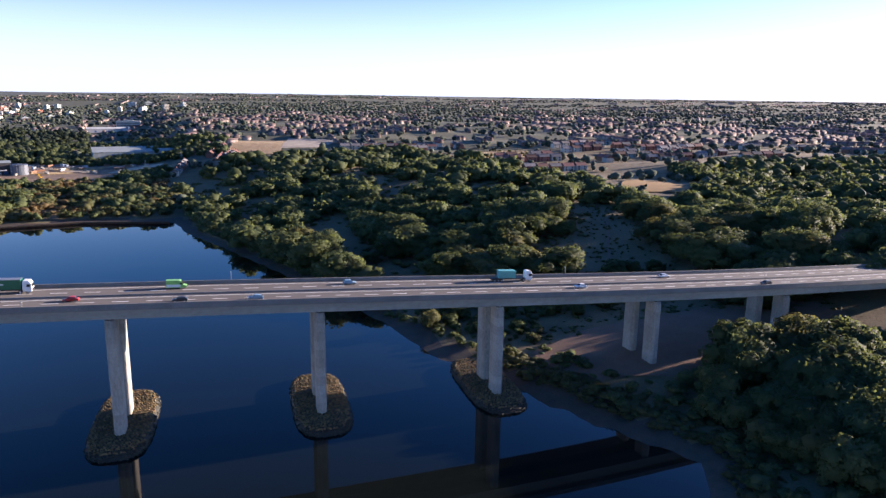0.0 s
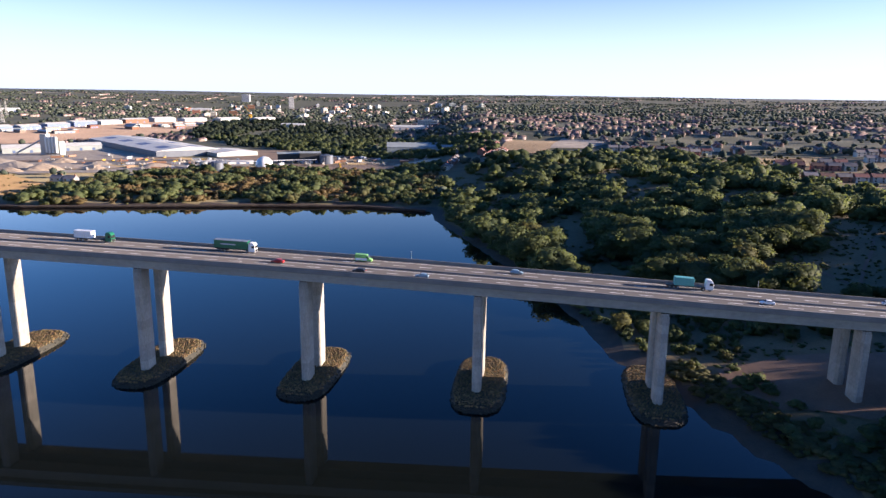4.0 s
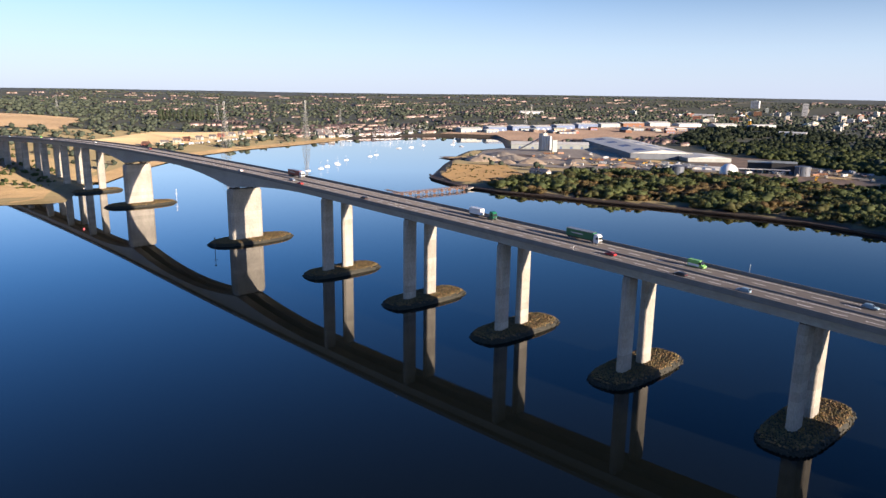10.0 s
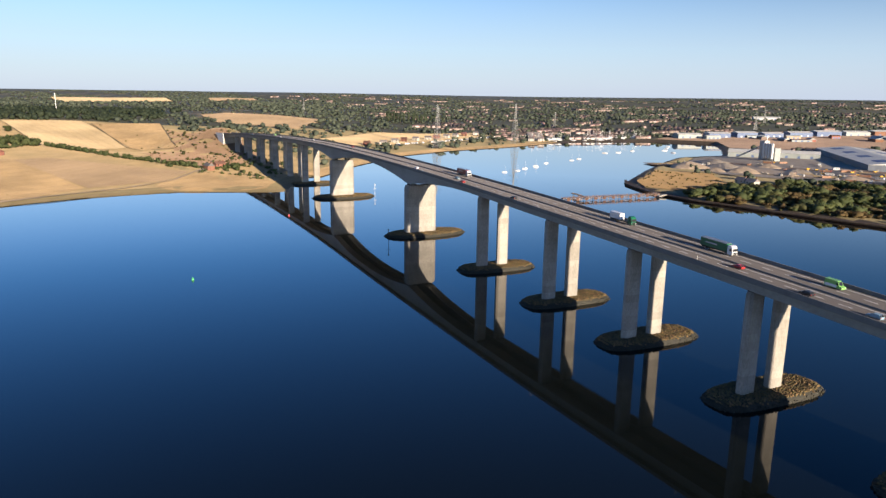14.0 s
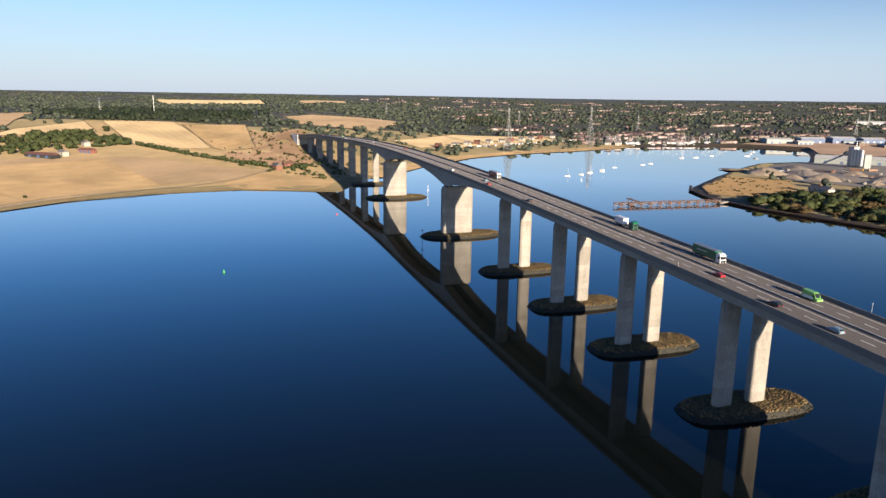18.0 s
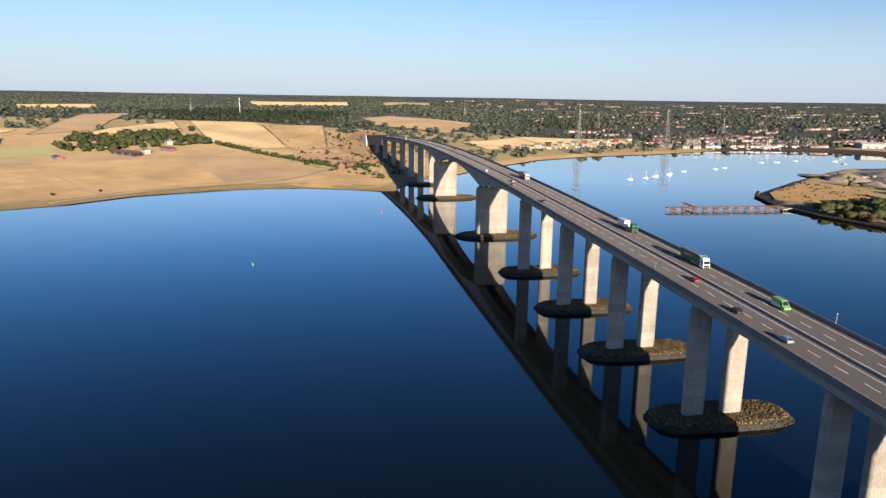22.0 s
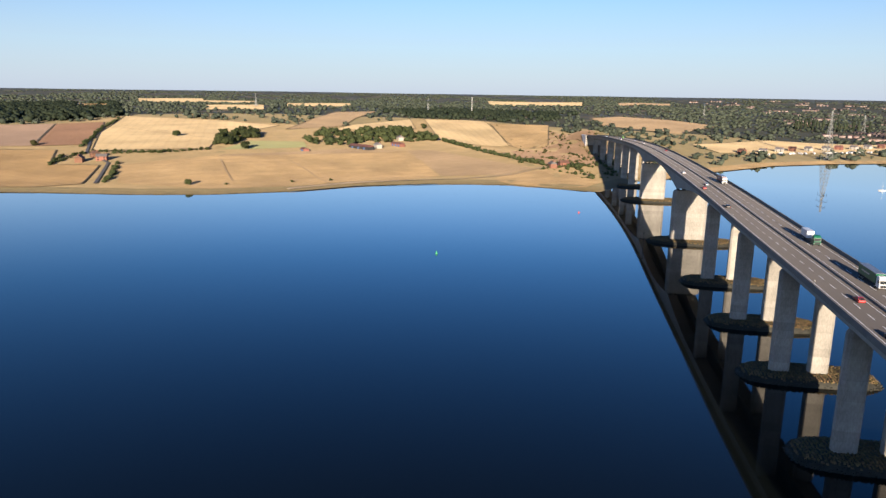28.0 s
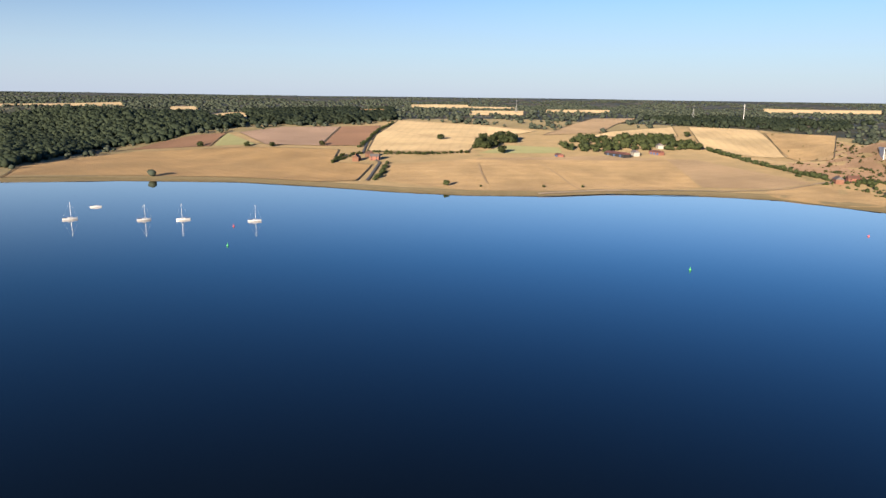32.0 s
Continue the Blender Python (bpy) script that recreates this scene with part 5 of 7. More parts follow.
mx, my = sow(ALLOTMENT, 11, 14)
wood("allotment_bushes", mx, my, 1.5, 5, LOW, LEAF_WARM, "fruit bushes and small trees in allotments", 9, "bushes")
# hedges, copses and single trees on the south bank
BRACKEN_LINE = [f for f in FIELDS if f[0] == "bracken_slope"][0][1]
for k, (line, gap, mat, low, high, label, category) in enumerate([
        (BRACKEN_LINE, 13.0, BRACKEN, 0.5, 1.6, "rusty bracken and dry rough grass clumps on the slope", "bracken"), (BRACKEN_LINE, 17, LEAF_WARM, 1.5, 4.5, "olive thorn scrub on the slope by the bridge end", "scrub"),
        ([(-1235, -112), (-1000, -112), (-1090, -175), (-1270, -230)], 26, LEAF_WARM, 1.0, 3.0, "scattered thorn scrub on rough grazing", "scrub"),
        ([(-740, -150), (-660, -110), (-600, -60), (-680, -10), (-800, 10), (-950, 0)], 11, LEAF, 1.5, 5.0, "green scrub and brambles below the bridge", "scrub"),
        (FIELDS[1][1], 34, LEAF_WARM, 0.4, 1.3, "weeds and tufts standing in the dry field", "weeds"), ([f for f in FIELDS if f[0] == "headland_grass"][0][1], 9, LEAF_WARM, 0.8, 2.4, "low scrub on the dry headland grass", "scrub")]):
    px, py = sow(line, gap, 140 + k, 0.25 if k < 3 else 0.4, 40)
    wood("scrub_clumps", px, py, low, high, GORSE, mat, label, 150 + k, category)
HEDGES = [[(-626, -658), (-651, -619), (-668, -593), (-683, -572)], [(-555, -673), (-603, -687), (-637, -683), (-650, -645), (-651, -600), (-700, -552)], [(-566, -604), (-500, -566), (-446, -540)], [(-672, -728), (-780, -785), (-892, -849), (-1000, -896), (-1040, -915)],
          [(-1002, -288), (-895, -242), (-818, -198), (-769, -158), (-736, -129), (-712, -104)], [(-596, -700), (-530, -664)]]
for k, line in enumerate(HEDGES):
    p = along(line, 4.5, 2.2, k + 30)
    wood("hedge", p[:, 0], p[:, 1], 4.5 if k == 4 else 2.6, 9.5 if k == 4 else 6.2, MEDIUM, LEAF, "thick dark green field hedge with small trees", 40 + k, "hedge")
COPSES = [([(-737, -568), (-894, -642), (-985, -648), (-965, -612), (-870, -560), (-777, -520)], 10, 9, 16), ([(-818, -464), (-957, -497), (-1065, -438), (-1110, -350), (-977, -293), (-878, -341), (-809, -408)], 11, 9, 16),
          ([(-276, -961), (-782, -1898), (-894, -1619), (-1025, -1345), (-808, -1100), (-617, -1090), (-561, -1160), (-334, -1000)], 10, 10, 17), ([(-1166, -1471), (-1776, -1426), (-1100, -945), (-938, -986), (-838, -1112)], 11, 10, 17),
          ([(-760, -80), (-735, -118), (-700, -92), (-712, -62), (-745, -55)], 6, 4, 8), ([(-1310, -400), (-1290, -240), (-1420, -120), (-1700, -50), (-1800, -420), (-1500, -520)], 13, 9, 15)]
for k, (line, gap, low, high) in enumerate(COPSES):
    px, py = sow(line, gap * (1.15 if k < 2 else 1), 50 + k, 0.36 if k < 2 or k == 5 else 0.0, 50 if k < 2 else 110)
    keep = off_fields(px, py)
    wood("copse", px[keep], py[keep], low, high, LOW if k in (2, 3, 5) else MEDIUM, LEAF_WOOD if k in (2, 3, 5) else LEAF, "dark green copse of mature trees", 60 + k, "copse")
for k, (x, y, h) in enumerate([(-815, -670, 10), (-455, -453, 7), (-586, -972, 9), (-614, -847, 8), (-601, -887, 9), (-663, -792, 9), (-720, -515, 12), (-505, -364, 3), (-530, -330, 3), (-470, -420, 2.5), (-1000, -300, 10), (-1150, -350, 11)]):
    tree(x, y, h, k + 2, "single round tree standing in a dry field", "lone trees in the fields")

# a row of tall poplars beyond the yellow field
def poplar_shape(seed):
    """A slim upright crown of unit height: small lumps stacked round a leader."""
    rnd = random.Random(seed)
    vs, fs, n = [], [], 0
    for k in range(11):
        h = 0.12 + 0.08 * k
        v, f = ball(rnd, rnd.uniform(-0.03, 0.03), rnd.uniform(-0.03, 0.03), h, 0.10 * math.sin(0.5 + 2.3 * k / 10) + 0.015, 1.3, 1)
        vs.append(v)
        fs.append(f + n)
        n += len(v)
    return np.concatenate(vs), np.concatenate(fs)


POPLARS = [fast_mesh("crown", *poplar_shape(k), None, LEAF_WOOD) for k in range(3)]
rnd = random.Random(33)
for k in range(20):
    x, y = -1694 - 14 * math.sin(k * 0.5) + rnd.uniform(-4, 4), 480 + 9 * k + rnd.uniform(-3, 3)
    h = rnd.uniform(24, 33)
    e = thing("poplar", (x, y, ground_at(x, y)), "tall slim dark green poplar in a row", "tree", "row of poplars", turn=40 * k)
    e.scale = (h, h, h)
    for name, me in (("trunk", TRUNKS[k % len(TRUNKS)]), ("crown", POPLARS[k % 3])):
        o = new(name, me)
        o.parent = e

# ---- distant town and woods ----
r = np.random.RandomState(77)


def ring(n, near, far, seed):
    q = np.random.RandomState(seed)
    rad = np.sqrt(q.uniform(near ** 2, far ** 2, n))
    ang = q.uniform(0, 6.283, n)
    return 150 + rad * np.cos(ang), -150 + rad * np.sin(ang)


def in_view(px, py):
    """Land the flight looks over: from north-east round by north and west to south-west."""
    a = np.degrees(np.arctan2(py + 150, px - 150))
    return (a > 15) | (a < -105)


NOT_TOWN = [TOWN_BELT, WORKS, ALLOTMENT, SOUTH_SHORE, HEATH_A, HEATH_B, SCRUB, [(150, -140), (560, -260), (560, 100), (150, 100)]] + [c[0] for c in COPSES]


def open_land(px, py):
    ok = (shore_distance(px, py) > 18) & off_fields(px, py) & in_view(px, py)
    for line in NOT_TOWN:
        ok &= ~inside(px, py, line)
    return ok & ~((np.abs(py - np.array([mid(v) for v in px])) < 30) & (px > -1000) & (px < 400))


def built_up(px, py):
    """How much of the land is houses."""
    town = ease(py + 0.15 * px, 330, 800) * (0.30 + 0.7 * ease(patchy(px, py, 420, 4), 0.35, 0.6))
    west = ease(-px, 1050, 1250) * ease(py, 420, 700) * (0.35 + 0.65 * ease(patchy(px, py, 330, 14), 0.38, 0.55))
    return np.clip(np.maximum(town, west), 0, 1)


def houses(name, px, py, turn, label, seed, scale=1.0):
    """Rows of gabled houses as one distant mass: walls and roofs."""
    q = np.random.RandomState(seed)
    z = np.maximum(land_height(px, py), 0.5)
    wv, wf, rv, rf = [], [], [], []
    for k, (x, y, g, a) in enumerate(zip(px, py, z, turn)):
        l, w, h, p = q.uniform(8, 22) * scale, q.uniform(6.5, 8.5) * scale, q.uniform(4.2, 5.4) * scale, q.uniform(2.2, 3.2) * scale
        c, s = math.cos(a), math.sin(a)

        def put(u, v, t):
            return (x + u * c - v * s, y + u * s + v * c, g + t)
        i = 8 * k
        wv += [put(-l / 2, -w / 2, -1), put(l / 2, -w / 2, -1), put(l / 2, w / 2, -1), put(-l / 2, w / 2, -1), put(-l / 2, -w / 2, h), put(l / 2, -w / 2, h), put(l / 2, w / 2, h), put(-l / 2, w / 2, h)]
        wf += [(i, i + 1, i + 5), (i, i + 5, i + 4), (i + 1, i + 2, i + 6), (i + 1, i + 6, i + 5), (i + 2, i + 3, i + 7), (i + 2, i + 7, i + 6), (i + 3, i, i + 4), (i + 3, i + 4, i + 7)]
        j = 6 * k
        e = 0.4
        rv += [put(-l / 2 - e, -w / 2 - e, h - 0.1), put(l / 2 + e, -w / 2 - e, h - 0.1), put(l / 2 + e, w / 2 + e, h - 0.1), put(-l / 2 - e, w / 2 + e, h - 0.1), put(-l / 2 - e, 0, h + p), put(l / 2 + e, 0, h + p)]
        rf += [(j, j + 1, j + 5), (j, j + 5, j + 4), (j + 2, j + 3, j + 4), (j + 2, j + 4, j + 5), (j + 1, j + 2, j + 5), (j + 3, j, j + 4)]
    top = thing(name, (0, 0, 0), label, "houses", kind="stuff")
    for n, v, f, m in (("house_walls", wv, wf, TOWN_WALL), ("house_roofs", rv, rf, TOWN_ROOF)):
        ob = new(n, fast_mesh(n, np.array(v), np.array(f), None, m))
        ob.parent = top
        tagged(ob, kind="stuff")
    return top


# houses stand in short rows
qx, qy = ring(5200, 620, 4300, 5)
ok = open_land(qx, qy) & (np.random.RandomState(2).uniform(size=len(qx)) < built_up(qx, qy) * (0.45 + 0.55 * ease(np.hypot(qx, qy), 3600, 1500)))
nqx, nqy = ring(5200, 560, 1900, 6)
nok = open_land(nqx, nqy) & (np.random.RandomState(5).uniform(size=len(nqx)) < 0.75 * built_up(nqx, nqy))
qx, qy = np.concatenate([qx[ok], nqx[nok]]), np.concatenate([qy[ok], nqy[nok]])
lane = np.where(patchy(qx, qy, 500, 9) > 0.5, 0.06, 1.48)
ux, uy, ua = [], [], []
for x, y, a in zip(qx, qy, lane):
    n = r.randint(2, 6)
    a = a + r.uniform(-0.12, 0.12)
    for k in range(n):
        ux.append(x + math.cos(a) * 15 * k)
        uy.append(y + math.sin(a) * 15 * k)
        ua.append(a)
ux, uy, ua = np.array(ux), np.array(uy), np.array(ua)
ok = open_land(ux, uy)
ux, uy, ua = ux[ok], uy[ok], ua[ok]
order = np.argsort(np.hypot(ux - 200, uy + 200))
ux, uy, ua = ux[order], uy[order], ua[order]
NEAR_HOUSES = 150
houses("town_houses", ux[NEAR_HOUSES:], uy[NEAR_HOUSES:], ua[NEAR_HOUSES:], "close rows of brick and rendered town houses", 8, 0.88)

house_parts = []
for wall_mat, roof_mat in ((BRICK, ROOF_RED), (RENDER_WALL, ROOF_GREY), (BRICK, ROOF_GREY), (RENDER_WALL, ROOF_RED)):
    bm = bmesh.new()
    box(bm, -6, 6, -4.2, 4.2, -1.5, 5.2)
    wall = bpy.data.meshes.new("wall")
    bm.to_mesh(wall)
    bm.free()
    wall.materials.append(wall_mat)
    bm = bmesh.new()
    low = [bm.verts.new(p) for p in ((-6.4, -4.7, 5.1), (6.4, -4.7, 5.1), (6.4, 4.7, 5.1), (-6.4, 4.7, 5.1))]
    ridge = [bm.verts.new(p) for p in ((-6.4, 0, 8.3), (6.4, 0, 8.3))]
    for f in ((low[0], low[1], ridge[1], ridge[0]), (low[2], low[3], ridge[0], ridge[1]), (low[1], low[2], ridge[1]), (low[3], low[0], ridge[0]), (low[3], low[2], low[1], low[0])):
        bm.faces.new(f)
    roof = bpy.data.meshes.new("roof")
    bm.to_mesh(roof)
    bm.free()
    roof.materials.append(roof_mat)
    bm = bmesh.new()
    box(bm, 4.4, 5.5, -0.5, 0.5, 6.5, 9.4)
    chimney = bpy.data.meshes.new("chimney")
    bm.to_mesh(chimney)
    bm.free()
    chimney.materials.append(BRICK)
    bm = bmesh.new()
    box(bm, -0.8, 0.8, -0.06, 0.06, -0.75, 0.75)
    pane = bpy.data.meshes.new("window")
    bm.to_mesh(pane)
    bm.free()
    pane.materials.append(GLASS)
    house_parts.append((wall, roof, chimney, pane))


def house(x, y, turn, k, label="two-storey house with a pitched tiled roof", group="houses at the edge of town"):
    wall, roof, chimney, pane = house_parts[k % len(house_parts)]
    e = thing("house", (x, y, ground_at(x, y)), label, "house", group, turn=turn)
    w = new("wall", wall)
    w.parent = e
    f = new("roof", roof)
    f.parent = e
    c = new("chimney", chimney)
    c.parent = f
    for u in (-3.4, 3.4):
        for t in (1.3, 3.9):
            g = new("window", pane)
            g.parent = w
            g.location = (u, -4.2, t)
    return e


for k in range(min(NEAR_HOUSES, len(ux))):
    house(ux[k], uy[k], math.degrees(ua[k]), r.randint(4))

# trees between the houses and woods beyond
FAR_TREES = [crown_shape(170 + k, 0, 1, 0, 1.3, 0.9, 0.22) for k in range(8)]
tx, ty = ring(46000, 420, 2300, 15)
ok = open_land(tx, ty) & (np.random.RandomState(3).uniform(size=len(tx)) < 0.24 + 0.36 * (patchy(tx, ty, 260, 21) > 0.45) - 0.20 * built_up(tx, ty))
wood("town_trees", tx[ok], ty[ok], 5, 12, LOW, LEAF_HAZED, "scattered dark trees among houses and fields", 71, broad=1.2)
q = np.random.RandomState(16)
tx, ty = ring(60000, 2250, 4880, 16)
ok = open_land(tx, ty) & (q.uniform(0, 1, len(tx)) < 0.28 + 0.6 * ease(patchy(tx, ty, 700, 22), 0.33, 0.53))
tx, ty = tx[ok], ty[ok]
rad = np.hypot(tx - 150, ty + 150)
for k, (near, far) in enumerate(((2250, 3000), (3000, 3600), (3600, 4200), (4200, 4900))):
    band, size = (rad >= near) & (rad < far), (0.9, 0.72, 0.55, 0.42)[k]
    wood("far_woods", tx[band], ty[band], 8 * size, 14 * size, FAR_TREES, LEAF_HAZED, "far woods and hedges towards the horizon", 72 + k, broad=(1.7, 2.2, 3.2, 4.6)[k])

# ---- works, quays and farms ----
def shed(name, x, y, turn, length, width, eave, rise, wall_mat, roof_mat, label, bays=1, lights=0, category="warehouse", group=""):
    """A sheet-clad building: walls, a gabled roof for each bay, doors and roof lights."""
    e = thing(name, (x, y, ground_at(x, y)), label, category, group, turn=turn)
    bm = bmesh.new()
    box(bm, -length / 2, length / 2, -width / 2, width / 2, -2, eave)
    walls = part("wall", bm, wall_mat, e)
    w = width / bays
    for k in range(bays):
        y0 = -width / 2 + k * w
        bm = bmesh.new()
        o, t = 0.5, 0.3
        prof = [(y0 - (o if k == 0 else 0), eave - 0.02), (y0 + w / 2, eave + rise), (y0 + w + (o if k == bays - 1 else 0), eave - 0.02), (y0 + w / 2, eave - 0.25)]
        a = [bm.verts.new((-length / 2 - o, p, q)) for p, q in prof]
        b = [bm.verts.new((length / 2 + o, p, q)) for p, q in prof]
        bm.faces.new(a[::-1])
        bm.faces.new(b)
        for i in range(4):
            bm.faces.new((a[i], a[(i + 1) % 4], b[(i + 1) % 4], b[i]))
        bmesh.ops.recalc_face_normals(bm, faces=bm.faces)
        roof = part("roof", bm, roof_mat, e)
        for j in range(lights):
            u = -length / 2 + length * (j + 0.5) / lights
            for s in (-1, 1):
                bm = bmesh.new()
                c, ang = y0 + w / 2 + s * w * 0.24, math.atan2(rise, w / 2)
                box(bm, -length / lights * 0.2, length / lights * 0.2, -w * 0.08, w * 0.08, -0.05, 0.12, Matrix.Translation((u, c, eave + rise * 0.52 + 0.1)) @ Matrix.Rotation(-s * ang, 4, "X"))
                part("roof_light", bm, SHED_BLUE if lights < 5 else GLASS, roof, "bluish roof panel")
    for u in (-0.3, 0.0, 0.3):
        bm = bmesh.new()
        box(bm, u * length - 2, u * length + 2, -width / 2 - 0.06, -width / 2 + 0.05, 0, min(4.5, eave * 0.8))
        part("door", bm, SHED_BLUE if wall_mat is not SHED_BLUE else SHED_WHITE, walls)
    return e


shed("warehouse", -556, 858, 139, 330, 96, 9, 4.5, SHED_DARK, SHED_ROOF, "very large grey-clad warehouse with a pale ridged roof", 1, 4)
shed("warehouse_annex", -392, 792, 139, 70, 64, 6, 2.5, SHED_WALL, SHED_ROOF, "low pale annex beside the large warehouse", 1, 0)
shed("processing_shed", -690, 755, 40, 75, 34, 8, 4.5, SHED_WALL, SHED_ROOF, "grey industrial shed with a steep pale roof", 1, 0)
shed("processing_shed", -640, 800, 40, 60, 30, 8, 4, SHED_WALL, SHED_ROOF, "grey industrial shed with a steep pale roof", 1, 0)
shed("depot", -100, 880, 12, 125, 70, 7, 3.5, SHED_WALL, SHED_WALL, "long grey warehouse with a three-bay roof", 3, 0)
shed("plant_building", -262, 706, 20, 34, 18, 12, 2, DARK_STEEL, SHED_WALL, "dark grey treatment plant building", 1, 0, "plant building")
shed("plant_building", -232, 700, 20, 28, 20, 14, 2, DARK_STEEL, SHED_WALL, "dark grey treatment plant building", 1, 0, "plant building")
shed("site_building", -352, 640, 60, 26, 12, 4, 1.5, BRICK, SHED_ROOF, "low brick site building with a flat pale roof", 1, 0, "building")
shed("site_building", -318, 660, 30, 40, 9, 4, 1, SHED_WHITE, SHED_ROOF, "low white cabin row", 1, 0, "building")
for k, (x, y, l, wall_mat) in enumerate([(-1075, 975, 55, SHED_WALL), (-1052, 1040, 50, SHED_BLUE), (-1030, 1100, 48, SHED_BLUE), (-1010, 1160, 46, SHED_BLUE), (-992, 1225, 55, SHED_BLUE), (-975, 1295, 60, SHED_BLUE),
                                          (-958, 1370, 60, SHED_WALL), (-940, 1450, 70, BRICK), (-915, 1540, 70, SHED_WALL), (-880, 1640, 80, SHED_WHITE), (-820, 1730, 80, SHED_WALL), (-740, 1800, 80, SHED_WHITE)]):
    shed("quay_shed", x, y, 72, l, 30, 9 + k % 3, 3, wall_mat, SHED_ROOF, "quayside storage shed with sheet cladding", 1, 0, "shed", "sheds along the quay")
for k, (x, y, t, l, mat) in enumerate([(-560, 1560, 15, 60, RENDER_WALL), (-250, 1560, 12, 90, SHED_WHITE),
                                        
                                        (-1500, 1700, 50, 80, SHED_WHITE), (-1300, 2500, 20, 120, SHED_WHITE)]):
    shed("trading_shed", x, y, t, l, 28, 8, 3, mat, SHED_ROOF, "pale trading-estate shed among trees", 1, 0, "shed", "sheds in the town")

rnd = random.Random(71)
for k in range(22):
    q = rnd.random()
    x, y = -1000 + 290 * q + rnd.uniform(-70, 60), 985 + 560 * q + rnd.uniform(-50, 50)
    if inside(np.array([x]), np.array([y]), [f for f in FIELDS if f[0] == "distant_quay"][0][1])[0]:
        shed("dock_store", x, y, rnd.choice((60, 72, 150)), rnd.uniform(18, 46), rnd.uniform(10, 18), rnd.uniform(4, 8), rnd.uniform(1, 3), rnd.choice((SHED_WALL, SHED_BLUE, BRICK, TIMBER, SANDPILE)), rnd.choice((SHED_ROOF, SHED_WALL, ROOF_RED)), "small dockside store behind the quay", 1, 0, "store", "stores on the docks")

# silo tower
silo = thing("silo_tower", (-632, 712, ground_at(-632, 712)), "tall pale concrete batching tower with steel silos", "silo tower")
bm = bmesh.new()
box(bm, -5, 5, -5, 5, 0, 30, bevel=0.2)
part("tower", bm, RENDER_WALL, silo)
bm = bmesh.new()
box(bm, 6, 26, -6, 6, 0, 20, bevel=0.2)
part("hopper_house", bm, SHED_WALL, silo)
for k in range(4):
    bm = bmesh.new()
    rod(bm, (8 + 5 * k, -9, 4), (8 + 5 * k, -9, 26), 2.2, None, 16)
    rod(bm, (8 + 5 * k, -9, 26), (8 + 5 * k, -9, 27.6), 2.2, 0.4, 16)
    tank = part("silo", bm, MAST, silo, "pale steel silo", smooth=False)
    for a in range(4):
        bm = bmesh.new()
        rod(bm, (8 + 5 * k + 1.7 * math.cos(a * 1.57), -9 + 1.7 * math.sin(a * 1.57), 0), (8 + 5 * k + 1.7 * math.cos(a * 1.57), -9 + 1.7 * math.sin(a * 1.57), 4.5), 0.18, None, 6)
        part("silo_leg", bm, STEEL, tank)
bm = bmesh.new()
rod(bm, (-5, 0, 22), (-36, -18, 2), 1.1, None, 6)
part("conveyor", bm, STEEL, silo, "sloping conveyor gallery")
bm = bmesh.new()
rod(bm, (2, 2, 30), (2, 2, 37), 0.5, 0.3, 8)
part("vent_stack", bm, STEEL, silo)

# white gas dome and round tanks
gas = thing("gas_dome", (-266, 622, ground_at(-266, 622)), "white inflated gas-holder dome", "gas dome")
bm = bmesh.new()
bmesh.ops.create_uvsphere(bm, u_segments=28, v_segments=14, radius=11.0)
bmesh.ops.bisect_plane(bm, geom=bm.verts[:] + bm.edges[:] + bm.faces[:], plane_co=(0, 0, -2.5), plane_no=(0, 0, -1), clear_outer=True)
bmesh.ops.translate(bm, verts=bm.verts, vec=(0, 0, 3.4))
part("dome", bm, HULL, gas, smooth=True)
bm = bmesh.new()
rod(bm, (0, 0, -1), (0, 0, 1.2), 11.3, None, 32)
part("ring_wall", bm, CONCRETE, gas)
for k, (x, y, rr, h, mat) in enumerate([(-232, 705, 11, 13, SHED_DARK), (-299, 560, 7, 12, SHED_DARK), (-312, 575, 6, 10, DARK_STEEL), (-330, 588, 5, 9, SHED_WALL), (-206, 690, 9, 12, SHED_DARK)]):
    e = thing("storage_tank", (x, y, ground_at(x, y)), "round dark grey storage tank at the works", "tank", "round tanks at the works")
    bm = bmesh.new()
    rod(bm, (0, 0, -1), (0, 0, h), rr, None, 28)
    shell = part("shell", bm, mat, e)
    bm = bmesh.new()
    rod(bm, (0, 0, h - 0.01), (0, 0, h + 1.2), rr * 1.02, 0.5, 28)
    part("roof", bm, SHED_DARK, e)
    for a in range(8):
        bm = bmesh.new()
        c, s = math.cos(a * 0.785) * (rr + 0.12), math.sin(a * 0.785) * (rr + 0.12)
        rod(bm, (c, s, -0.5), (c, s, h), 0.12, None, 5)
        part("rib", bm, STEEL, shell)

# a white pipe bridge on trestles beside the dome
pipes = thing("pipe_bridge", (0, 0, 0), "white pipe bridge on thin trestles beside the gas dome", "pipe bridge")
ends = [Vector((-345, 632, ground_at(-345, 632) + 6)), Vector((-295, 636, ground_at(-295, 636) + 6)), Vector((-245, 668, ground_at(-245, 668) + 6.5)), Vector((-215, 676, ground_at(-215, 676) + 7))]
for a, b in zip(ends, ends[1:]):
    for u in (-0.7, 0.7):
        bm = bmesh.new()
        rod(bm, a + Vector((0, u, 0)), b + Vector((0, u, 0)), 0.55, None, 8)
        part("pipe", bm, SHED_WHITE, pipes)
    for k in range(4):
        p = a + (b - a) * (k / 4)
        bm = bmesh.new()
        rod(bm, (p.x, p.y, p.z - 8), (p.x, p.y, p.z), 0.25, None, 6)
        part("trestle_leg", bm, STEEL, pipes)

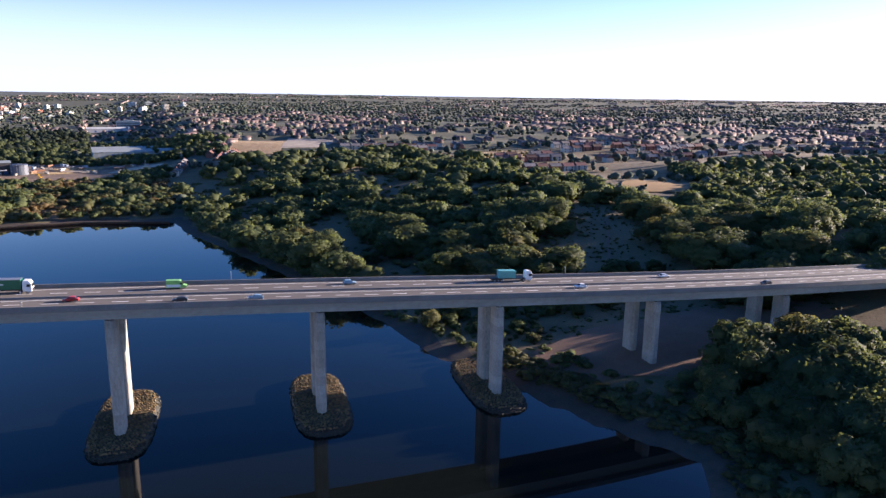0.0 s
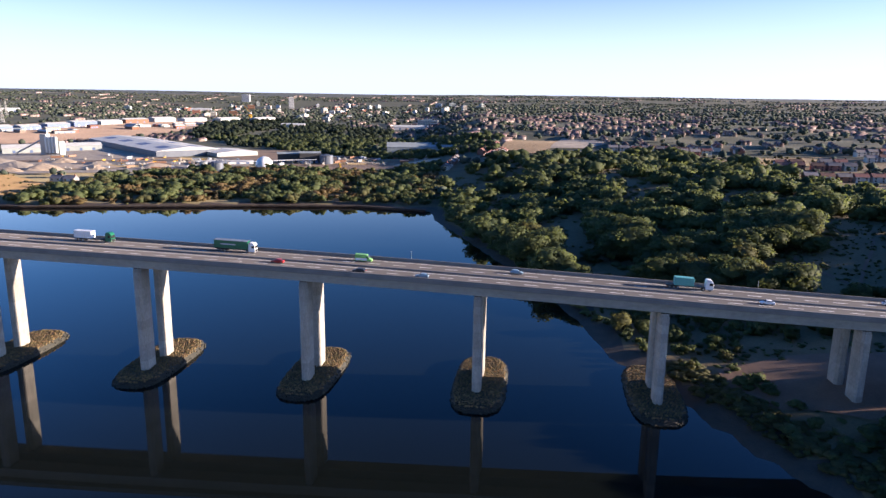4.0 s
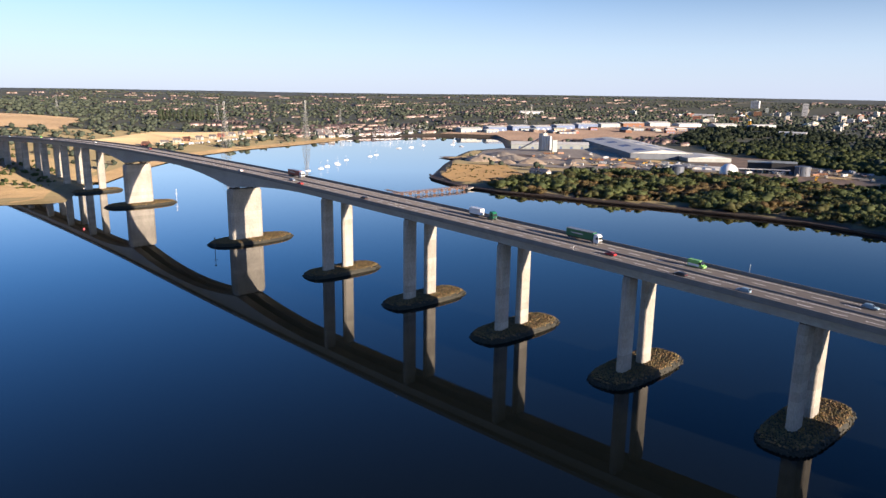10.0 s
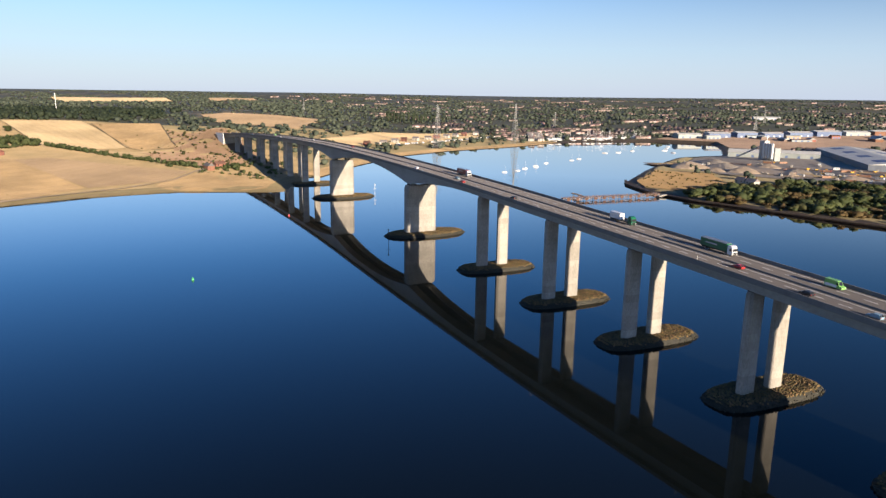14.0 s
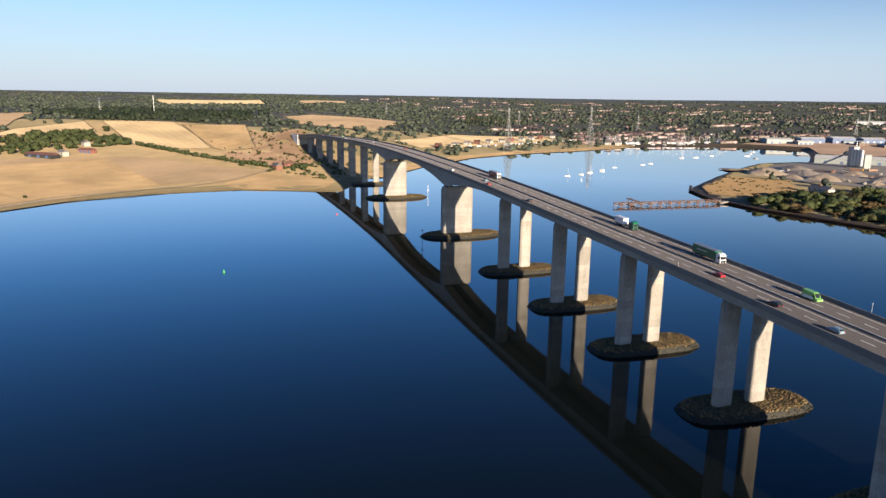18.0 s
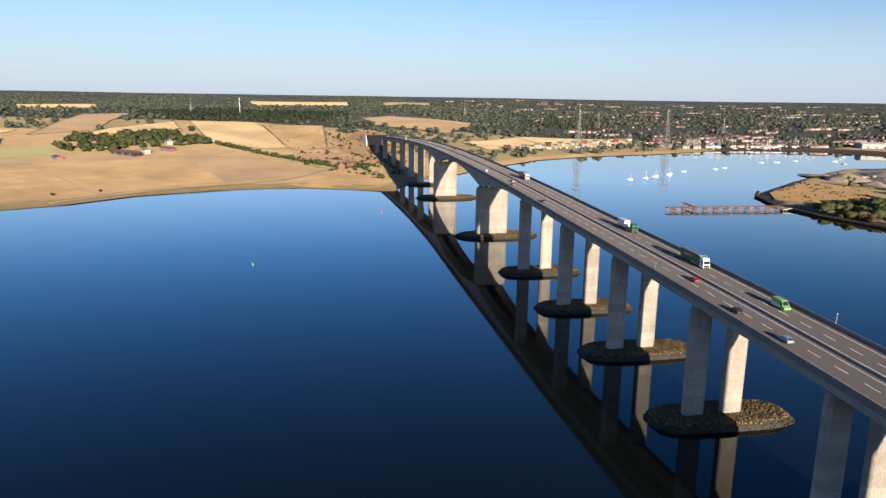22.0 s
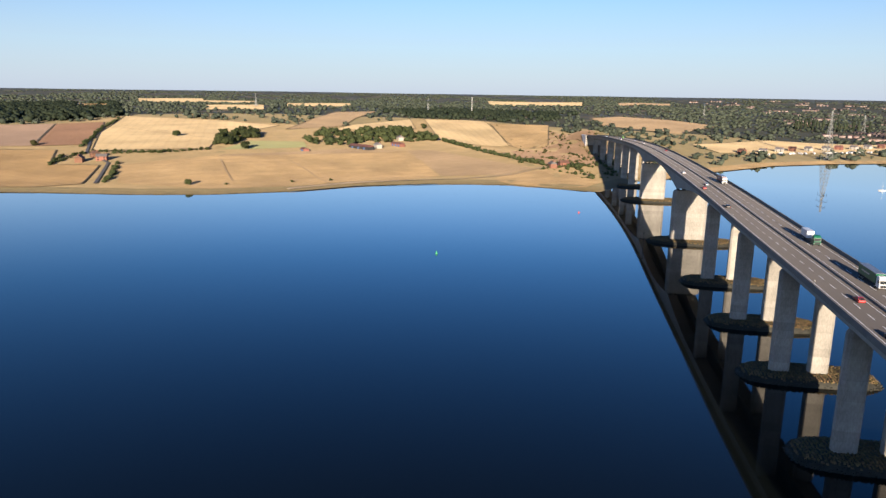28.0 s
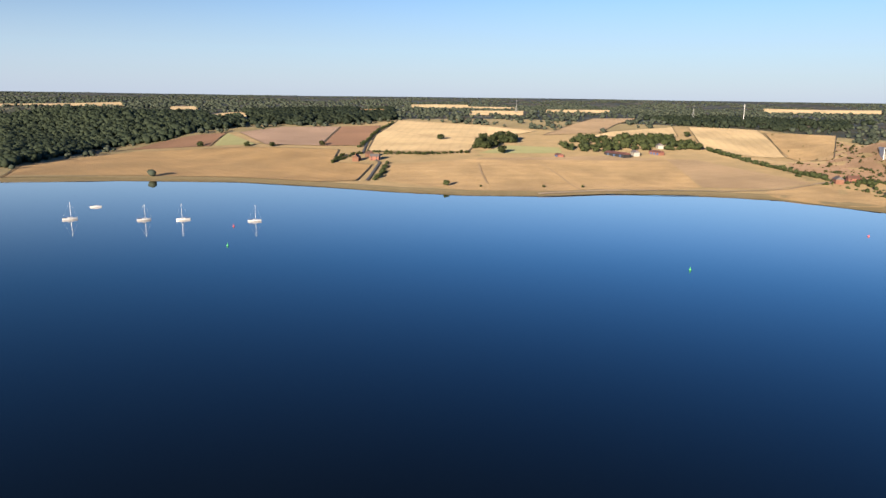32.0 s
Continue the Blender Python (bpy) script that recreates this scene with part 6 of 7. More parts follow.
# heaps of stone and sand
for k, (x, y, rr, h, mat) in enumerate([(-585, 520, 26, 9, SANDPILE), (-505, 535, 20, 8, SANDPILE), (-530, 512, 14, 5, SANDPILE), (-560, 560, 22, 7, YARD), (-620, 600, 24, 6, YARD), (-455, 560, 15, 5, SANDPILE), (-480, 600, 18, 5, YARD), (-400, 600, 20, 5, SANDPILE), (-540, 620, 16, 6, SANDPILE)]):
    rnd = random.Random(k)
    verts, faces = [(0, 0, h)], []
    for i in range(1, 6):
        for j in range(20):
            a, q = j * math.tau / 20, i / 5
            rad = rr * q * (1 + 0.12 * math.sin(a * 3 + k) + rnd.uniform(-0.05, 0.05))
            verts.append((rad * math.cos(a) * 1.3, rad * math.sin(a), h * (1 - q ** 1.15) + rnd.uniform(-0.25, 0.25) - (0.8 if i == 5 else 0)))
    faces += [(0, 1 + j, 1 + (j + 1) % 20) for j in range(20)]
    for i in range(4):
        faces += [(1 + 20 * i + j, 21 + 20 * i + j, 21 + 20 * i + (j + 1) % 20, 1 + 20 * i + (j + 1) % 20) for j in range(20)]
    ob = raw("sand_mound", verts, faces, mat)
    ob.location = (x, y, ground_at(x, y))
    tagged(ob, "conical heap of pale sand and gravel in the yard", "heap", "heaps of aggregate")

# containers and parked lorries, loose in the yards
container = thing("container", (0, 0, 0), "ribbed steel shipping container in the yard", "container", "containers in the yard")
bm = bmesh.new()
box(bm, -6, 6, -1.2, 1.2, 0, 2.6, bevel=0.05)
part("body", bm, SAND_PAINT, container)
for k in range(12):
    bm = bmesh.new()
    box(bm, -5.7 + k, -5.4 + k, -1.28, 1.28, 0.1, 2.5)
    part("rib", bm, SAND_PAINT, container)
for s in (-0.6, 0.6):
    bm = bmesh.new()
    box(bm, 5.98, 6.08, s - 0.55, s + 0.55, 0.1, 2.5)
    part("door", bm, MAROON, container)
container.matrix_world = pose(-470, 640, ground_at(-470, 640) + 0.6, 0, 0, 30)
rnd = random.Random(12)
for k in range(26):
    x, y = (rnd.uniform(-600, -330), rnd.uniform(560, 690)) if k < 16 else (rnd.uniform(-200, -60), rnd.uniform(700, 800))
    copy_thing(container, pose(x, y, ground_at(x, y) + 0.7, 0, 0, rnd.choice((30, 120, 15, 75))))

# skips, block stacks and site cabins strewn over the works
skip = thing("skip", (0, 0, 0), "open steel waste skip in the works yard", "skip", "skips in the yard")
bm = bmesh.new()
base = [bm.verts.new(p) for p in ((-1.4, -0.9, 0), (1.4, -0.9, 0), (1.4, 0.9, 0), (-1.4, 0.9, 0))]
rim = [bm.verts.new(p) for p in ((-2.4, -1.2, 1.7), (2.4, -1.2, 1.7), (2.4, 1.2, 1.7), (-2.4, 1.2, 1.7))]
low = [bm.verts.new(p) for p in ((-1.3, -0.8, 0.3), (1.3, -0.8, 0.3), (1.3, 0.8, 0.3), (-1.3, 0.8, 0.3))]
bm.faces.new(base[::-1])
bm.faces.new(low)
for i in range(4):
    bm.faces.new((base[i], base[(i + 1) % 4], rim[(i + 1) % 4], rim[i]))
    bm.faces.new((rim[i], rim[(i + 1) % 4], low[(i + 1) % 4], low[i]))
part("tub", bm, YELLOW, skip)
for s in (-1, 1):
    bm = bmesh.new()
    rod(bm, (-0.7, s * 1.12, 1.0), (0.7, s * 1.12, 1.0), 0.1, None, 6)
    part("lug", bm, STEEL, skip)
stack = thing("block_stack", (0, 0, 0), "stack of pale concrete blocks in the works yard", "block stack", "stacks in the yard")
for k in range(6):
    bm = bmesh.new()
    box(bm, -5 + 1.7 * k, -3.5 + 1.7 * k, -1.1, 1.1, 0, 1.4 + 0.7 * ((k * 5) % 3), bevel=0.06)
    part("block", bm, CONCRETE, stack)
cabin = thing("site_cabin", (0, 0, 0), "white portable site cabin in the works yard", "site cabin", "cabins in the yard")
bm = bmesh.new()
box(bm, -4.8, 4.8, -1.5, 1.5, 0.2, 2.9, bevel=0.08)
shell = part("body", bm, SHED_WHITE, cabin)
bm = bmesh.new()
box(bm, -4.95, 4.95, -1.65, 1.65, 2.88, 3.05)
part("roof", bm, SHED_WALL, cabin)
for u in (-3.2, 0.2, 3.0):
    bm = bmesh.new()
    box(bm, u - 0.6, u + 0.6, -1.54, -1.46, 1.2, 2.2)
    part("window", bm, GLASS, shell)
for e, n in ((skip, 20), (stack, 46), (cabin, 30)):
    e.matrix_world = pose(-470 + n, 610, ground_at(-470 + n, 610) + 0.7, 0, 0, n)
    for k in range(n):
        x, y = ((rnd.uniform(-640, -330), rnd.uniform(530, 720)), (rnd.uniform(-460, -300), rnd.uniform(560, 700)), (rnd.uniform(-270, -70), rnd.uniform(640, 800)))[k % 3]
        copy_thing(e, pose(x, y, ground_at(x, y) + 0.7, 0, 0, rnd.choice((30, 120, 15, 75, 126))))

# farms
shed("barn", -795, -372, 55, 44, 12, 4.2, 2.6, DARK_STEEL, DARK_ROOF, "long dark timber barn with a red roof", 1, 0, "barn")
shed("barn", -845, -330, 55, 22, 9, 4, 2.4, BRICK, DARK_ROOF, "small red-roofed farm building", 1, 0, "barn")
shed("barn", -742, -438, 40, 14, 8, 3, 2, BRICK, DARK_ROOF, "low brick farm outbuilding", 1, 0, "barn")
FARM = [(-812, -352, 40, 1), (-562, -650, 20, 0), (-598, -655, 60, 0), (-700, -98, 20, 2), (-720, -84, 110, 0), (-925, -345, 30, 1), (-578, -632, 110, 2)]
for x, y, t, k in FARM:
    house(x, y, t, k, "old farmhouse with a tiled roof among trees", "farmhouses on the south bank")
cottage_row = [(-1010 - 26 * k, 205 + 34 * k) for k in range(11)]
for k, (x, y) in enumerate(cottage_row):
    house(x - 18 + rnd.uniform(-5, 5), y + rnd.uniform(-5, 5), 52 + rnd.uniform(-20, 20), 1 if k % 3 else 0, "white shoreside cottage behind the marsh", "cottages by the marsh")
for k in range(14):
    x, y = -1110 - 22 * (k % 7) + rnd.uniform(-6, 6), 590 + 20 * (k // 7) + 12 * (k % 7)
    house(x, y, 60 + rnd.uniform(-20, 20), 1, "white waterside house by the marina", "houses by the marina")
caravan = thing("caravan", (0, 0, 0), "small white caravan parked beside the marsh", "caravan", "caravans by the marsh")
bm = bmesh.new()
box(bm, -4, 4, -1.4, 1.4, 0.4, 3.0, bevel=0.3)
part("body", bm, HULL, caravan)
for u in (-2.4, 0, 2.4):
    bm = bmesh.new()
    box(bm, u - 0.7, u + 0.7, -1.44, -1.38, 1.4, 2.3)
    part("window", bm, GLASS, caravan)
bm = bmesh.new()
box(bm, -3, 3, -1.1, 1.1, 0, 0.42)
part("chassis", bm, DARK_STEEL, caravan)
caravan.matrix_world = pose(-1020, 240, ground_at(-1020, 240) + 0.2, 0, 0, 60)
for k in range(30):
    x, y = -1035 - 6.2 * k + rnd.uniform(-4, 4), 262 + 10.5 * k + rnd.uniform(-8, 8)
    copy_thing(caravan, pose(x, y, ground_at(x, y) + 0.2, 0, 0, rnd.uniform(0, 180)))

# tower blocks and offices in the town
def block(x, y, w, d, h, turn, mat, label):
    x, y, w, d, h = 150 + (x - 150) * 0.76, -150 + (y + 150) * 0.76, w * 0.76, d * 0.76, h * 0.76
    e = thing("tower_block", (x, y, ground_at(x, y)), label, "tower block", "tower blocks in the town", turn=turn)
    bm = bmesh.new()
    box(bm, -w / 2, w / 2, -d / 2, d / 2, -2, h)
    body = part("wall", bm, mat, e)
    for k in range(max(2, int(h / 6))):
        z = 3 + k * (h - 4) / max(2, int(h / 6))
        bm = bmesh.new()
        box(bm, -w * 0.46, w * 0.46, -d / 2 - 0.1, d / 2 + 0.1, z, z + 1.5)
        part("window_band", bm, GLASS, body)
    bm = bmesh.new()
    box(bm, -w * 0.2, w * 0.2, -d * 0.2, d * 0.2, h, h + 3)
    part("plant_room", bm, SHED_WALL, e)


block(-1439, 3920, 30, 22, 66, 20, SHED_WHITE, "white residential tower block on the skyline")
block(-1900, 4330, 50, 30, 46, 10, SHED_WHITE, "broad white tower block on the skyline")
for k in range(60):
    x, y = rnd.uniform(-1900, -250), rnd.uniform(2500, 4300)
    block(x, y, rnd.uniform(16, 44), rnd.uniform(14, 24), rnd.uniform(9, 26), rnd.uniform(0, 90), rnd.choice((SHED_WHITE, RENDER_WALL, BRICK, SHED_WALL, RENDER_WALL)), "pale flat-roofed block in the town centre")
block(-330, 2180, 70, 20, 24, 5, RENDER_WALL, "long cream slab of flats in the town")

# ---- pylons, masts, crane ----
def lattice(bm, base, top, h, levels, r=0.14):
    """A square tapering lattice mast."""
    pts = []
    for k in range(levels + 1):
        q = k / levels
        w = (base + (top - base) * min(1.0, q * 1.25)) / 2
        pts.append([Vector((sx * w, sy * w, h * q)) for sx, sy in ((-1, -1), (1, -1), (1, 1), (-1, 1))])
    for k in range(levels):
        for j in range(4):
            rod(bm, pts[k][j], pts[k + 1][j], r * 1.6, None, 4)
            rod(bm, pts[k][j], pts[k + 1][(j + 1) % 4], r, None, 4)
            rod(bm, pts[k][(j + 1) % 4], pts[k + 1][j], r, None, 4)
            rod(bm, pts[k + 1][j], pts[k + 1][(j + 1) % 4], r, None, 4)


PYLON = surface("weathered_pylon_steel", (0.22, 0.23, 0.22), (0.32, 0.33, 0.32), 2, 6, 0.6, metal=0.3, relief=0)


def pylon(x, y, h, turn):
    e = thing("pylon", (x, y, ground_at(x, y)), "tall grey lattice electricity pylon", "pylon", "pylons across the estuary", turn=turn)
    bm = bmesh.new()
    lattice(bm, h * 0.16, h * 0.025, h, 13, 0.16)
    part("lattice_tower", bm, PYLON, e)
    for z, w in ((0.66, 0.13), (0.78, 0.16), (0.90, 0.12)):
        bm = bmesh.new()
        for s in (-1, 1):
            for q in (-0.6, 0.6):
                rod(bm, (0, q, h * z + 1.4), (s * h * w, 0, h * z), 0.16, 0.12, 4)
                rod(bm, (0, q, h * z - 1.4), (s * h * w, 0, h * z), 0.16, 0.12, 4)
        arm = part("cross_arm", bm, PYLON, e)
        for s in (-1, 1):
            bm = bmesh.new()
            rod(bm, (s * h * w, 0, h * z), (s * h * w, 0, h * z - 3.2), 0.2, None, 6)
            part("insulator", bm, GLASS, arm)


for x, y, h, t in ((-1062, 520, 77, 20), (-985, 318, 76, 20), (-1500, 900, 42, 40), (-1700, 640, 42, 40), (-1330, 1500, 44, 60), (-1180, 1300, 44, 60), (-1560, -420, 36, 10), (-1620, -900, 34, 10), (-1900, 300, 40, 10)):
    pylon(x, y, h, t)
e = thing("water_mast", (-1528, -306, ground_at(-1528, -306)), "slender white communications mast among trees", "mast")
bm = bmesh.new()
rod(bm, (0, 0, -1), (0, 0, 42), 0.7, 0.45, 10)
part("pole", bm, HULL, e)
for z in (40, 36):
    bm = bmesh.new()
    rod(bm, (0, 0, z), (0, 0, z + 1.8), 0.9, None, 10)
    part("antenna_ring", bm, HULL, e)
e = thing("harbour_crane", (-820, 1900, ground_at(-820, 1900)), "yellow harbour crane on the quay", "crane")
bm = bmesh.new()
lattice(bm, 9, 6, 18, 4, 0.35)
part("portal", bm, YELLOW, e)
bm = bmesh.new()
box(bm, -3, 3, -2.5, 2.5, 18, 23, bevel=0.2)
part("cab", bm, HULL, e)
bm = bmesh.new()
rod(bm, (2, 0, 21), (-26, 8, 46), 0.9, 0.5, 6)
part("jib", bm, YELLOW, e)

# ---- jetty ----
jetty = thing("jetty", (0, 0, 0), "derelict timber jetty on piles reaching into the estuary", "jetty")
tip, root = Vector((-390, 182, 0)), Vector((-386, 292, 0))
way = (root - tip).normalized()
out = Vector((way.y, -way.x, 0))
L = (root - tip).length
for k in range(30):
    c = tip + way * (L * (k + 0.5) / 30)
    bm = bmesh.new()
    box(bm, -2.4, 2.4, -L / 61, L / 61, 3.0, 3.25, Matrix.Translation(c) @ Matrix.Rotation(math.atan2(-way.x, way.y), 4, "Z"))
    part("deck_plank", bm, TIMBER, jetty)
for k in range(23):
    c = tip + way * (L * k / 22)
    for s in (-2.2, 2.2):
        bm = bmesh.new()
        q = c + out * s
        rod(bm, (q.x, q.y, -4), (q.x, q.y, 4.3), 0.26, 0.22, 7)
        part("timber_post", bm, TIMBER, jetty)
    bm = bmesh.new()
    a, b = c + out * 2.6, c - out * 2.6
    rod(bm, (a.x, a.y, 2.8), (b.x, b.y, 2.8), 0.2, None, 4)
    part("cross_beam", bm, TIMBER, jetty)
for s in (-2.35, 2.35):
    for z in (1.6, 3.9):
        bm = bmesh.new()
        a, b = tip + out * s, root + out * s
        rod(bm, (a.x, a.y, z), (b.x, b.y, z), 0.17, None, 5)
        part("rail", bm, RUST if z > 2 else TIMBER, jetty)
for k in range(11):
    c = tip + way * (L * (k + 0.5) / 11) + out * 2.7
    bm = bmesh.new()
    box(bm, -0.2, 0.2, -1.7, 1.7, 0.8, 3.2, Matrix.Translation(c) @ Matrix.Rotation(math.atan2(-way.x, way.y), 4, "Z"))
    part("fender", bm, RUST, jetty, "rusty steel fender panel")
bm = bmesh.new()
a = tip + Vector((-26, 30, 0))
b = tip + Vector((-1, 26, 0))
box(bm, -14, 14, -2.2, 2.2, 3.0, 3.3, Matrix.Translation((a + b) / 2) @ Matrix.Rotation(math.atan2(b.y - a.y, b.x - a.x), 4, "Z"))
part("side_stage", bm, TIMBER, jetty)
for q in (a, a + Vector((4, -2, 0)), (a + b) / 2, (a + b) / 2 + Vector((0, 2.5, 0))):
    bm = bmesh.new()
    rod(bm, (q.x, q.y, -4), (q.x, q.y, 4), 0.28, 0.24, 7)
    part("timber_post", bm, TIMBER, jetty)
for k in range(2):
    bm = bmesh.new()
    box(bm, -5, 5, -2.2, 2.2, -0.5, 0.5, pose(-390 + 8 * k, 296 - 3 * k, 1.8, 0, 14 - 20 * k, 70 + 25 * k), bevel=0.1)
    part("fallen_slab", bm, CONCRETE, jetty, "tilted broken concrete slab")

# ---- boats and buoys ----
def hull_mesh(bm, length, beam, free):
    """A yacht's hull lofted from bow to stern."""
    rings = []
    for q, w, k in ((0.0, 0.62, 0.55), (0.2, 0.88, 0.8), (0.45, 1.0, 1.0), (0.7, 0.78, 0.9), (0.88, 0.42, 0.5), (1.0, 0.03, 0.1)):
        x, b, f = (q - 0.5) * length, beam / 2 * w, free * (1 + 0.35 * max(0, q - 0.4))
        rings.append([bm.verts.new(p) for p in ((x, -b, f), (x, -b * 0.92, f * 0.3), (x, -b * 0.45, -0.45 * k), (x, b * 0.45, -0.45 * k), (x, b * 0.92, f * 0.3), (x, b, f))])
    for a, b in zip(rings, rings[1:]):
        for i in range(5):
            bm.faces.new((a[i], a[i + 1], b[i + 1], b[i]))
        bm.faces.new((a[5], a[0], b[0], b[5]))
    bm.faces.new(rings[0])
    bm.faces.new(rings[-1][::-1])
    bmesh.ops.recalc_face_normals(bm, faces=bm.faces)


def yacht(length, label, group, rigged=True):
    e = thing("yacht", (0, 0, 0), label, "yacht", group)
    bm = bmesh.new()
    hull_mesh(bm, length, length * 0.31, length * 0.11)
    hull = part("hull", bm, HULL, e)
    bm = bmesh.new()
    box(bm, -length * 0.12, length * 0.2, -length * 0.085, length * 0.085, length * 0.1, length * 0.165, bevel=0.12)
    cabin = part("coachroof", bm, HULL, e)
    for s in (-1, 1):
        bm = bmesh.new()
        box(bm, -length * 0.06, length * 0.15, s * length * 0.086 - 0.03, s * length * 0.086 + 0.03, length * 0.125, length * 0.148)
        part("window", bm, GLASS, cabin)
    bm = bmesh.new()
    box(bm, -length * 0.42, -length * 0.16, -length * 0.07, length * 0.07, length * 0.115, length * 0.125)
    part("cockpit_floor", bm, TIMBER, hull)
    if rigged:
        h = length * 1.25
        bm = bmesh.new()
        rod(bm, (length * 0.08, 0, length * 0.16), (length * 0.08, 0, h), 0.13, 0.09, 6)
        m = part("mast", bm, MAST, e)
        bm = bmesh.new()
        rod(bm, (length * 0.08, 0, length * 0.26), (-length * 0.33, 0, length * 0.25), 0.2, 0.16, 6)
        part("boom", bm, SHED_BLUE, m, "boom with a blue furled sail cover")
        bm = bmesh.new()
        rod(bm, (length * 0.08, 0, h), (length * 0.49, 0, length * 0.14), 0.02, None, 4)
        rod(bm, (length * 0.08, 0, h), (-length * 0.48, 0, length * 0.12), 0.02, None, 4)
        part("stays", bm, MAST, m)
    return e


sail = yacht(10.5, "white moored sailing yacht with a bare mast", "moored yachts")
sail.matrix_world = pose(-128, -592, 0, 0, 0, 152)
motor = yacht(9.0, "white moored motor cruiser without a mast", "moored yachts", False)
motor.matrix_world = pose(-175, -630, 0, 0, 0, 145)
for x, y, t in [(-157, -545, 155), (-174, -522, -34), (-200, -474, 141), (-628, 254, 60), (-640, 280, 50), (-655, 300, 65), (-664, 306, 40), (-672, 328, 60), (-686, 336, 55), (-717, 373, 70), (-745, 437, 60), (-761, 461, 60), (-871, 655, 50), (-900, 760, 30), (-940, 800, 40)]:
    c = copy_thing(sail, pose(x, y, 0, 0, 0, t))
    c.scale = (0.62, 0.62, 0.74) if x < -600 else (0.95, 0.95, 0.95)
for x, y, t in [(-844, 574, 40), (-847, 605, 70), (-815, 700, 20), (-860, 720, 60)]:
    copy_thing(motor, pose(x, y, 0, 0, 0, t))
ashore = yacht(9.5, "white yacht with a bare mast berthed in the marina", "boats in the marina")
ashore.matrix_world = pose(-1100, 640, 2.6, 0, 0, 30)
for k in range(95):
    q = rnd.random()
    x, y = -1118 + rnd.uniform(-45, 6) + 14 * math.sin(q * 3), 590 + 300 * q
    d = float(shore_distance(np.array([x]), np.array([y]))[0])
    c = copy_thing(ashore, pose(x, y, 0 if d < 0 else ground_at(x, y) + 1.0, 0, 0, rnd.uniform(0, 360)))
    c.scale = (1, 1, rnd.uniform(0.9, 1.7))


def buoy(x, y, mat, label, h=1.3):
    e = thing("buoy", (x, y, 0), label, "buoy", "channel buoys")
    bm = bmesh.new()
    rod(bm, (0, 0, -0.4), (0, 0, 0.6), 0.75, 0.68, 14)
    part("float", bm, mat, e)
    bm = bmesh.new()
    rod(bm, (0, 0, 0.6), (0, 0, h), 0.55, 0.22, 12)
    part("tower", bm, mat, e)
    bm = bmesh.new()
    rod(bm, (0, 0, h), (0, 0, h + 0.5), 0.16, None, 8)
    part("lamp", bm, mat, e)


buoy(-222, -160, BUOY_GREEN, "small green conical channel buoy")
buoy(-126, -424, BUOY_GREEN, "small green conical channel buoy")
buoy(-400, -71, BUOY_RED, "small red can buoy on the water", 0.9)
buoy(-176, -471, BUOY_RED, "small red can buoy on the water", 0.9)
for x, y, mat, h in ((-275, -32, DARK_STEEL, 8), (-492, 33, HULL, 9)):
    e = thing("channel_post", (x, y, 0), "slim channel marker post with a cross-piece and top mark", "channel marker", "channel posts by the main piers")
    bm = bmesh.new()
    rod(bm, (0, 0, -3), (0, 0, h), 0.2, 0.15, 8)
    part("timber_post", bm, mat, e)
    bm = bmesh.new()
    rod(bm, (0, -1.3, h * 0.62), (0, 1.3, h * 0.62), 0.16, None, 6)
    part("cross_piece", bm, mat, e)
    bm = bmesh.new()
    box(bm, -0.4, 0.4, -0.4, 0.4, h, h + 0.9, bevel=0.12)
    part("top_mark", bm, mat, e)

# ---- vehicles on the deck ----
def shell(bm, profile, half, inset, y_scale=1.0):
    """A body drawn across from a side profile, its upper points drawn in."""
    a = [bm.verts.new((x, -half + (inset if up else 0), z)) for x, z, up in profile]
    b = [bm.verts.new((x, half - (inset if up else 0), z)) for x, z, up in profile]
    n = len(profile)
    bm.faces.new(a)
    bm.faces.new(b[::-1])
    for i in range(n):
        bm.faces.new((a[i], b[i], b[(i + 1) % n], a[(i + 1) % n]))
    bmesh.ops.recalc_face_normals(bm, faces=bm.faces)


def wheels(e, xs, half, r=0.33, wide=0.22):
    for x in xs:
        for s in (-1, 1):
            bm = bmesh.new()
            rod(bm, (x, s * half - wide / 2, r), (x, s * half + wide / 2, r), r, None, 14)
            w = part("wheel", bm, RUBBER, e)
            bm = bmesh.new()
            rod(bm, (x, s * (half + 0.01) - wide / 2 - 0.005, r), (x, s * (half + 0.01) + wide / 2 + 0.005, r), r * 0.6, None, 10)
            part("rim", bm, STEEL, w)


def lamps(e, front, back, half, z):
    for s in (-1, 1):
        bm = bmesh.new()
        box(bm, front - 0.08, front + 0.03, s * (half - 0.2) - 0.16, s * (half - 0.2) + 0.16, z - 0.08, z + 0.08)
        part("headlight", bm, LAMP_CLEAR, e)
        bm = bmesh.new()
        box(bm, back - 0.03, back + 0.08, s * (half - 0.16) - 0.12, s * (half - 0.16) + 0.12, z, z + 0.2)
        part("tail_light", bm, LAMP_RED, e)


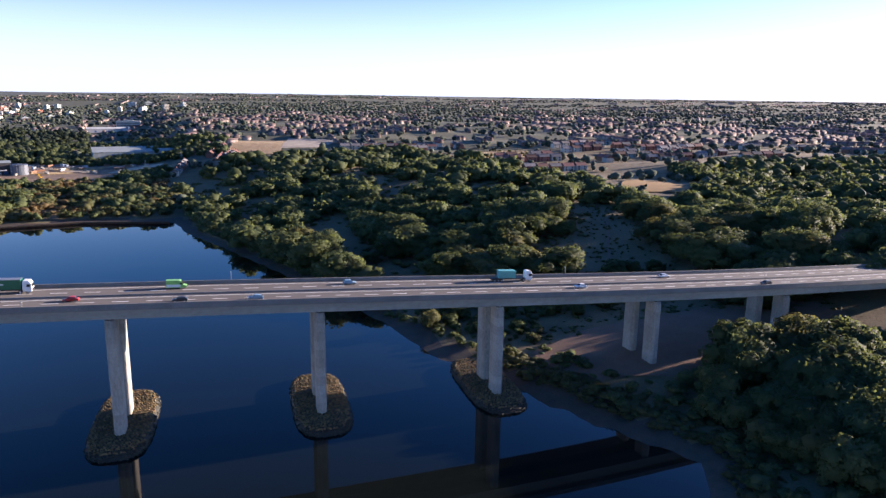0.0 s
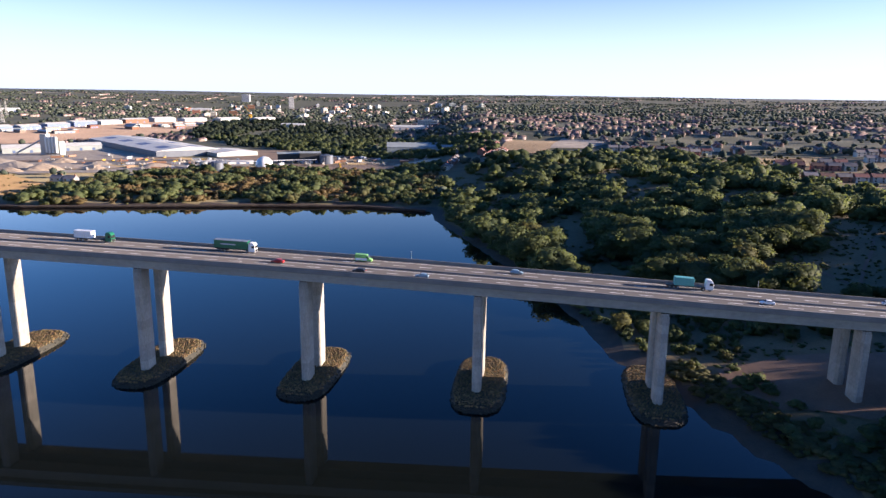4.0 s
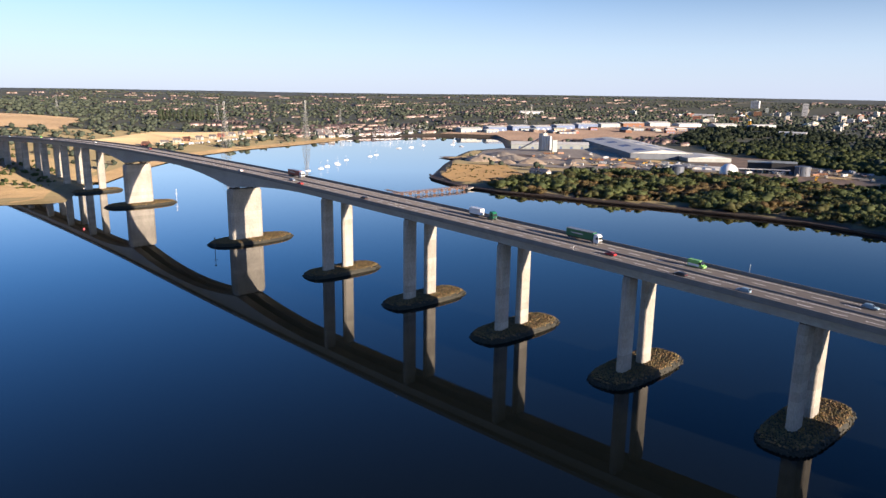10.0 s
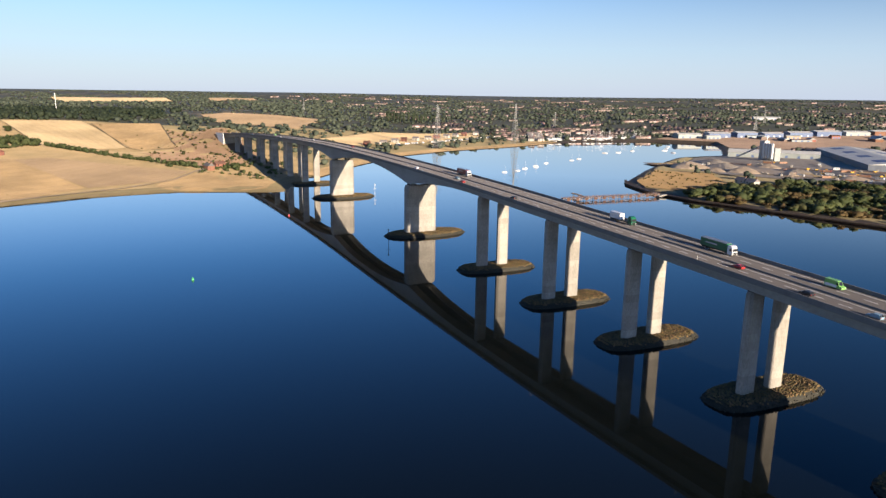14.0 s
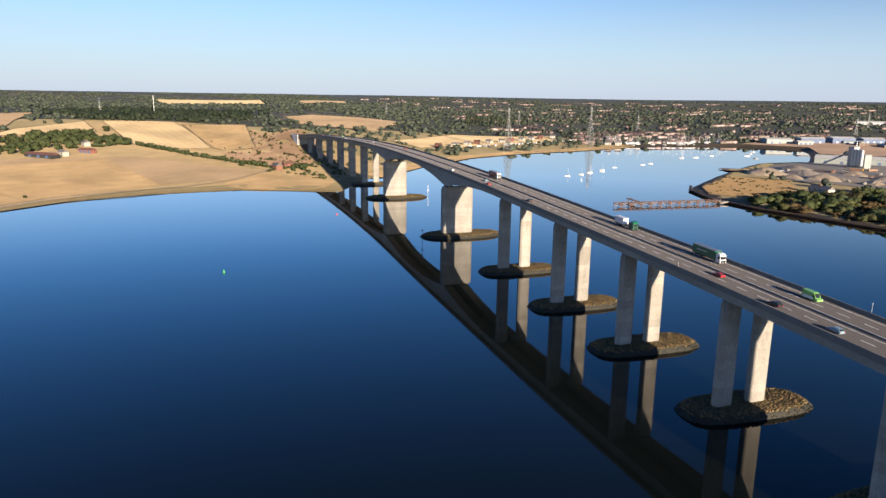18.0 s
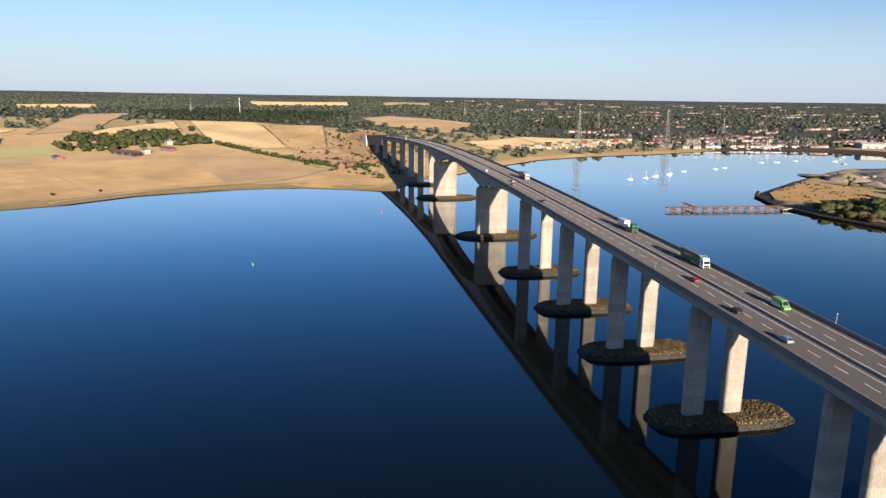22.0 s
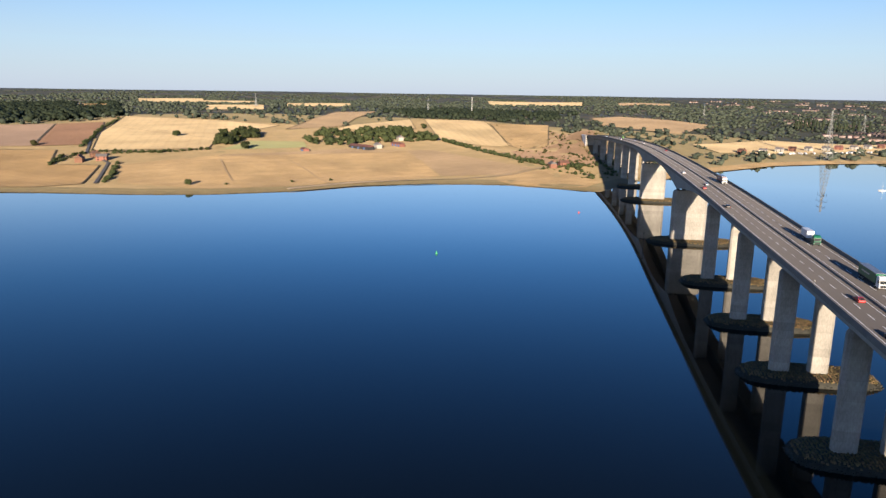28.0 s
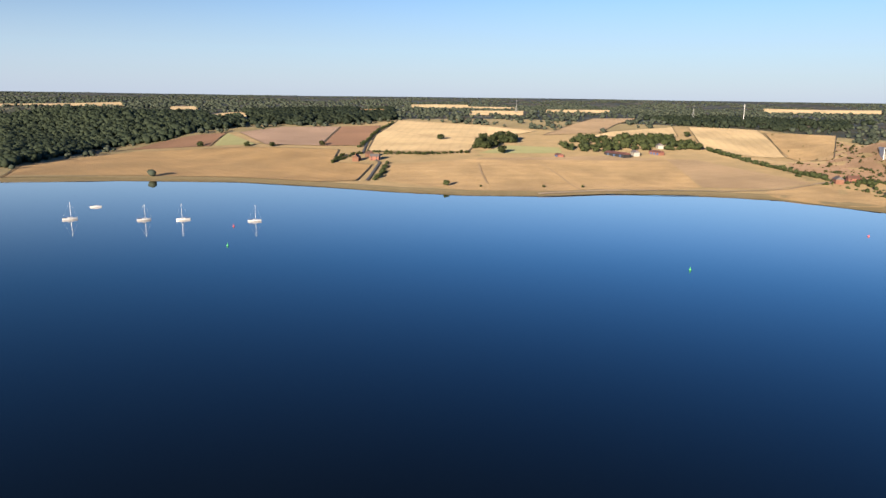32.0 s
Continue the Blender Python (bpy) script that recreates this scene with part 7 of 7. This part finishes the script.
def car(mat, label, tall=1.45, estate=False):
    e = thing("car", (0, 0, 0), label, "car", "cars on the bridge")
    bm = bmesh.new()
    shell(bm, [(-2.1, 0.3, 0), (2.1, 0.3, 0), (2.15, 0.6, 0), (2.0, 0.78, 0), (1.0, 0.95, 0), (-2.05, 0.98, 0), (-2.15, 0.6, 0)], 0.88, 0)
    bmesh.ops.bevel(bm, geom=bm.edges[:], offset=0.06, segments=1, affect="EDGES")
    body = part("body", bm, mat, e)
    bm = bmesh.new()
    back = -1.95 if estate else -1.7
    shell(bm, [(1.05, 0.95, 0), (0.35, tall - 0.04, 1), (-0.2, tall, 1), (back + 0.45, tall - 0.06, 1), (back, 0.97, 0)], 0.84, 0.14)
    cabin = part("roof", bm, mat, e)
    for s in (-1, 1):
        bm = bmesh.new()
        shell(bm, [(0.85, 1.0, 0), (0.32, tall - 0.12, 1), (back + 0.5, tall - 0.14, 1), (back + 0.2, 1.0, 0)], 0.02, 0.0)
        bmesh.ops.transform(bm, matrix=Matrix.Translation((0, s * 0.80, 0)) @ Matrix.Rotation(s * 0.30, 4, "X") @ Matrix.Translation((0, s * 0.30, 0.02)), verts=bm.verts)
        part("side_window", bm, GLASS, cabin)
    for x0, z0, x1, z1 in ((1.0, 0.99, 0.38, tall - 0.07), (back + 0.02, 1.0, back + 0.44, tall - 0.09)):
        bm = bmesh.new()
        off = 0.03 if x0 > 0 else -0.03
        v = [bm.verts.new(p) for p in ((x0 + off, -0.76, z0), (x0 + off, 0.76, z0), (x1 + off, 0.64, z1), (x1 + off, -0.64, z1), (x0, -0.76, z0 - 0.02), (x0, 0.76, z0 - 0.02), (x1, 0.64, z1 - 0.02), (x1, -0.64, z1 - 0.02))]
        for f in ((0, 1, 2, 3), (7, 6, 5, 4), (0, 4, 5, 1), (1, 5, 6, 2), (2, 6, 7, 3), (3, 7, 4, 0)):
            bm.faces.new([v[i] for i in f])
        bmesh.ops.recalc_face_normals(bm, faces=bm.faces)
        part("windscreen" if x0 > 0 else "rear_window", bm, GLASS, cabin)
    wheels(e, (-1.3, 1.3), 0.8)
    lamps(e, 2.14, -2.14, 0.88, 0.62)
    return e


def van(mat, stripe, label):
    e = thing("van", (0, 0, 0), label, "van", "vans on the bridge")
    bm = bmesh.new()
    shell(bm, [(-3.0, 0.4, 0), (2.9, 0.4, 0), (2.95, 1.0, 0), (2.1, 1.25, 0), (1.4, 2.4, 1), (0.9, 2.6, 1), (-2.95, 2.65, 1), (-3.0, 1.0, 0)], 1.0, 0.08)
    body = part("body", bm, mat, e)
    for s in (-1, 1):
        bm = bmesh.new()
        box(bm, -2.8, 1.2, s * 1.0 - 0.03, s * 1.0 + 0.03, 0.6, 1.4)
        part("livery_panel", bm, stripe, body)
        bm = bmesh.new()
        box(bm, 1.0, 1.8, s * 0.97 - 0.03, s * 0.97 + 0.03, 1.4, 2.0)
        part("side_window", bm, GLASS, body)
    bm = bmesh.new()
    box(bm, -0.62, 0.62, -0.8, 0.8, -0.02, 0.03, Matrix.Translation((1.76, 0, 1.86)) @ Matrix.Rotation(radians(58), 4, "Y"))
    part("windscreen", bm, GLASS, body)
    wheels(e, (-1.9, 1.9), 0.88, 0.36)
    lamps(e, 2.95, -2.98, 1.0, 0.85)
    return e


def lorry(cab_mat, load_mat, label, load, x0, x1, tall):
    """An articulated lorry: cab, chassis, and a load from x0 to x1."""
    e = thing("lorry", (0, 0, 0), label, "lorry", "lorries on the bridge")
    bm = bmesh.new()
    shell(bm, [(5.6, 0.6, 0), (8.0, 0.6, 0), (8.05, 1.7, 0), (7.85, 3.1, 0), (7.3, 3.75, 1), (5.9, 3.85, 1), (5.6, 3.2, 0)], 1.24, 0.1)
    bmesh.ops.bevel(bm, geom=bm.edges[:], offset=0.06, segments=1, affect="EDGES")
    cab = part("cab", bm, cab_mat, e)
    bm = bmesh.new()
    box(bm, -0.05, 0.04, -1.08, 1.08, -0.5, 0.5, Matrix.Translation((8.0, 0, 2.35)) @ Matrix.Rotation(radians(-8), 4, "Y"))
    part("windscreen", bm, GLASS, cab)
    for s in (-1, 1):
        bm = bmesh.new()
        box(bm, 6.7, 7.6, s * 1.24 - 0.03, s * 1.24 + 0.03, 1.95, 2.75)
        part("side_window", bm, GLASS, cab)
        bm = bmesh.new()
        box(bm, 7.6, 7.75, s * 1.45 - 0.1, s * 1.45 + 0.1, 2.0, 2.8, bevel=0.03)
        part("mirror", bm, BLACK, cab)
    bm = bmesh.new()
    box(bm, 8.03, 8.1, -0.95, 0.95, 0.75, 1.5)
    part("grille", bm, BLACK, cab)
    bm = bmesh.new()
    box(bm, -7.2, 6.8, -0.55, 0.55, 0.75, 1.15)
    box(bm, -7.2, 4.6, -1.2, 1.2, 1.15, 1.3)
    part("chassis", bm, DARK_STEEL, e)
    bm = bmesh.new()
    box(bm, x0, x1, -1.26, 1.26, 1.3, tall, bevel=0.04)
    body = part(load, bm, load_mat, e)
    if load == "container":
        n = int((x1 - x0) / 0.8)
        for k in range(n):
            u = x0 + 0.25 + k * (x1 - x0 - 0.3) / n
            bm = bmesh.new()
            box(bm, u, u + 0.3, -1.3, 1.3, 1.45, tall - 0.12)
            part("rib", bm, load_mat, body)
    else:
        for s in (-1, 1):
            bm = bmesh.new()
            box(bm, x0 + 2.5, x0 + 8, s * 1.26 - 0.02, s * 1.26 + 0.02, 2.6, 3.0)
            part("lettering_bar", bm, SHED_WHITE, body, "plain pale band on the curtain side")
        bm = bmesh.new()
        box(bm, x0, x1, -1.28, 1.28, tall - 0.14, tall + 0.03)
        part("top_rail", bm, STEEL, body)
    wheels(e, (-5.8, -4.5, -3.2, 5.0, 7.0), 1.05, 0.5, 0.32)
    lamps(e, 8.06, -7.22, 1.2, 0.95)
    return e


def park(e, x, y):
    """Stand a vehicle in its lane, facing the way the lane runs."""
    p = across(x, y, 0.0)
    e.matrix_world = Matrix.Translation(p) @ Matrix.Rotation(heading(x) + (0 if y > 0 else math.pi), 4, "Z") @ Matrix.Rotation(math.atan(8.6e-5 * (x + 388)) * (1 if y > 0 else -1), 4, "Y")
    return e


red = park(car(RED, "small red hatchback on the bridge deck"), -10, -3.6)
black = park(car(BLACK, "black car on the bridge deck", 1.5, True), 19, -7.4)
silver = park(car(BLUEGREY, "pale blue-grey estate car on the bridge deck", 1.5, True), 70, 7.4)
white = park(car(WHITE, "white hatchback on the bridge deck"), 148, -3.6)
for src, x, y in ((black, 225, -7.4), (black, -151, -7.4), (red, -211, -7.4), (silver, -226, -3.6), (white, -282, -7.4), (red, -472, 7.4), (white, -591, 3.6), (silver, 40, -7.4), (white, -680, -7.4), (silver, -820, -3.6), (white, 190, 7.4)):
    park(copy_thing(src, Matrix()), x, y)
delivery = park(van(LIME, WHITE, "lime-green delivery van with white panels on the deck"), 17, 7.4)
park(copy_thing(delivery, Matrix()), -756, 7.4)
park(lorry(WHITE, TEAL, "white lorry carrying a short teal container", "container", -4.4, 1.8, 3.9), 126, 7.4)
park(lorry(WHITE, GREEN, "white lorry with a long green curtain-sided trailer", "trailer", -7.2, 5.2, 4.2), -30, 7.4)
park(lorry(GREEN, WHITE, "dark green lorry carrying a white container", "container", -6.6, 0.2, 3.9), -84, 7.4)
park(lorry(WHITE, MAROON, "white lorry with a dark red box trailer", "trailer", -7.2, 5.2, 4.1), -240, 7.4)
